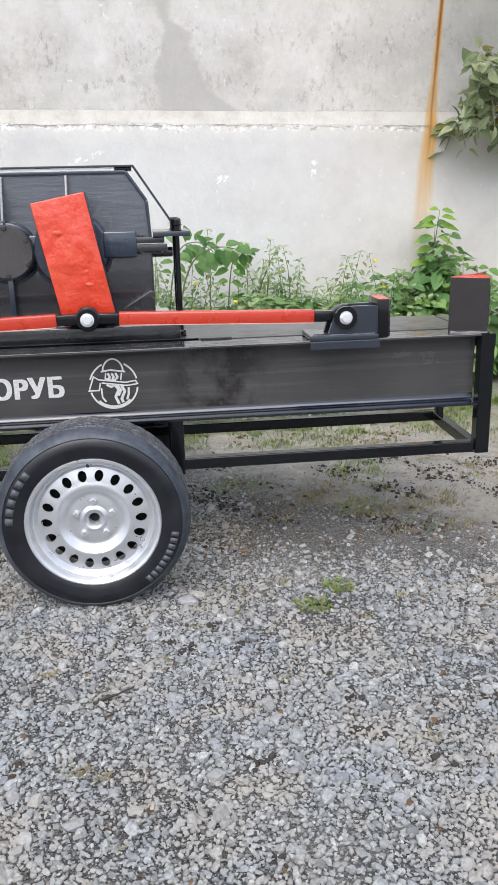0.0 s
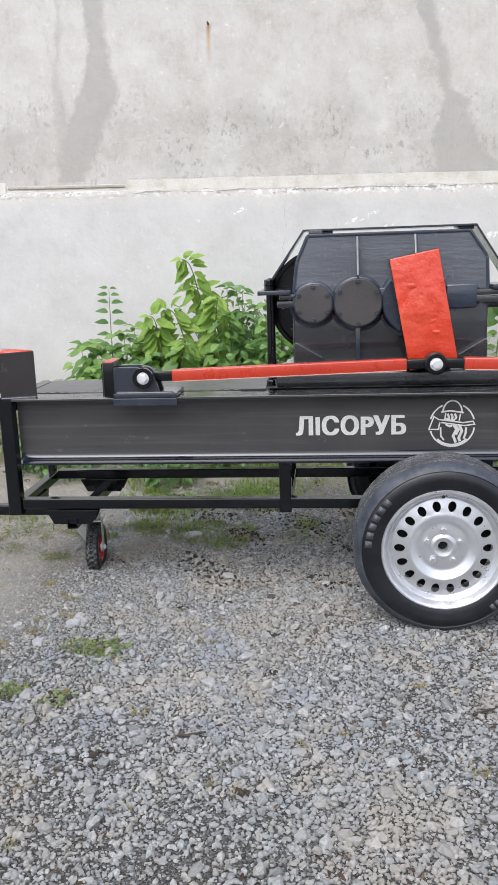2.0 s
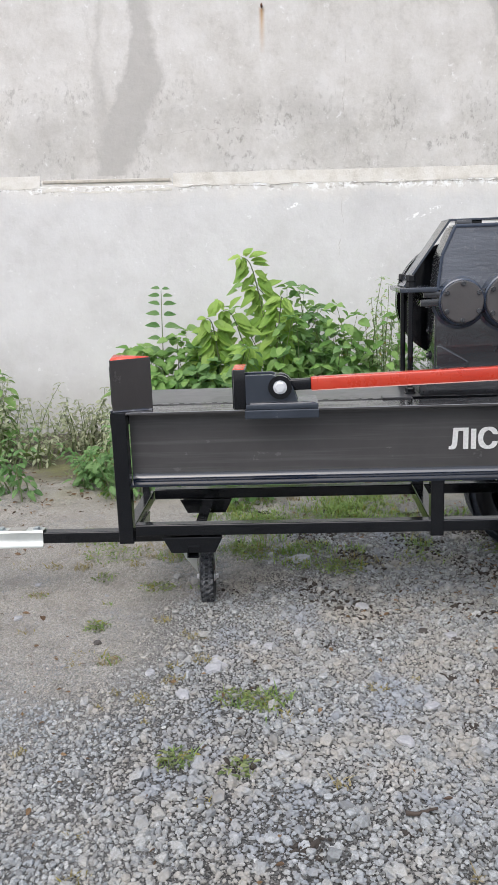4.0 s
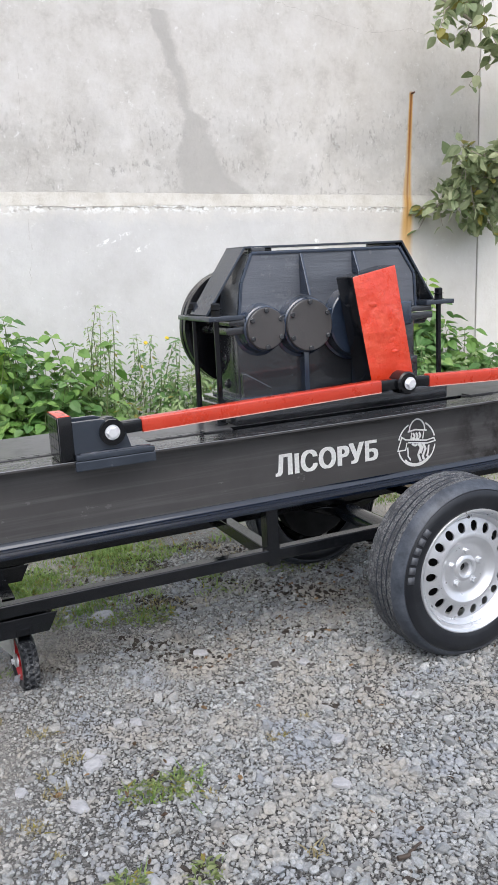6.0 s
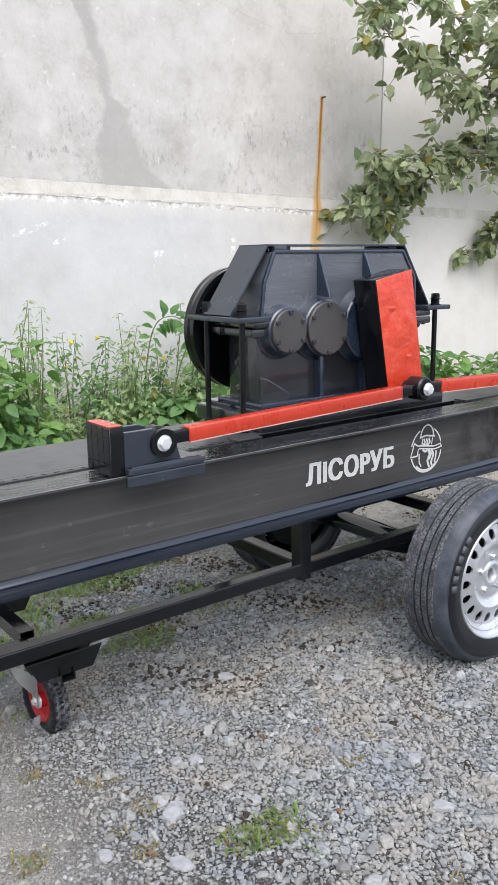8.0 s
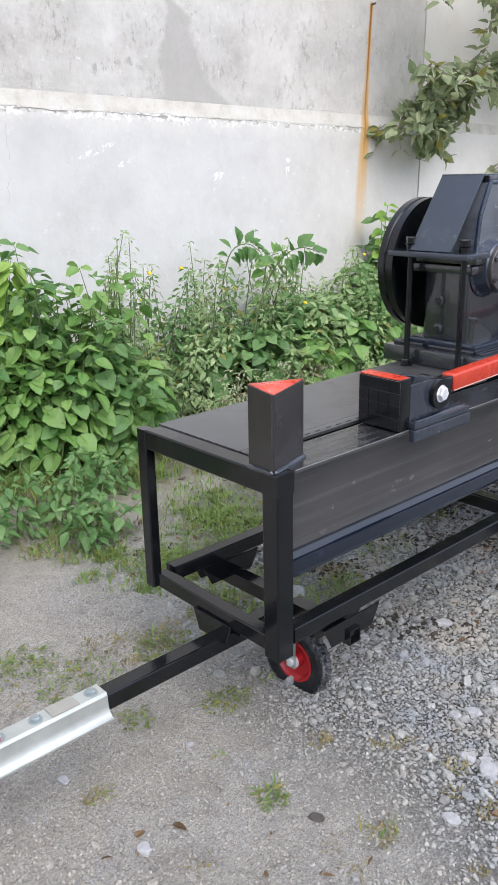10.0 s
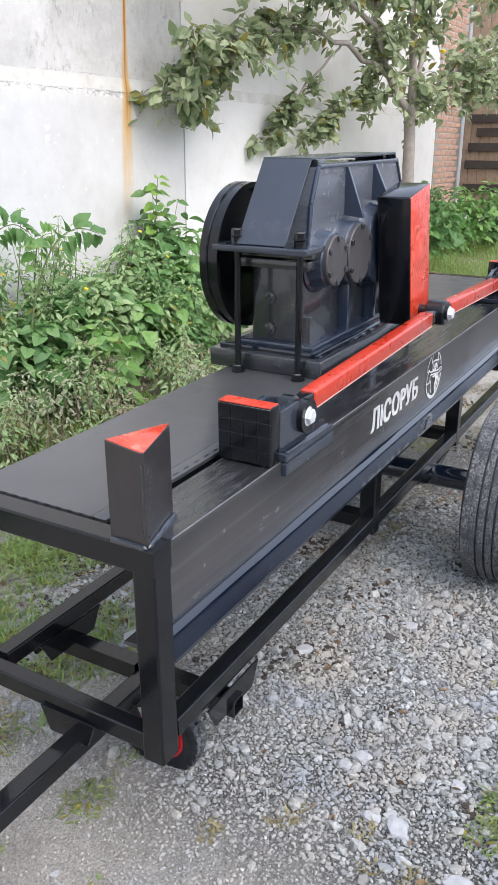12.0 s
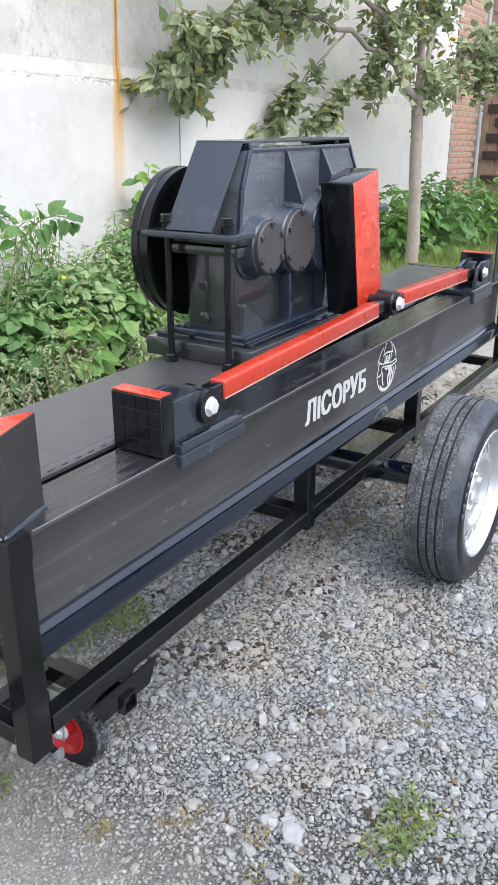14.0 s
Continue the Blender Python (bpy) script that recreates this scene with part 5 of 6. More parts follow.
BLADE = leaf_material("grass_blades", (0.15, 0.255, 0.055), (0.36, 0.47, 0.145), 0.12)
STEM = plain("green_stems", (0.14, 0.18, 0.07), 0.7)
STEM_DRY = plain("dry_stems", (0.22, 0.17, 0.11), 0.85)
BARK = plain("apple_bark", (0.34, 0.29, 0.25), 0.9, 0, 22, 0.6, 0.4)
FLOWER = plain("yellow_petals", (0.75, 0.55, 0.02), 0.6)


def leaves_mesh(name, spots, material):
    """One mesh of folded leaves from rows of place, direction, normal, length, width."""
    count = len(spots)
    p = np.array([s[0] for s in spots], float)
    d = np.array([s[1] for s in spots], float)
    n = np.array([s[2] for s in spots], float)
    length = np.array([s[3] for s in spots], float)[:, None]
    wide = np.array([s[4] for s in spots], float)[:, None]
    d /= np.linalg.norm(d, axis=1, keepdims=True)
    side = np.cross(d, n)
    side /= np.maximum(np.linalg.norm(side, axis=1, keepdims=True), 1e-6)
    up = np.cross(side, d)
    rows = [p]
    outline = ((0.10, 0.24, 0.10), (0.32, 0.48, 0.15), (0.60, 0.43, 0.08), (0.84, 0.20, -0.02))
    for f, half, lift in outline:
        rows.append(p + d * length * f + side * wide * half + up * wide * lift - up * length * 0.22 * f * f)
    rows.append(p + d * length - up * length * 0.24)
    for f, half, lift in reversed(outline):
        rows.append(p + d * length * f - side * wide * half + up * wide * lift - up * length * 0.22 * f * f)
    rows.append(p + d * length * 0.5 - up * length * 0.05)
    verts = np.stack(rows, 1).reshape(-1, 3)
    tris = np.array([(k, 10, (k + 1) % 10) for k in range(10)])
    faces = (tris[None] + 11 * np.arange(count)[:, None, None]).reshape(-1, 3)
    return soup(name, verts, faces, material)


def soup(name, verts, faces, material, smooth=False):
    """A mesh from arrays of vertices and triangles."""
    me = bpy.data.meshes.new(name)
    me.vertices.add(len(verts))
    me.vertices.foreach_set("co", verts.ravel().astype(np.float32))
    me.loops.add(faces.size)
    me.loops.foreach_set("vertex_index", faces.ravel().astype(np.int32))
    me.polygons.add(len(faces))
    me.polygons.foreach_set("loop_start", np.arange(0, faces.size, 3, dtype=np.int32))
    me.polygons.foreach_set("use_smooth", np.full(len(faces), smooth))
    me.update(calc_edges=True)
    me.materials.append(material)
    return me


def add_limb(bm, pts, radii, seg=6):
    """A tapering limb through points."""
    rings = []
    for i, (p, r) in enumerate(zip(pts, radii)):
        d = (pts[min(i + 1, len(pts) - 1)] - pts[max(i - 1, 0)]).normalized()
        side = d.cross(Vector((0.12, 0.99, 0.05)) if abs(d.y) < 0.9 else Vector((1, 0, 0))).normalized()
        m = Matrix.Translation(p) @ Matrix((side, d.cross(side), d)).transposed().to_4x4()
        rings.append([bm.verts.new(m @ Vector((r * math.cos(2 * math.pi * k / seg), r * math.sin(2 * math.pi * k / seg), 0))) for k in range(seg)])
    for a, b in zip(rings, rings[1:]):
        for k in range(seg):
            bm.faces.new((a[k], a[(k + 1) % seg], b[(k + 1) % seg], b[k]))
    bm.faces.new(rings[-1])


def child(name, me, parent, label=""):
    ob = new(name, me)
    ob.parent = parent
    return tagged(ob, label=label)


def stem_path(rng, base, height, lean, bend, steps=7):
    a = rng.uniform(0, 2 * math.pi)
    d = Vector((math.cos(a), math.sin(a), 0))
    wob = Vector((rng.uniform(-1, 1), rng.uniform(-1, 1), 0)) * 0.02
    return [base + d * (lean * f + bend * f * f * f) + wob * math.sin(f * 5) + Vector((0, 0, height * (f - 0.25 * bend / max(height, 0.1) * f ** 3))) for f in (i / (steps - 1) for i in range(steps))]


def shrub(x, y, height, spread, stems, leaf, wide, material, label, seed, per_stem=26, start=0.2, stem_material=None, droop=0.35, flowers=0, bend=0.2):
    """A leafy weed or cane: thin stems and many folded leaves."""
    rng = random.Random(seed)
    root = thing("shrub", (x, y, rise(x, y) - 0.02), label, "shrub", group="weeds along the wall")
    spots, heads = [], []
    for k in range(stems):
        base = Vector((rng.gauss(0, spread * 0.45), rng.gauss(0, spread * 0.35), 0))
        h = height * (rng.uniform(0.6, 1.0) if k else 1.0)
        path = stem_path(rng, base, h, rng.uniform(0.0, spread * 0.7), rng.uniform(0, bend) * h)
        r = 0.0035 + 0.003 * h
        bm = bmesh.new()
        add_limb(bm, path, [r * (1 - 0.75 * i / 6) for i in range(7)], 5)
        child("stem", to_mesh(bm, "stem", stem_material or STEM, angle=80), root)
        for j in range(per_stem):
            f = start + (1 - start) * ((j + rng.random()) / per_stem) ** 0.8
            i = min(5, int(f * 6))
            p = path[i].lerp(path[i + 1], f * 6 - i)
            a = j * 2.4 + rng.uniform(-0.5, 0.5)
            out = Vector((math.cos(a), math.sin(a), rng.uniform(-droop, 0.45)))
            size = leaf * rng.uniform(0.6, 1.15) * (1.0 - 0.35 * max(0, f - 0.7) / 0.3)
            stalk = out.normalized() * size * rng.uniform(0.3, 1.0)
            nrm = Vector((rng.gauss(0, 0.35), rng.gauss(-0.25, 0.35), 1))
            spots.append((p + stalk, out + Vector((0, 0, -0.4)), nrm, size, size * wide * rng.uniform(0.85, 1.15)))
        for j in range(4):
            out = Vector((math.cos(j * 1.7 + k), math.sin(j * 1.7 + k), rng.uniform(-0.2, 0.5)))
            size = leaf * rng.uniform(0.45, 0.8)
            spots.append((path[-1] + out * size * 0.1, out, Vector((rng.gauss(0, 0.35), rng.gauss(-0.25, 0.35), 1)), size, size * wide))
        heads.append(path[-1])
    child("foliage", leaves_mesh("foliage", spots, material), root)
    for k in range(flowers):
        p = heads[k % len(heads)] + Vector((rng.gauss(0, 0.03), rng.gauss(0, 0.03), rng.gauss(-0.03, 0.04)))
        fm = Matrix.Translation(p) @ Matrix.Rotation(rng.uniform(0.2, 1.0), 4, "X")
        child("flower", to_mesh(lathe([(0, 0.004), (0.012, 0.006), (0.014, 0.0), (0, -0.004)], fm, 7), "flower", FLOWER), root, "small yellow flower")
    return root


BROAD = "leafy green shrub of broad pointed leaves by the wall"
WISPY = "tall thin grey-green weed with small leaves"
DRYISH = "dry brown weed stalks at the foot of the wall"
k = 0
for x, y, h, sp, n in (
    (-3.72, 5.0, 0.78, 0.26, 12), (-3.45, 4.95, 0.60, 0.24, 10), (-2.42, 5.3, 0.72, 0.22, 9), (-2.12, 5.2, 0.66, 0.24, 10), (-2.22, 5.3, 0.80, 0.16, 6), (-1.92, 5.15, 0.66, 0.26, 10), (-1.72, 5.2, 0.74, 0.24, 9),
    (-1.48, 5.34, 1.12, 0.20, 9), (-1.42, 5.2, 0.95, 0.26, 10), (-1.26, 5.15, 1.08, 0.22, 10), (-1.10, 5.05, 0.98, 0.24, 10), (-1.52, 5.08, 0.62, 0.24, 10), (-1.12, 5.0, 0.60, 0.22, 10), (-0.96, 4.95, 0.45, 0.18, 8), (-1.32, 5.05, 0.6, 0.24, 9), (-2.0, 5.05, 0.52, 0.26, 10), (-2.30, 5.1, 0.56, 0.24, 10)
):
    shrub(x, y, h, sp, n, 0.110, 0.76, LEAF_LIGHT if k % 3 else LEAF_MID, BROAD, 100 + k, 28, 0.12)
    k += 1
for x, y, h, sp, n in (
    (0.05, 5.05, 0.50, 0.22, 7), (0.28, 5.0, 0.46, 0.22, 7), (0.30, 5.35, 0.58, 0.30, 8), (0.52, 5.25, 0.66, 0.26, 9), (0.86, 5.3, 0.60, 0.30, 9), (1.82, 5.62, 1.06, 0.16, 8), (1.62, 5.45, 0.74, 0.24, 9), (1.96, 5.5, 0.82, 0.24, 8), (2.12, 5.35, 0.70, 0.30, 9), (1.36, 5.3, 0.52, 0.22, 6), (1.88, 5.35, 0.58, 0.24, 7),
    (1.10, 5.2, 0.62, 0.30, 9), (2.55, 5.4, 0.66, 0.30, 8), (3.05, 5.4, 0.6, 0.30, 7), (3.6, 5.45, 0.55, 0.30, 6), (4.2, 5.4, 0.52, 0.3, 6),
    (5.9, 5.3, 0.85, 0.4, 10), (6.6, 5.2, 0.9, 0.45, 10), (7.4, 5.3, 0.95, 0.45, 10), (8.2, 5.2, 0.95, 0.45, 10), (8.9, 5.0, 0.85, 0.45, 10),
):
    shrub(x, y, h, sp, n + 2, 0.142, 0.74, LEAF_MID if k % 3 else LEAF_LIGHT, BROAD, 200 + k, 24, 0.12)
    k += 1


def cane(points, pairs, leaf, wide, material, label, seed, hang=0.5, first=0.3, r=0.007):
    """A single cane bent through points, with leaves in pairs that hang from it."""
    rng = random.Random(seed)
    x, y = points[0][0], points[0][1]
    base = Vector((x, y, rise(x, y) - 0.02))
    root = thing("cane", tuple(base), label, "shrub", group="weeds along the wall")
    pts = [Vector(p) - Vector((x, y, 0)) for p in points]
    pts[0].z = -0.02
    path = []
    for i in range(len(pts) - 1):
        p0, p1, p2, p3 = pts[max(i - 1, 0)], pts[i], pts[i + 1], pts[min(i + 2, len(pts) - 1)]
        for q in range(5):
            f = q / 5
            path.append(0.5 * (2 * p1 + (p2 - p0) * f + (2 * p0 - 5 * p1 + 4 * p2 - p3) * f * f + (3 * p1 - p0 - 3 * p2 + p3) * f ** 3))
    path.append(pts[-1])
    bm = bmesh.new()
    add_limb(bm, path, [r * (1 - 0.75 * i / (len(path) - 1)) for i in range(len(path))], 6)
    child("stem", to_mesh(bm, "stem", STEM, angle=80), root)
    spots = []
    total = len(path) - 1
    for j in range(pairs):
        f = first + (1 - first) * j / max(1, pairs - 1)
        i = min(total - 1, int(f * total))
        p = path[i].lerp(path[i + 1], f * total - i)
        d = (path[i + 1] - path[i]).normalized()
        side = d.cross(Vector((0, -1, 0.25))).normalized()
        for sgn in (-1, 1):
            out = side * sgn + d * 0.35 + Vector((rng.gauss(0, 0.15), rng.gauss(-0.25, 0.15), -hang * rng.uniform(0.5, 1.2)))
            size = leaf * rng.uniform(0.8, 1.1) * (1.0 - 0.45 * max(0.0, f - 0.75) / 0.25)
            spots.append((p + out.normalized() * size * 0.15, out, Vector((rng.gauss(0, 0.2), -0.7, 1)), size, size * wide))
    child("foliage", leaves_mesh("foliage", spots, material), root)
    return root


ARCH = "arching green cane with rows of paired leaves"
cane([(-2.26, 5.3, 0), (-2.28, 5.27, 0.55), (-2.27, 5.22, 1.06)], 7, 0.105, 0.62, LEAF_MID, ARCH, 1, 0.1, 0.6)
# the young maple whose leaves hang in bunches
MAPLE = "young maple with drooping yellow-green leaves"
for i, (dx, dy, h, lean) in enumerate(((0, 0, 1.26, -0.18), (0.10, 0.05, 1.08, -0.22), (-0.12, 0.0, 0.92, -0.18), (0.05, -0.1, 1.02, 0.02), (-0.3, -0.05, 0.86, -0.1), (-0.46, 0.02, 0.78, 0.1), (-0.2, -0.12, 0.70, 0.06))):
    bx, by = -1.58 + dx, 5.22 + dy
    cane([(bx, by, 0), (bx - 0.02, by, h * 0.55), (bx + lean * 0.6, by - 0.02, h * 0.93), (bx + lean, by - 0.05, h)], 15, 0.13, 0.56, LEAF_YELLOW, MAPLE, 20 + i, 1.2, 0.36)
cane([(-0.06, 5.35, 0), (-0.04, 5.35, 0.55), (0.02, 5.33, 0.92), (0.14, 5.30, 1.0), (0.26, 5.28, 0.93)], 12, 0.095, 0.62, LEAF_MID, ARCH, 2, 0.6, 0.4)
cane([(0.0, 5.2, 0), (0.02, 5.08, 0.6), (0.10, 5.0, 0.90), (0.26, 4.97, 0.99), (0.44, 4.97, 0.95)], 8, 0.11, 0.78, LEAF_MID, ARCH, 3, 0.8, 0.5)
cane([(0.34, 5.4, 0), (0.35, 5.4, 0.5), (0.38, 5.37, 0.86), (0.47, 5.35, 0.92)], 8, 0.10, 0.66, LEAF_LIGHT, ARCH, 4, 0.7, 0.45)
cane([(1.80, 5.6, 0), (1.81, 5.6, 0.7), (1.84, 5.58, 1.16)], 9, 0.15, 0.55, LEAF_YELLOW, "young maple with drooping yellow-green leaves", 5, 0.5, 0.35)
for i, (x, y, h) in enumerate(((-0.55, 5.45, 0.95), (-0.20, 5.5, 1.02), (0.18, 5.5, 1.08), (0.62, 5.45, 1.0), (1.05, 5.4, 0.88), (1.42, 5.4, 0.92), (-0.92, 5.18, 1.14), (-0.78, 5.3, 1.0), (-0.86, 5.22, 1.08), (-0.98, 5.15, 1.02))):
    shrub(x, y, h, 0.10, 4, 0.046, 0.42, LEAF_GREY, "thin seeding weed stalk with tiny leaves", 470 + i, 56, 0.12, flowers=1 if i % 5 == 0 else 0, bend=0.12)
for i in range(26):
    rng = random.Random(500 + i)
    x = -0.85 + 2.5 * (i / 26) + rng.uniform(-0.1, 0.1)
    y = rng.uniform(4.95, 5.6)
    shrub(x, y, rng.uniform(0.55, 1.0) * (1.0 if y > 5.2 else 0.8), 0.18, 7, 0.058, 0.5, LEAF_GREY if i % 4 else LEAF_MID, WISPY, 600 + i, 52, 0.06, flowers=1 if i % 4 == 0 else 0)
for i in range(11):
    rng = random.Random(900 + i)
    shrub(0.45 + 0.14 * i + rng.uniform(-0.1, 0.1), rng.uniform(5.05, 5.4), rng.uniform(0.45, 0.75), 0.2, 7, 0.095, 0.66, LEAF_GREY, "bushy pale green weed before the wall", 940 + i, 26, 0.08)
for i in range(9):
    rng = random.Random(780 + i)
    shrub(-3.3 + 0.13 * i + rng.uniform(-0.05, 0.05), rng.uniform(4.7, 5.3), rng.uniform(0.35, 0.6), 0.16, 7, 0.045, 0.45, LEAF_PALE, WISPY, 790 + i, 34, 0.08)
for i in range(7):
    rng = random.Random(700 + i)
    shrub(-2.9 + 0.24 * i + rng.uniform(-0.1, 0.1), rng.uniform(4.2, 4.6), rng.uniform(0.22, 0.45), 0.2, 7, 0.06, 0.55, LEAF_MID, WISPY, 740 + i, 22, 0.1)
for i in range(24):
    rng = random.Random(800 + i)
    shrub(-0.7 + 0.085 * i + rng.uniform(-0.06, 0.06), rng.uniform(4.4, 5.1), rng.uniform(0.2, 0.46), 0.15, 8, 0.042, 0.42, (LEAF_PALE, LEAF_GREY, LEAF_DRY, LEAF_GREY)[i % 4], DRYISH, 840 + i, 26, 0.05, STEM_DRY)


def apple_tree():
    """A young apple tree: forked trunk, long limbs along the wall, twigs with leaves."""
    rng = random.Random(41)
    X, Y = 5.37, 5.0
    root = thing("apple_tree", (X, Y, 0.0), "young apple tree with grey bark and dusty green leaves", "tree")
    bm = bmesh.new()
    spots = []

    def limb(pts, r0, r1, leafy, reach, first=0.12):
        pts = [Vector(p) - Vector((X, Y, 0)) for p in pts]
        dense = []
        for i in range(len(pts) - 1):
            p0, p1, p2, p3 = pts[max(i - 1, 0)], pts[i], pts[i + 1], pts[min(i + 2, len(pts) - 1)]
            for k in range(5):
                f = k / 5
                q = 0.5 * (2 * p1 + (p2 - p0) * f + (2 * p0 - 5 * p1 + 4 * p2 - p3) * f * f + (3 * p1 - p0 - 3 * p2 + p3) * f ** 3)
                dense.append(q + Vector((rng.gauss(0, 1), rng.gauss(0, 1), rng.gauss(0, 1))) * (0.010 if r0 < 0.03 else 0.003))
        dense.append(pts[-1])
        add_limb(bm, dense, [r0 + (r1 - r0) * i / (len(dense) - 1) for i in range(len(dense))], 8)
        if not leafy:
            return
        total = len(dense) - 1
        for t in range(leafy):
            f = rng.uniform(first, 1.0)
            i = min(total - 1, int(f * total))
            p = dense[i].lerp(dense[i + 1], f * total - i)
            d = Vector((rng.gauss(0, 1), rng.gauss(0, 0.75), rng.gauss(-0.1, 0.8))).normalized()
            length = reach * rng.uniform(0.4, 1.0)
            tip = [p, p + d * length * 0.5 + Vector((0, 0, 0.02)), p + d * length + Vector((0, 0, -0.25 * length))]
            add_limb(bm, tip, [0.006, 0.004, 0.002], 4)
            for j in range(rng.randint(10, 18)):
                g = rng.uniform(0.25, 1.02)
                q = tip[0].lerp(tip[1], g * 2) if g < 0.5 else tip[1].lerp(tip[2], g * 2 - 1)
                out = Vector((rng.gauss(0, 1), rng.gauss(0, 1), rng.gauss(-0.15, 0.7)))
                size = rng.uniform(0.07, 0.115)
                spots.append((q + out.normalized() * 0.02, out, Vector((rng.gauss(0, 0.6), rng.gauss(-0.4, 0.6), 1)), size, size * rng.uniform(0.56, 0.74)))

    limb([(X + 0.17, Y, -0.1), (X + 0.16, Y, 0.5), (X + 0.09, Y, 1.1), (X + 0.01, Y, 1.76)], 0.075, 0.058, 0, 0)
    # leader and upright limbs
    limb([(X, Y, 1.72), (X + 0.04, Y, 2.1), (X + 0.02, Y + 0.05, 2.7), (X - 0.05, Y, 3.5)], 0.052, 0.02, 46, 0.5, 0.42)
    limb([(X + 0.02, Y, 1.9), (X + 0.14, Y - 0.05, 2.3), (X + 0.2, Y - 0.1, 2.8), (X + 0.35, Y - 0.1, 3.4)], 0.034, 0.012, 40, 0.5, 0.4)
    limb([(X, Y, 1.73), (X - 0.22, Y + 0.08, 1.92), (X - 0.40, Y + 0.15, 2.2), (X - 0.62, Y + 0.2, 2.65), (X - 0.75, Y + 0.2, 3.2)], 0.045, 0.014, 46, 0.5, 0.4)
    limb([(X, Y, 1.72), (X + 0.18, Y - 0.05, 1.88), (X + 0.6, Y - 0.2, 2.12), (X + 1.2, Y - 0.3, 2.35)], 0.032, 0.010, 40, 0.45, 0.3)
    # long limbs along the wall
    limb([(X - 0.34, Y + 0.12, 2.05), (X - 0.9, Y + 0.35, 2.30), (X - 1.7, Y + 0.45, 2.34), (X - 2.5, Y + 0.42, 2.22), (X - 3.1, Y + 0.40, 2.10), (X - 3.38, Y + 0.38, 2.05)], 0.028, 0.006, 52, 0.36, 0.3)
    limb([(X - 2.3, Y + 0.42, 2.26), (X - 2.8, Y + 0.50, 2.02), (X - 3.2, Y + 0.55, 1.85), (X - 3.44, Y + 0.6, 1.76)], 0.014, 0.004, 26, 0.26, 0.1)
    limb([(X - 2.5, Y + 0.42, 2.2), (X - 2.85, Y + 0.56, 1.86), (X - 3.02, Y + 0.62, 1.62)], 0.010, 0.004, 18, 0.22, 0.2)
    limb([(X - 0.5, Y + 0.18, 2.45), (X - 1.4, Y + 0.2, 2.62), (X - 2.4, Y + 0.18, 2.72), (X - 3.2, Y + 0.15, 2.84), (X - 3.8, Y + 0.18, 3.08)], 0.026, 0.006, 64, 0.42, 0.2)
    limb([(X - 1.6, Y + 0.2, 2.64), (X - 2.3, Y + 0.1, 2.95), (X - 3.2, Y + 0.08, 3.2), (X - 3.6, Y + 0.15, 3.3)], 0.018, 0.006, 46, 0.45, 0.1)
    limb([(X - 0.65, Y + 0.2, 2.75), (X - 1.3, Y + 0.2, 3.1), (X - 2.2, Y + 0.2, 3.3)], 0.02, 0.006, 46, 0.5)
    # low drooping sprays
    limb([(X - 0.18, Y + 0.08, 1.90), (X - 0.6, Y + 0.3, 1.84), (X - 0.95, Y + 0.45, 1.72)], 0.012, 0.004, 18, 0.22, 0.35)
    limb([(X - 0.9, Y + 0.35, 2.30), (X - 1.25, Y + 0.55, 1.95), (X - 1.5, Y + 0.65, 1.62), (X - 1.72, Y + 0.7, 1.48)], 0.012, 0.004, 24, 0.20, 0.3)
    limb([(X - 0.6, Y + 0.3, 1.86), (X - 1.0, Y + 0.5, 1.60), (X - 1.25, Y + 0.6, 1.46)], 0.010, 0.004, 14, 0.18, 0.4)
    limb([(X + 0.2, Y - 0.1, 2.8), (X + 0.9, Y - 0.2, 3.1), (X + 1.9, Y - 0.3, 3.2), (X + 2.8, Y - 0.4, 3.1)], 0.02, 0.006, 56, 0.6)
    limb([(X + 0.6, Y - 0.2, 2.12), (X + 1.1, Y - 0.4, 2.15), (X + 1.6, Y - 0.5, 2.05)], 0.014, 0.005, 34, 0.4, 0.2)
    limb([(X + 1.0, Y - 0.3, 2.3), (X + 1.9, Y - 0.5, 2.55), (X + 2.8, Y - 0.6, 2.7)], 0.016, 0.005, 44, 0.55)
    child("trunk", to_mesh(bm, "trunk", BARK, angle=60), root, "forked grey trunk with bare limbs")
    child("crown", leaves_mesh("crown", spots, LEAF_APPLE), root)
    for p in ((0.6, -0.1, 2.35), (1.0, -0.25, 2.1), (0.3, -0.2, 2.55)):
        child("flower", to_mesh(lathe([(0, 0.02), (0.03, 0.012), (0.034, -0.01), (0, -0.03)], Matrix.Translation(p), 10), "fruit", FLOWER), root, "yellowed leaf cluster")


apple_tree()

# ---------------------------------------------------------------- far corner: brick pier and gate
BRICK = plain("old_red_brick", (0.46, 0.29, 0.21), 0.9, 0, 20, 0.5, 0.3)
MORTAR = plain("grey_mortar", (0.46, 0.43, 0.39), 0.95, 0, 30, 0.5)
PLANK = plain("weathered_gate_plank", (0.31, 0.225, 0.155), 0.85, 0, 16, 0.5, 0.45)
SLAT = plain("dark_gate_slat", (0.045, 0.036, 0.03), 0.85, 0, 16, 0.5, 0.3)
pier = solid("brick_pier", box(8.762, 9.93, 5.80, 6.2, -0.2, 3.9), MORTAR, "old red brick gate pier with worn joints", "pier")
course = to_mesh(box(-0.122, 0.122, -0.006, 0.02, -0.032, 0.032, 0.004), "brick", BRICK)
for row in range(44):
    z = 0.25 + 0.077 * row
    for k in range(6):
        x = 8.88 + 0.254 * k - (0.127 if row % 2 else 0)
        if 8.86 <= x <= 9.82:
            ob = new("brick", course)
            ob.parent = pier
            ob.location = (x, 5.802, z)
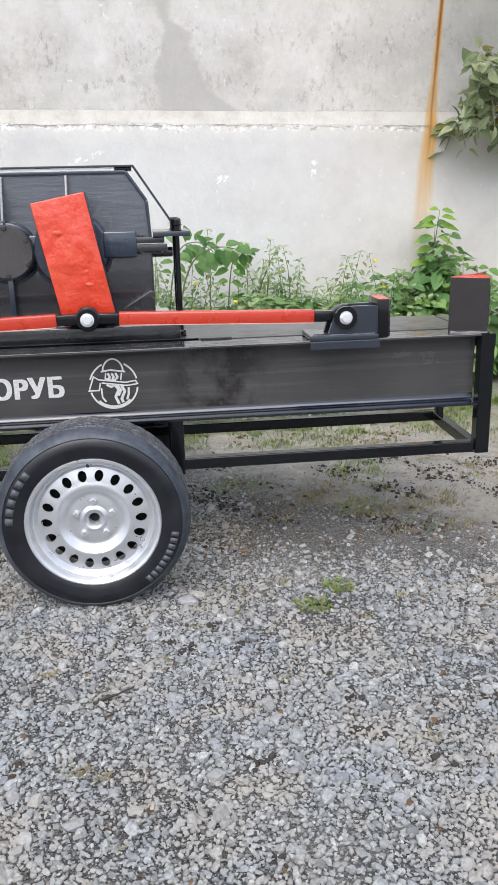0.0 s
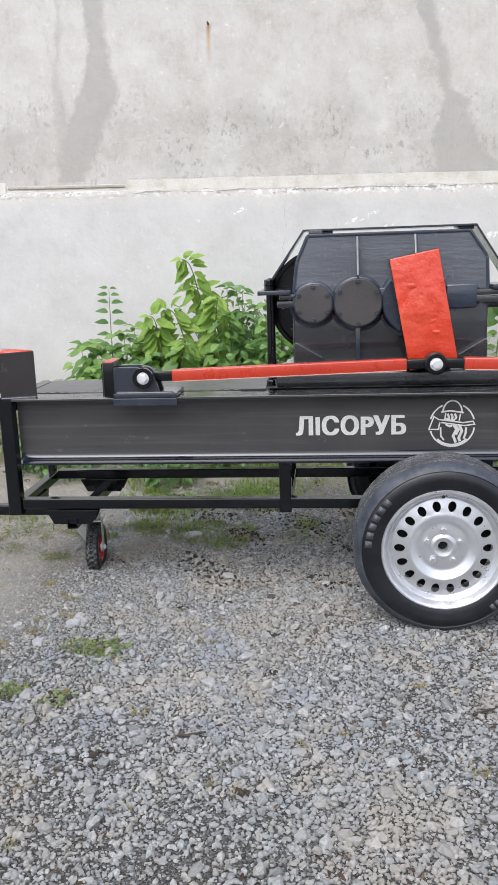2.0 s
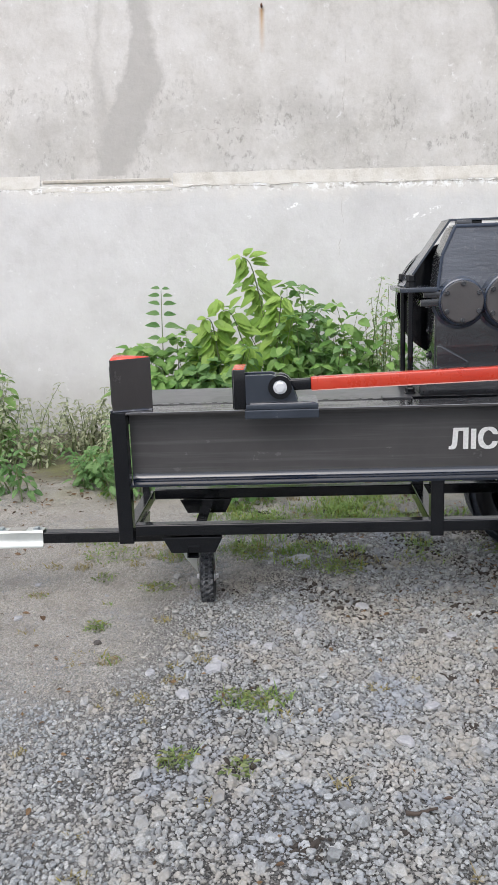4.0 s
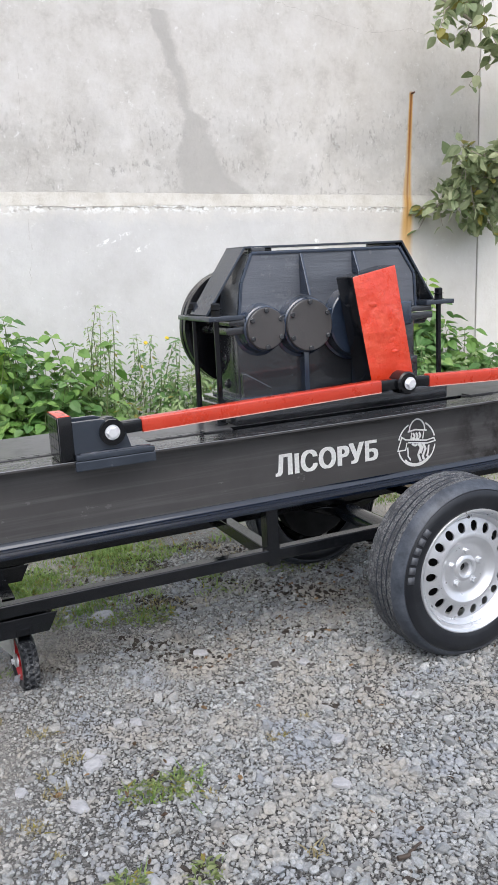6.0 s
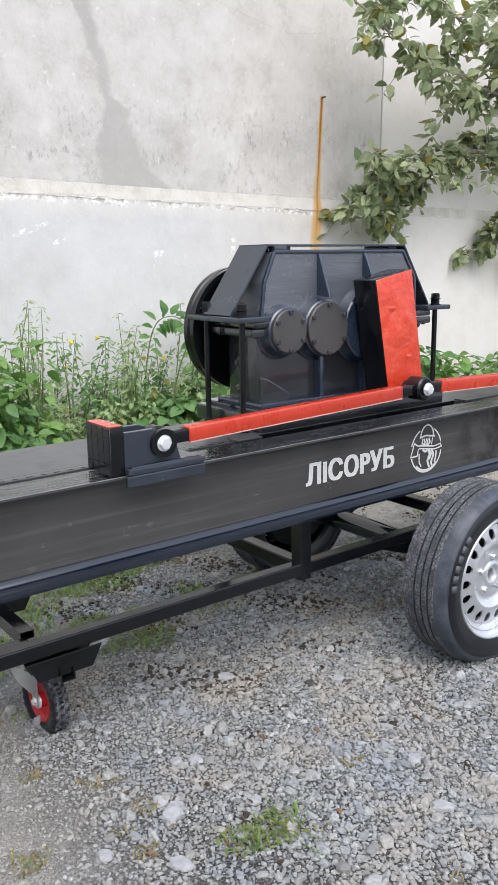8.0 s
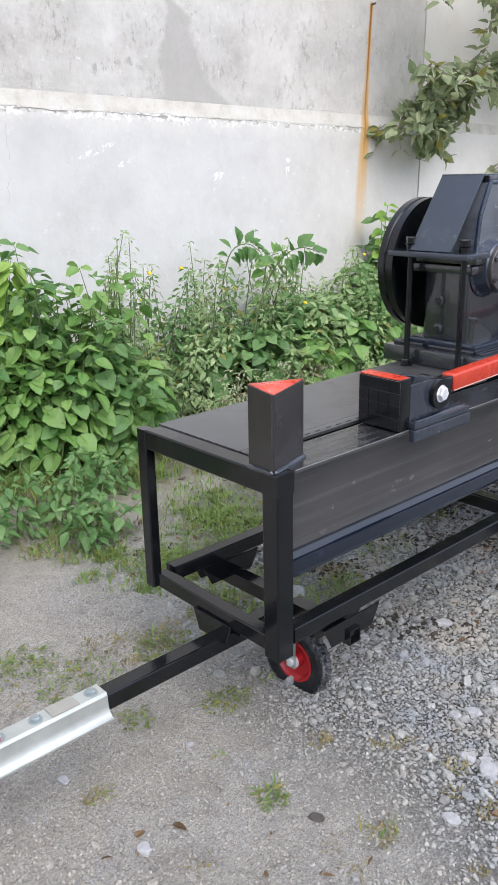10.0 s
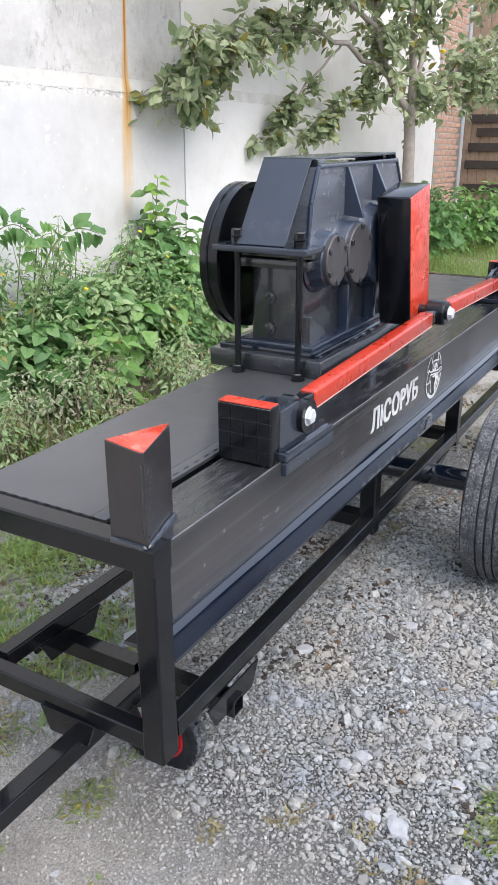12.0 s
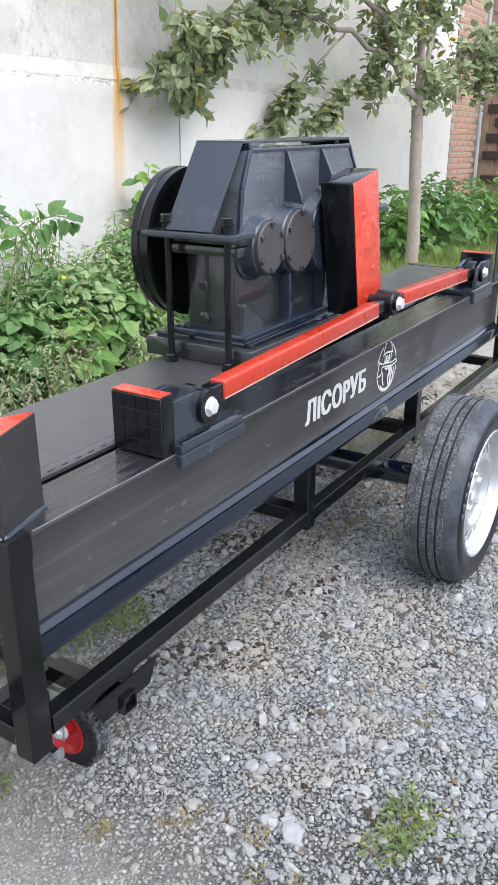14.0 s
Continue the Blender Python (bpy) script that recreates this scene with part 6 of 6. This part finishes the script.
gate = thing("wooden_gate", (10.0, 4.7, 0.42), "weathered brown plank gate with dark cross slats", "gate")
board = to_mesh(box(-0.014, 0.014, -0.068, 0.068, 0.0, 3.6, 0.003), "plank", PLANK)
for i in range(17):
    ob = new("plank", board)
    ob.parent = gate
    ob.location = (0.004 * (i % 3), 1.02 - 0.141 * i, 0.0)
for z, y0, y1 in ((1.33, 0.98, 0.10), (1.14, 0.86, 0.45), (0.93, 0.97, 0.20), (0.68, 1.0, 0.26), (0.34, 1.0, 0.32), (0.03, 0.3, -1.3), (1.9, 0.9, -1.3)):
    part("slat", box(9.95, 9.984, 4.7 + y1, 4.7 + y0, 0.42 + z, 0.42 + z + 0.12, 0.006), SLAT, gate)
solid("gate_post", rod((9.93, 5.78, 0.0), (9.93, 5.78, 3.3), 0.035, 12), plain("grey_pipe", (0.42, 0.42, 0.42), 0.6), "grey steel gate post beside the brick pier", "post")


# ---------------------------------------------------------------- grass and gravel
def grass(name, spots, label, material=None):
    """Blades: rows of place, lean, height, width."""
    count = len(spots)
    p = np.array([s[0] for s in spots], float)
    d = np.array([s[1] for s in spots], float)
    h = np.array([s[2] for s in spots], float)[:, None]
    w = np.array([s[3] for s in spots], float)[:, None]
    up = np.array([0, 0, 1.0])
    side = np.cross(d, up)
    side /= np.maximum(np.linalg.norm(side, axis=1, keepdims=True), 1e-6)
    rows = [p - side * w, p + side * w, p + up * h * 0.6 + d * h * 0.25 - side * w * 0.7, p + up * h * 0.6 + d * h * 0.25 + side * w * 0.7, p + up * h * 0.9 + d * h * 0.75]
    verts = np.stack(rows, 1).reshape(-1, 3)
    tris = np.array([(0, 1, 2), (1, 3, 2), (2, 3, 4)])
    faces = (tris[None] + 5 * np.arange(count)[:, None, None]).reshape(-1, 3)
    return tagged(new(name, soup(name, verts, faces, material or BLADE)), label, "grass", kind="stuff")


def litter():
    """Dead leaves and dry stalks on the soil beside and behind the trailer."""
    g = random.Random(5)
    spots = []
    for _ in range(4200):
        x, y = g.uniform(-3.6, 2.6), g.uniform(2.75, 5.2)
        if noise.noise(Vector((x * 1.7, y * 1.7, 12))) < (0.3 if x < -1.7 and y < 4.0 else -0.05):
            continue
        a = g.uniform(0, 6.28)
        size = g.uniform(0.012, 0.04)
        spots.append(((x, y, rise(x, y) + 0.004), (math.cos(a), math.sin(a), g.uniform(-0.1, 0.3)), (g.gauss(0, 0.3), g.gauss(0, 0.3), 1), size, size * g.uniform(0.2, 0.6)))
    for _ in range(420):
        x, y = g.uniform(-2.4, 1.6), g.uniform(0.6, 2.8)
        a = g.uniform(0, 6.28)
        size = g.uniform(0.010, 0.028)
        spots.append(((x, y, rise(x, y) + 0.008), (math.cos(a), math.sin(a), g.uniform(-0.1, 0.3)), (g.gauss(0, 0.3), g.gauss(0, 0.3), 1), size, size * g.uniform(0.2, 0.6)))
    me = leaves_mesh("leaf_litter", spots, LITTER)
    tagged(new("leaf_litter", me), "dead brown leaves and stalks scattered on the soil", "litter", kind="stuff")


LITTER = leaf_material("dead_leaves", (0.07, 0.042, 0.025), (0.32, 0.20, 0.10))
litter()


def clump(rng, x, y, r, n, height):
    out = []
    for _ in range(n):
        a, q = rng.uniform(0, 2 * math.pi), r * math.sqrt(rng.random())
        px, py = x + q * math.cos(a), y + q * math.sin(a) * 0.8
        lean = (rng.gauss(0, 1.1), rng.gauss(0, 1.1), 0)
        out.append(((px, py, rise(px, py) - 0.004), lean, height * rng.uniform(0.4, 1.0), rng.uniform(0.0015, 0.0042)))
    return out


HERB = leaf_material("low_weed_leaves", (0.13, 0.18, 0.06), (0.35, 0.39, 0.16), 0.12)
DRY_BLADE = leaf_material("dry_grass_blades", (0.24, 0.20, 0.10), (0.46, 0.40, 0.22), 0.1)
rng = random.Random(77)
blades = []
for x, y, r, n, h in (
    (-1.545, 2.205, 0.075, 260, 0.045), (-1.64, 2.225, 0.05, 90, 0.035), (-1.76, 1.92, 0.05, 110, 0.04), (-1.59, 1.885, 0.045, 60, 0.04), (-2.157, 2.705, 0.05, 150, 0.032),
    (-1.25, 3.27, 0.09, 240, 0.05), (-1.43, 3.32, 0.09, 160, 0.05), (0.32, 2.34, 0.055, 170, 0.04), (0.44, 2.465, 0.05, 130, 0.04), (-2.05, 2.46, 0.05, 70, 0.035),
    (-1.95, 3.40, 0.10, 130, 0.05), (-1.6, 3.42, 0.10, 200, 0.06), (0.2, 3.55, 0.14, 160, 0.05), (0.7, 3.2, 0.12, 130, 0.045), (0.93, 2.96, 0.10, 90, 0.04), (-0.9, 3.4, 0.12, 160, 0.05), (-0.5, 3.5, 0.16, 200, 0.05),
    (-2.23, 3.16, 0.05, 60, 0.03), (-2.46, 2.985, 0.05, 40, 0.03), (-2.23, 3.42, 0.13, 260, 0.035), (-2.16, 2.90, 0.02, 30, 0.025), (1.3, 2.7, 0.06, 60, 0.04), (1.0, 2.2, 0.04, 40, 0.03), (-2.35, 3.6, 0.12, 140, 0.06), (-1.709, 3.464, 0.08, 150, 0.05), (-1.629, 3.353, 0.06, 110, 0.045), (-1.384, 3.883, 0.11, 190, 0.06), (-1.197, 3.847, 0.12, 200, 0.06), (-1.372, 3.517, 0.07, 120, 0.05), (-1.383, 3.354, 0.05, 70, 0.04), (-1.857, 3.067, 0.05, 50, 0.03), (-1.994, 3.058, 0.05, 50, 0.03),
):
    blades += clump(rng, x, y, r * 1.15, int(n * 0.24), h * 0.95)
grass("grass_tuft", blades, "small tufts of green grass growing through the gravel")
herbs = []
for x, y, r, n in (
    (-1.545, 2.205, 0.06, 170), (-1.64, 2.225, 0.045, 80), (-1.76, 1.92, 0.045, 90), (-1.59, 1.885, 0.04, 50), (-1.25, 3.27, 0.09, 240), (-1.43, 3.32, 0.07, 110), (0.32, 2.34, 0.05, 120), (0.44, 2.465, 0.045, 90),
    (-1.6, 3.42, 0.09, 150), (-1.95, 3.40, 0.08, 120), (-1.384, 3.883, 0.1, 160), (-1.197, 3.847, 0.1, 160), (-1.709, 3.464, 0.07, 110), (-1.372, 3.517, 0.06, 80), (-2.157, 2.705, 0.035, 40), (-1.994, 3.05, 0.055, 110), (-2.23, 3.42, 0.12, 130), (-2.23, 3.16, 0.045, 40), (-0.9, 3.4, 0.08, 70), (0.2, 3.55, 0.1, 90), (-2.35, 3.6, 0.1, 130), (-0.5, 3.5, 0.1, 90), (0.7, 3.2, 0.09, 70),
):
    for _ in range(int(n * 1.0)):
        a, q = rng.uniform(0, 2 * math.pi), 1.2 * r * rng.random() ** 0.7
        px, py = x + q * math.cos(a), y + 0.85 * q * math.sin(a)
        turn = a + rng.gauss(0, 0.9)
        size = rng.uniform(0.009, 0.024)
        herbs.append(((px, py, rise(px, py) + rng.uniform(0.0, 0.028) * (1 - q / r * 0.5)), (math.cos(turn), math.sin(turn), rng.uniform(-0.1, 0.6)), (rng.gauss(0, 0.4), rng.gauss(-0.1, 0.4), 1), size, size * rng.uniform(0.28, 0.5)))
tagged(new("low_weeds", leaves_mesh("low_weeds", herbs, HERB)), "low green leafy weeds growing through the gravel", "weeds", kind="stuff")
blades = []
for x, y in ((-1.925, 2.757), (-2.068, 3.40), (-1.949, 3.388), (-2.46, 2.985), (-2.12, 3.30), (-2.056, 2.446), (-1.754, 2.464), (-1.827, 2.329), (-1.906, 2.214), (-1.80, 2.626), (-1.2, 2.3), (-0.4, 1.6)):
    blades += clump(rng, x, y, 0.035, 60, 0.020)
for i in range(420):
    x, y = rng.uniform(-2.6, 2.2), rng.uniform(2.9, 4.3)
    if noise.noise(Vector((x * 1.6, y * 2.2, 21))) > 0.25 - 0.35 * min(1.0, max(0.0, x + 0.3)):
        blades += clump(rng, x, y, rng.uniform(0.04, 0.11), 36, rng.uniform(0.014, 0.034))
for i in range(70):
    blades += clump(rng, rng.uniform(-2.8, 1.4), rng.uniform(0.9, 2.7), rng.uniform(0.01, 0.035), 18, rng.uniform(0.012, 0.026))
grass("dry_grass", blades, "sparse yellow dry grass between the stones", DRY_BLADE)
blades = []
for i in range(420):
    x = rng.uniform(-3.8, 3.6)
    y = 4.0 + 1.15 * rng.random() ** 0.8
    if noise.noise(Vector((x * 1.1, y * 1.1, 3))) > (0.3 if x < -1.7 else -0.06 if x < 0 else 0.1) - 0.3 * max(0, y - 4.0):
        blades += clump(rng, x, y, rng.uniform(0.08, 0.2), 80, rng.uniform(0.015, 0.03) + 0.06 * max(0.0, min(1.0, y - 3.9)))
for i in range(170):
    blades += clump(rng, rng.uniform(3.2, 9.8), rng.uniform(3.6, 5.4), 0.25, 70, rng.uniform(0.14, 0.36))
for i in range(360):
    x, y = rng.uniform(-2.8, 1.8), rng.uniform(3.45, 4.4)
    if noise.noise(Vector((x * 1.9, y * 1.9, 7))) > (0.36 if x < -1.7 else 0.2 if x < 0 else 0.32):
        blades += clump(rng, x, y, rng.uniform(0.04, 0.09), 40, rng.uniform(0.02, 0.04))
for i in range(110):
    x, y = rng.gauss(-1.45, 0.32), rng.gauss(3.95, 0.28)
    if y > 3.3 and noise.noise(Vector((x * 2.6, y * 2.6, 17))) > -0.08:
        blades += clump(rng, x, y, rng.uniform(0.04, 0.10), 60, rng.uniform(0.03, 0.06))
grass("grass_strip", blades, "strip of rough grass along the foot of the wall")


def stone_material():
    n = Nodes("crushed_stone")
    rnd = n.put("NewGeometry").outputs["Random Per Island"]
    colour = n.ramp(rnd, (0.0, (0.15, 0.155, 0.156)), (0.12, (0.233, 0.245, 0.247)), (0.4, (0.298, 0.314, 0.318)), (0.52, (0.335, 0.33, 0.302)), (0.8, (0.352, 0.367, 0.365)), (0.96, (0.402, 0.413, 0.405)), (1.0, (0.487, 0.497, 0.483)))
    grain = n.noise(130, 6, 0.75)
    colour = n.mix(n.ramp(grain, (0.42, 0.55), (0.56, 0.0)), colour, (0.15, 0.148, 0.142))
    dust = n.ramp(n.noise(2.6, 7, 0.7), (0.47, 0.03), (0.60, 0.68))
    place = n.put("SeparateXYZ")
    n.link(n.put("NewGeometry").outputs["Position"], place.inputs[0])
    trod = n.math("MULTIPLY", n.math("SUBTRACT", n.math("SUBTRACT", -1.7, place.outputs[0]), n.math("MULTIPLY", n.math("SUBTRACT", n.noise(1.7, 6, 0.65), 0.5), 1.0)), 2.5, True)
    trod = n.math("MULTIPLY", trod, n.math("MULTIPLY", n.math("SUBTRACT", place.outputs[1], 2.1), 2.0, True))
    dust = n.math("MAXIMUM", dust, n.math("MULTIPLY", trod, 0.72))
    colour = n.mix(dust, colour, (0.335, 0.305, 0.255))
    damp = n.ramp(n.noise(3.7, 6, 0.7), (0.52, 0.0), (0.64, 0.6))
    colour = n.mix(damp, colour, (0.25, 0.272, 0.305))
    return n.finish(colour, 0.85, 0.0, n.bump(grain, 0.5, 0.003))


STONE = stone_material()


def spread_stones(g, pitch, x0, x1, y0, y1, even=False):
    """Places for stones on a shaken grid: thinner on the soil by the wall, on the bare path and under the nose."""
    gx, gy = np.meshgrid(np.arange(x0, x1, pitch), np.arange(y0, y1, pitch * 0.9))
    gx = gx + (np.arange(gx.shape[0]) % 2)[:, None] * pitch * 0.5
    x = gx.ravel() + g.uniform(-0.36, 0.36, gx.size) * pitch
    y = gy.ravel() + g.uniform(-0.36, 0.36, gx.size) * pitch
    wave = np.sin(x * 2.3 + 1) * np.sin(y * 1.9) + 0.6 * np.sin(x * 5.1 + y * 3.7) + 0.5 * np.sin(x * 9.7 - y * 7.9)
    chance = np.clip(0.84 + 0.22 * wave, 0.40, 1)
    rim = np.minimum(np.minimum(x - x0, x1 - x), y - y0)
    chance *= np.clip((rim + 0.05 * wave) / 0.38, 0, 1)
    bare = np.clip((y - 2.42 + 0.10 * wave) / 0.35, 0, 1) * np.clip((x + 0.1) / 0.4, 0, 1)
    chance *= 1 - 0.92 * bare
    chance *= 1 - 0.25 * np.clip((y - 2.9) / 0.4, 0, 1) - 0.55 * np.clip((y - 3.6 + 0.15 * wave) / 0.4, 0, 1)
    chance *= 1 - 0.45 * np.clip((-1.85 - x + 0.1 * wave) / 0.35, 0, 1) * np.clip((y - 1.9) / 0.4, 0, 1)
    keep = g.random(len(x)) < (np.maximum(chance, 0.75) * (1 - 0.8 * bare) * np.clip((rim + 0.05 * wave) / 0.38, 0, 1) if even else chance)
    return x[keep], y[keep]


def stones(g, x, y, size, shape, tri, jitter, sink):
    """Turned, squashed and chipped copies of a shape at places, as arrays of vertices and triangles."""
    count, points = len(x), len(shape)
    base = shape[None] * (1 + g.uniform(-jitter, jitter, (count, points, 3)))
    base[..., 2] = np.minimum(base[..., 2], g.uniform(0.3, 0.7, (count, 1)))
    scale = np.stack([size * g.uniform(1.0, 1.32, count), size * g.uniform(0.8, 1.1, count), size * g.uniform(0.6, 1.0, count)], 1)
    q = g.normal(size=(count, 4)) * np.array([1.0, 0.22, 0.22, 1.0])
    q /= np.linalg.norm(q, axis=1, keepdims=True)
    w, i, j, k = q.T
    turn = np.stack([1 - 2 * (j * j + k * k), 2 * (i * j - k * w), 2 * (i * k + j * w), 2 * (i * j + k * w), 1 - 2 * (i * i + k * k), 2 * (j * k - i * w), 2 * (i * k - j * w), 2 * (j * k + i * w), 1 - 2 * (i * i + j * j)], 1).reshape(-1, 3, 3)
    v = np.einsum("nab,nvb->nva", turn, base * scale[:, None])
    z = np.array([rise(a, b) for a, b in zip(x, y)]) + size * g.uniform(*sink, count)
    verts = (v + np.stack([x, y, z], 1)[:, None]).reshape(-1, 3)
    return verts, (tri[None] + points * np.arange(count)[:, None, None]).reshape(-1, 3)


T = (1 + 5 ** 0.5) / 2
ICO = np.array([(-1, T, 0), (1, T, 0), (-1, -T, 0), (1, -T, 0), (0, -1, T), (0, 1, T), (0, -1, -T), (0, 1, -T), (T, 0, -1), (T, 0, 1), (-T, 0, -1), (-T, 0, 1)], float) / 1.902
ICO_TRI = np.array([(0, 11, 5), (0, 5, 1), (0, 1, 7), (0, 7, 10), (0, 10, 11), (1, 5, 9), (5, 11, 4), (11, 10, 2), (10, 7, 6), (7, 1, 8), (3, 9, 4), (3, 4, 2), (3, 2, 6), (3, 6, 8), (3, 8, 9), (4, 9, 5), (2, 4, 11), (6, 2, 10), (8, 6, 7), (9, 8, 1)])


OCTA = np.array([(1, 0, 0), (-1, 0, 0), (0, 1, 0), (0, -1, 0), (0, 0, 1), (0, 0, -1)], float)
OCTA_TRI = np.array([(0, 2, 4), (2, 1, 4), (1, 3, 4), (3, 0, 4), (2, 0, 5), (1, 2, 5), (3, 1, 5), (0, 3, 5)])


def gravel():
    """Crushed stone pressed into the yard, in one mesh."""
    g = np.random.default_rng(12)
    x, y = spread_stones(g, 0.0134, -3.3, 2.2, 0.62, 3.9)
    size = (0.0043 + 0.0054 * g.random(len(x)) ** 1.4) * (1 - 0.22 * np.clip((-0.9 - x) / 0.8, 0, 1) * np.clip((y - 1.9) / 0.5, 0, 1))
    coarse = np.clip(1 - np.hypot((x + 1.45) / 0.75, (y - 2.05) / 0.5), 0, 1)
    size *= 1 - 0.35 * np.clip((-1.8 - x) / 0.25, 0, 1) * np.clip((y - 2.2) / 0.4, 0, 1)
    size = np.where(g.random(len(x)) < 0.045 * np.clip((x + 2.1) / 0.3, 0.1, 1) + 0.05 * coarse, size + 0.004 + 0.009 * g.random(len(x)) ** 1.5, size)
    verts, faces = stones(g, x, y, size, ICO, ICO_TRI, 0.24, (-0.1, 0.5))
    x, y = spread_stones(g, 0.0104, -3.3, 2.2, 0.62, 4.2, True)
    small = stones(g, x, y, 0.0016 + 0.0034 * g.random(len(x)) ** 1.6, OCTA, OCTA_TRI, 0.3, (0.2, 0.9))
    me = soup("gravel", np.concatenate([verts, small[0]]), np.concatenate([faces, small[1] + len(verts)]), STONE)
    return tagged(new("gravel", me), "loose grey crushed stone scattered over the yard", "gravel", kind="stuff")


gravel()


def crumbs():
    """Dark crumbs of soil strewn along the strip behind the wheels, in clusters."""
    g = np.random.default_rng(31)
    x, y = g.uniform(-1.75, 2.0, 24000), g.uniform(2.7, 4.0, 24000)
    cluster = np.sin(x * 6.1 + 2 * np.sin(y * 4.3)) * np.sin(y * 7.7 + 1.5 * np.sin(x * 3.1)) + 0.7 * np.sin(x * 15.1 + y * 11.3)
    keep = g.random(len(x)) < np.clip(cluster - 0.25, 0, 1) * np.clip((y - 2.65) / 0.4, 0, 1) * (1 - 0.6 * np.clip((x + 0.1) / 0.3, 0, 1))
    # stray clumps further out on the gravel
    cx, cy = g.uniform(-1.7, 1.6, 38), g.uniform(1.1, 2.7, 38)
    near = np.repeat(np.arange(38), 16)
    x = np.concatenate([x[keep], cx[near] + g.normal(0, 0.018, len(near))])
    y = np.concatenate([y[keep], cy[near] + g.normal(0, 0.014, len(near))])
    size = 0.0035 + 0.009 * g.random(len(x)) ** 3
    verts, faces = stones(g, x, y, size, ICO, ICO_TRI, 0.35, (0.1, 0.5))
    tagged(new("soil_crumbs", soup("soil_crumbs", verts, faces, CRUMB)), "dark crumbs of damp soil strewn on the trodden dirt", "soil", kind="stuff")


CRUMB = plain("dark_soil_crumb", (0.042, 0.034, 0.027), 0.95, 0, 60, 0.8, 0.5)
crumbs()


def lone_stone(x, y, size, colour, label, seed):
    """A single larger stone or clod lying on the gravel."""
    g = np.random.default_rng(seed)
    bm = bmesh.new()
    bmesh.ops.create_icosphere(bm, subdivisions=2, radius=1)
    for v in bm.verts:
        k = 1 + 0.4 * noise.noise(v.co * 1.6 + Vector((seed, 0, 0)))
        v.co = Vector((v.co.x * size * k, v.co.y * size * 0.75 * k, min(v.co.z * k, 0.55 + 0.25 * v.co.x) * size * 0.5))
    bmesh.ops.bevel(bm, geom=list(bm.edges), offset=size * 0.03, segments=1, affect="EDGES")
    bmesh.ops.rotate(bm, cent=(0, 0, 0), matrix=Matrix.Rotation(float(g.uniform(0, 6)), 3, "Z"), verts=bm.verts)
    bmesh.ops.translate(bm, vec=(x, y, rise(x, y) + size * 0.08), verts=bm.verts)
    return solid("stone", bm, colour, label, "stone", smooth=False, group="larger stones in the yard")


PALE = plain("pale_limestone", (0.34, 0.34, 0.345), 0.9, 0, 70, 0.8, 0.4)
CLOD = plain("dark_damp_clod", (0.07, 0.062, 0.055), 0.95, 0, 70, 0.8, 0.4)
for i, (x, y, size) in enumerate(((-1.42, 3.35, 0.055), (-0.09, 2.43, 0.034), (-1.535, 2.56, 0.024), (-1.68, 2.43, 0.022), (-1.05, 2.20, 0.026), (-0.95, 2.02, 0.022), (-1.15, 2.02, 0.03), (-0.72, 2.30, 0.024), (-1.708, 2.405, 0.034), (-1.705, 2.468, 0.024), (-1.785, 2.246, 0.030), (-1.906, 2.376, 0.024), (-1.584, 2.586, 0.020), (-1.512, 2.326, 0.022), (-0.914, 2.654, 0.03), (-1.193, 2.891, 0.03), (-2.18, 2.983, 0.011), (-2.486, 3.089, 0.018), (-2.468, 2.782, 0.022))):
    lone_stone(x, y, size, PALE, "pale grey stone lying in the gravel", 3 + i)
for i, (x, y, size) in enumerate(((-1.0, 2.69, 0.022), (-0.82, 2.39, 0.018), (0.94, 2.99, 0.022), (-1.10, 2.12, 0.018), (-0.88, 2.14, 0.014), (-2.126, 2.59, 0.018), (-0.90, 2.62, 0.02))):
    lone_stone(x, y, size, CLOD, "dark damp clod of earth on the gravel", 23 + i)


def twig(x0, y0, x1, y1, r, material):
    bm = bmesh.new()
    g = random.Random(int(abs(x0) * 1000))
    pts = []
    for i in range(7):
        x, y = x0 + (x1 - x0) * i / 6, y0 + (y1 - y0) * i / 6
        pts.append(Vector((x + g.gauss(0, 0.003), y + g.gauss(0, 0.003), rise(x, y) + 0.010 + g.uniform(0, 0.003))))
    add_limb(bm, pts, [r * (1 - 0.08 * i) for i in range(7)], 6)
    return solid("twig", bm, material, "thin dark twig lying on the gravel", "twig")


TWIG = plain("dark_twig", (0.06, 0.045, 0.035), 0.9, 0, 40, 0.4, 0.3)
twig(-0.37, 1.855, -0.265, 1.925, 0.005, TWIG)
twig(-1.19, 1.71, -1.12, 1.725, 0.006, TWIG)
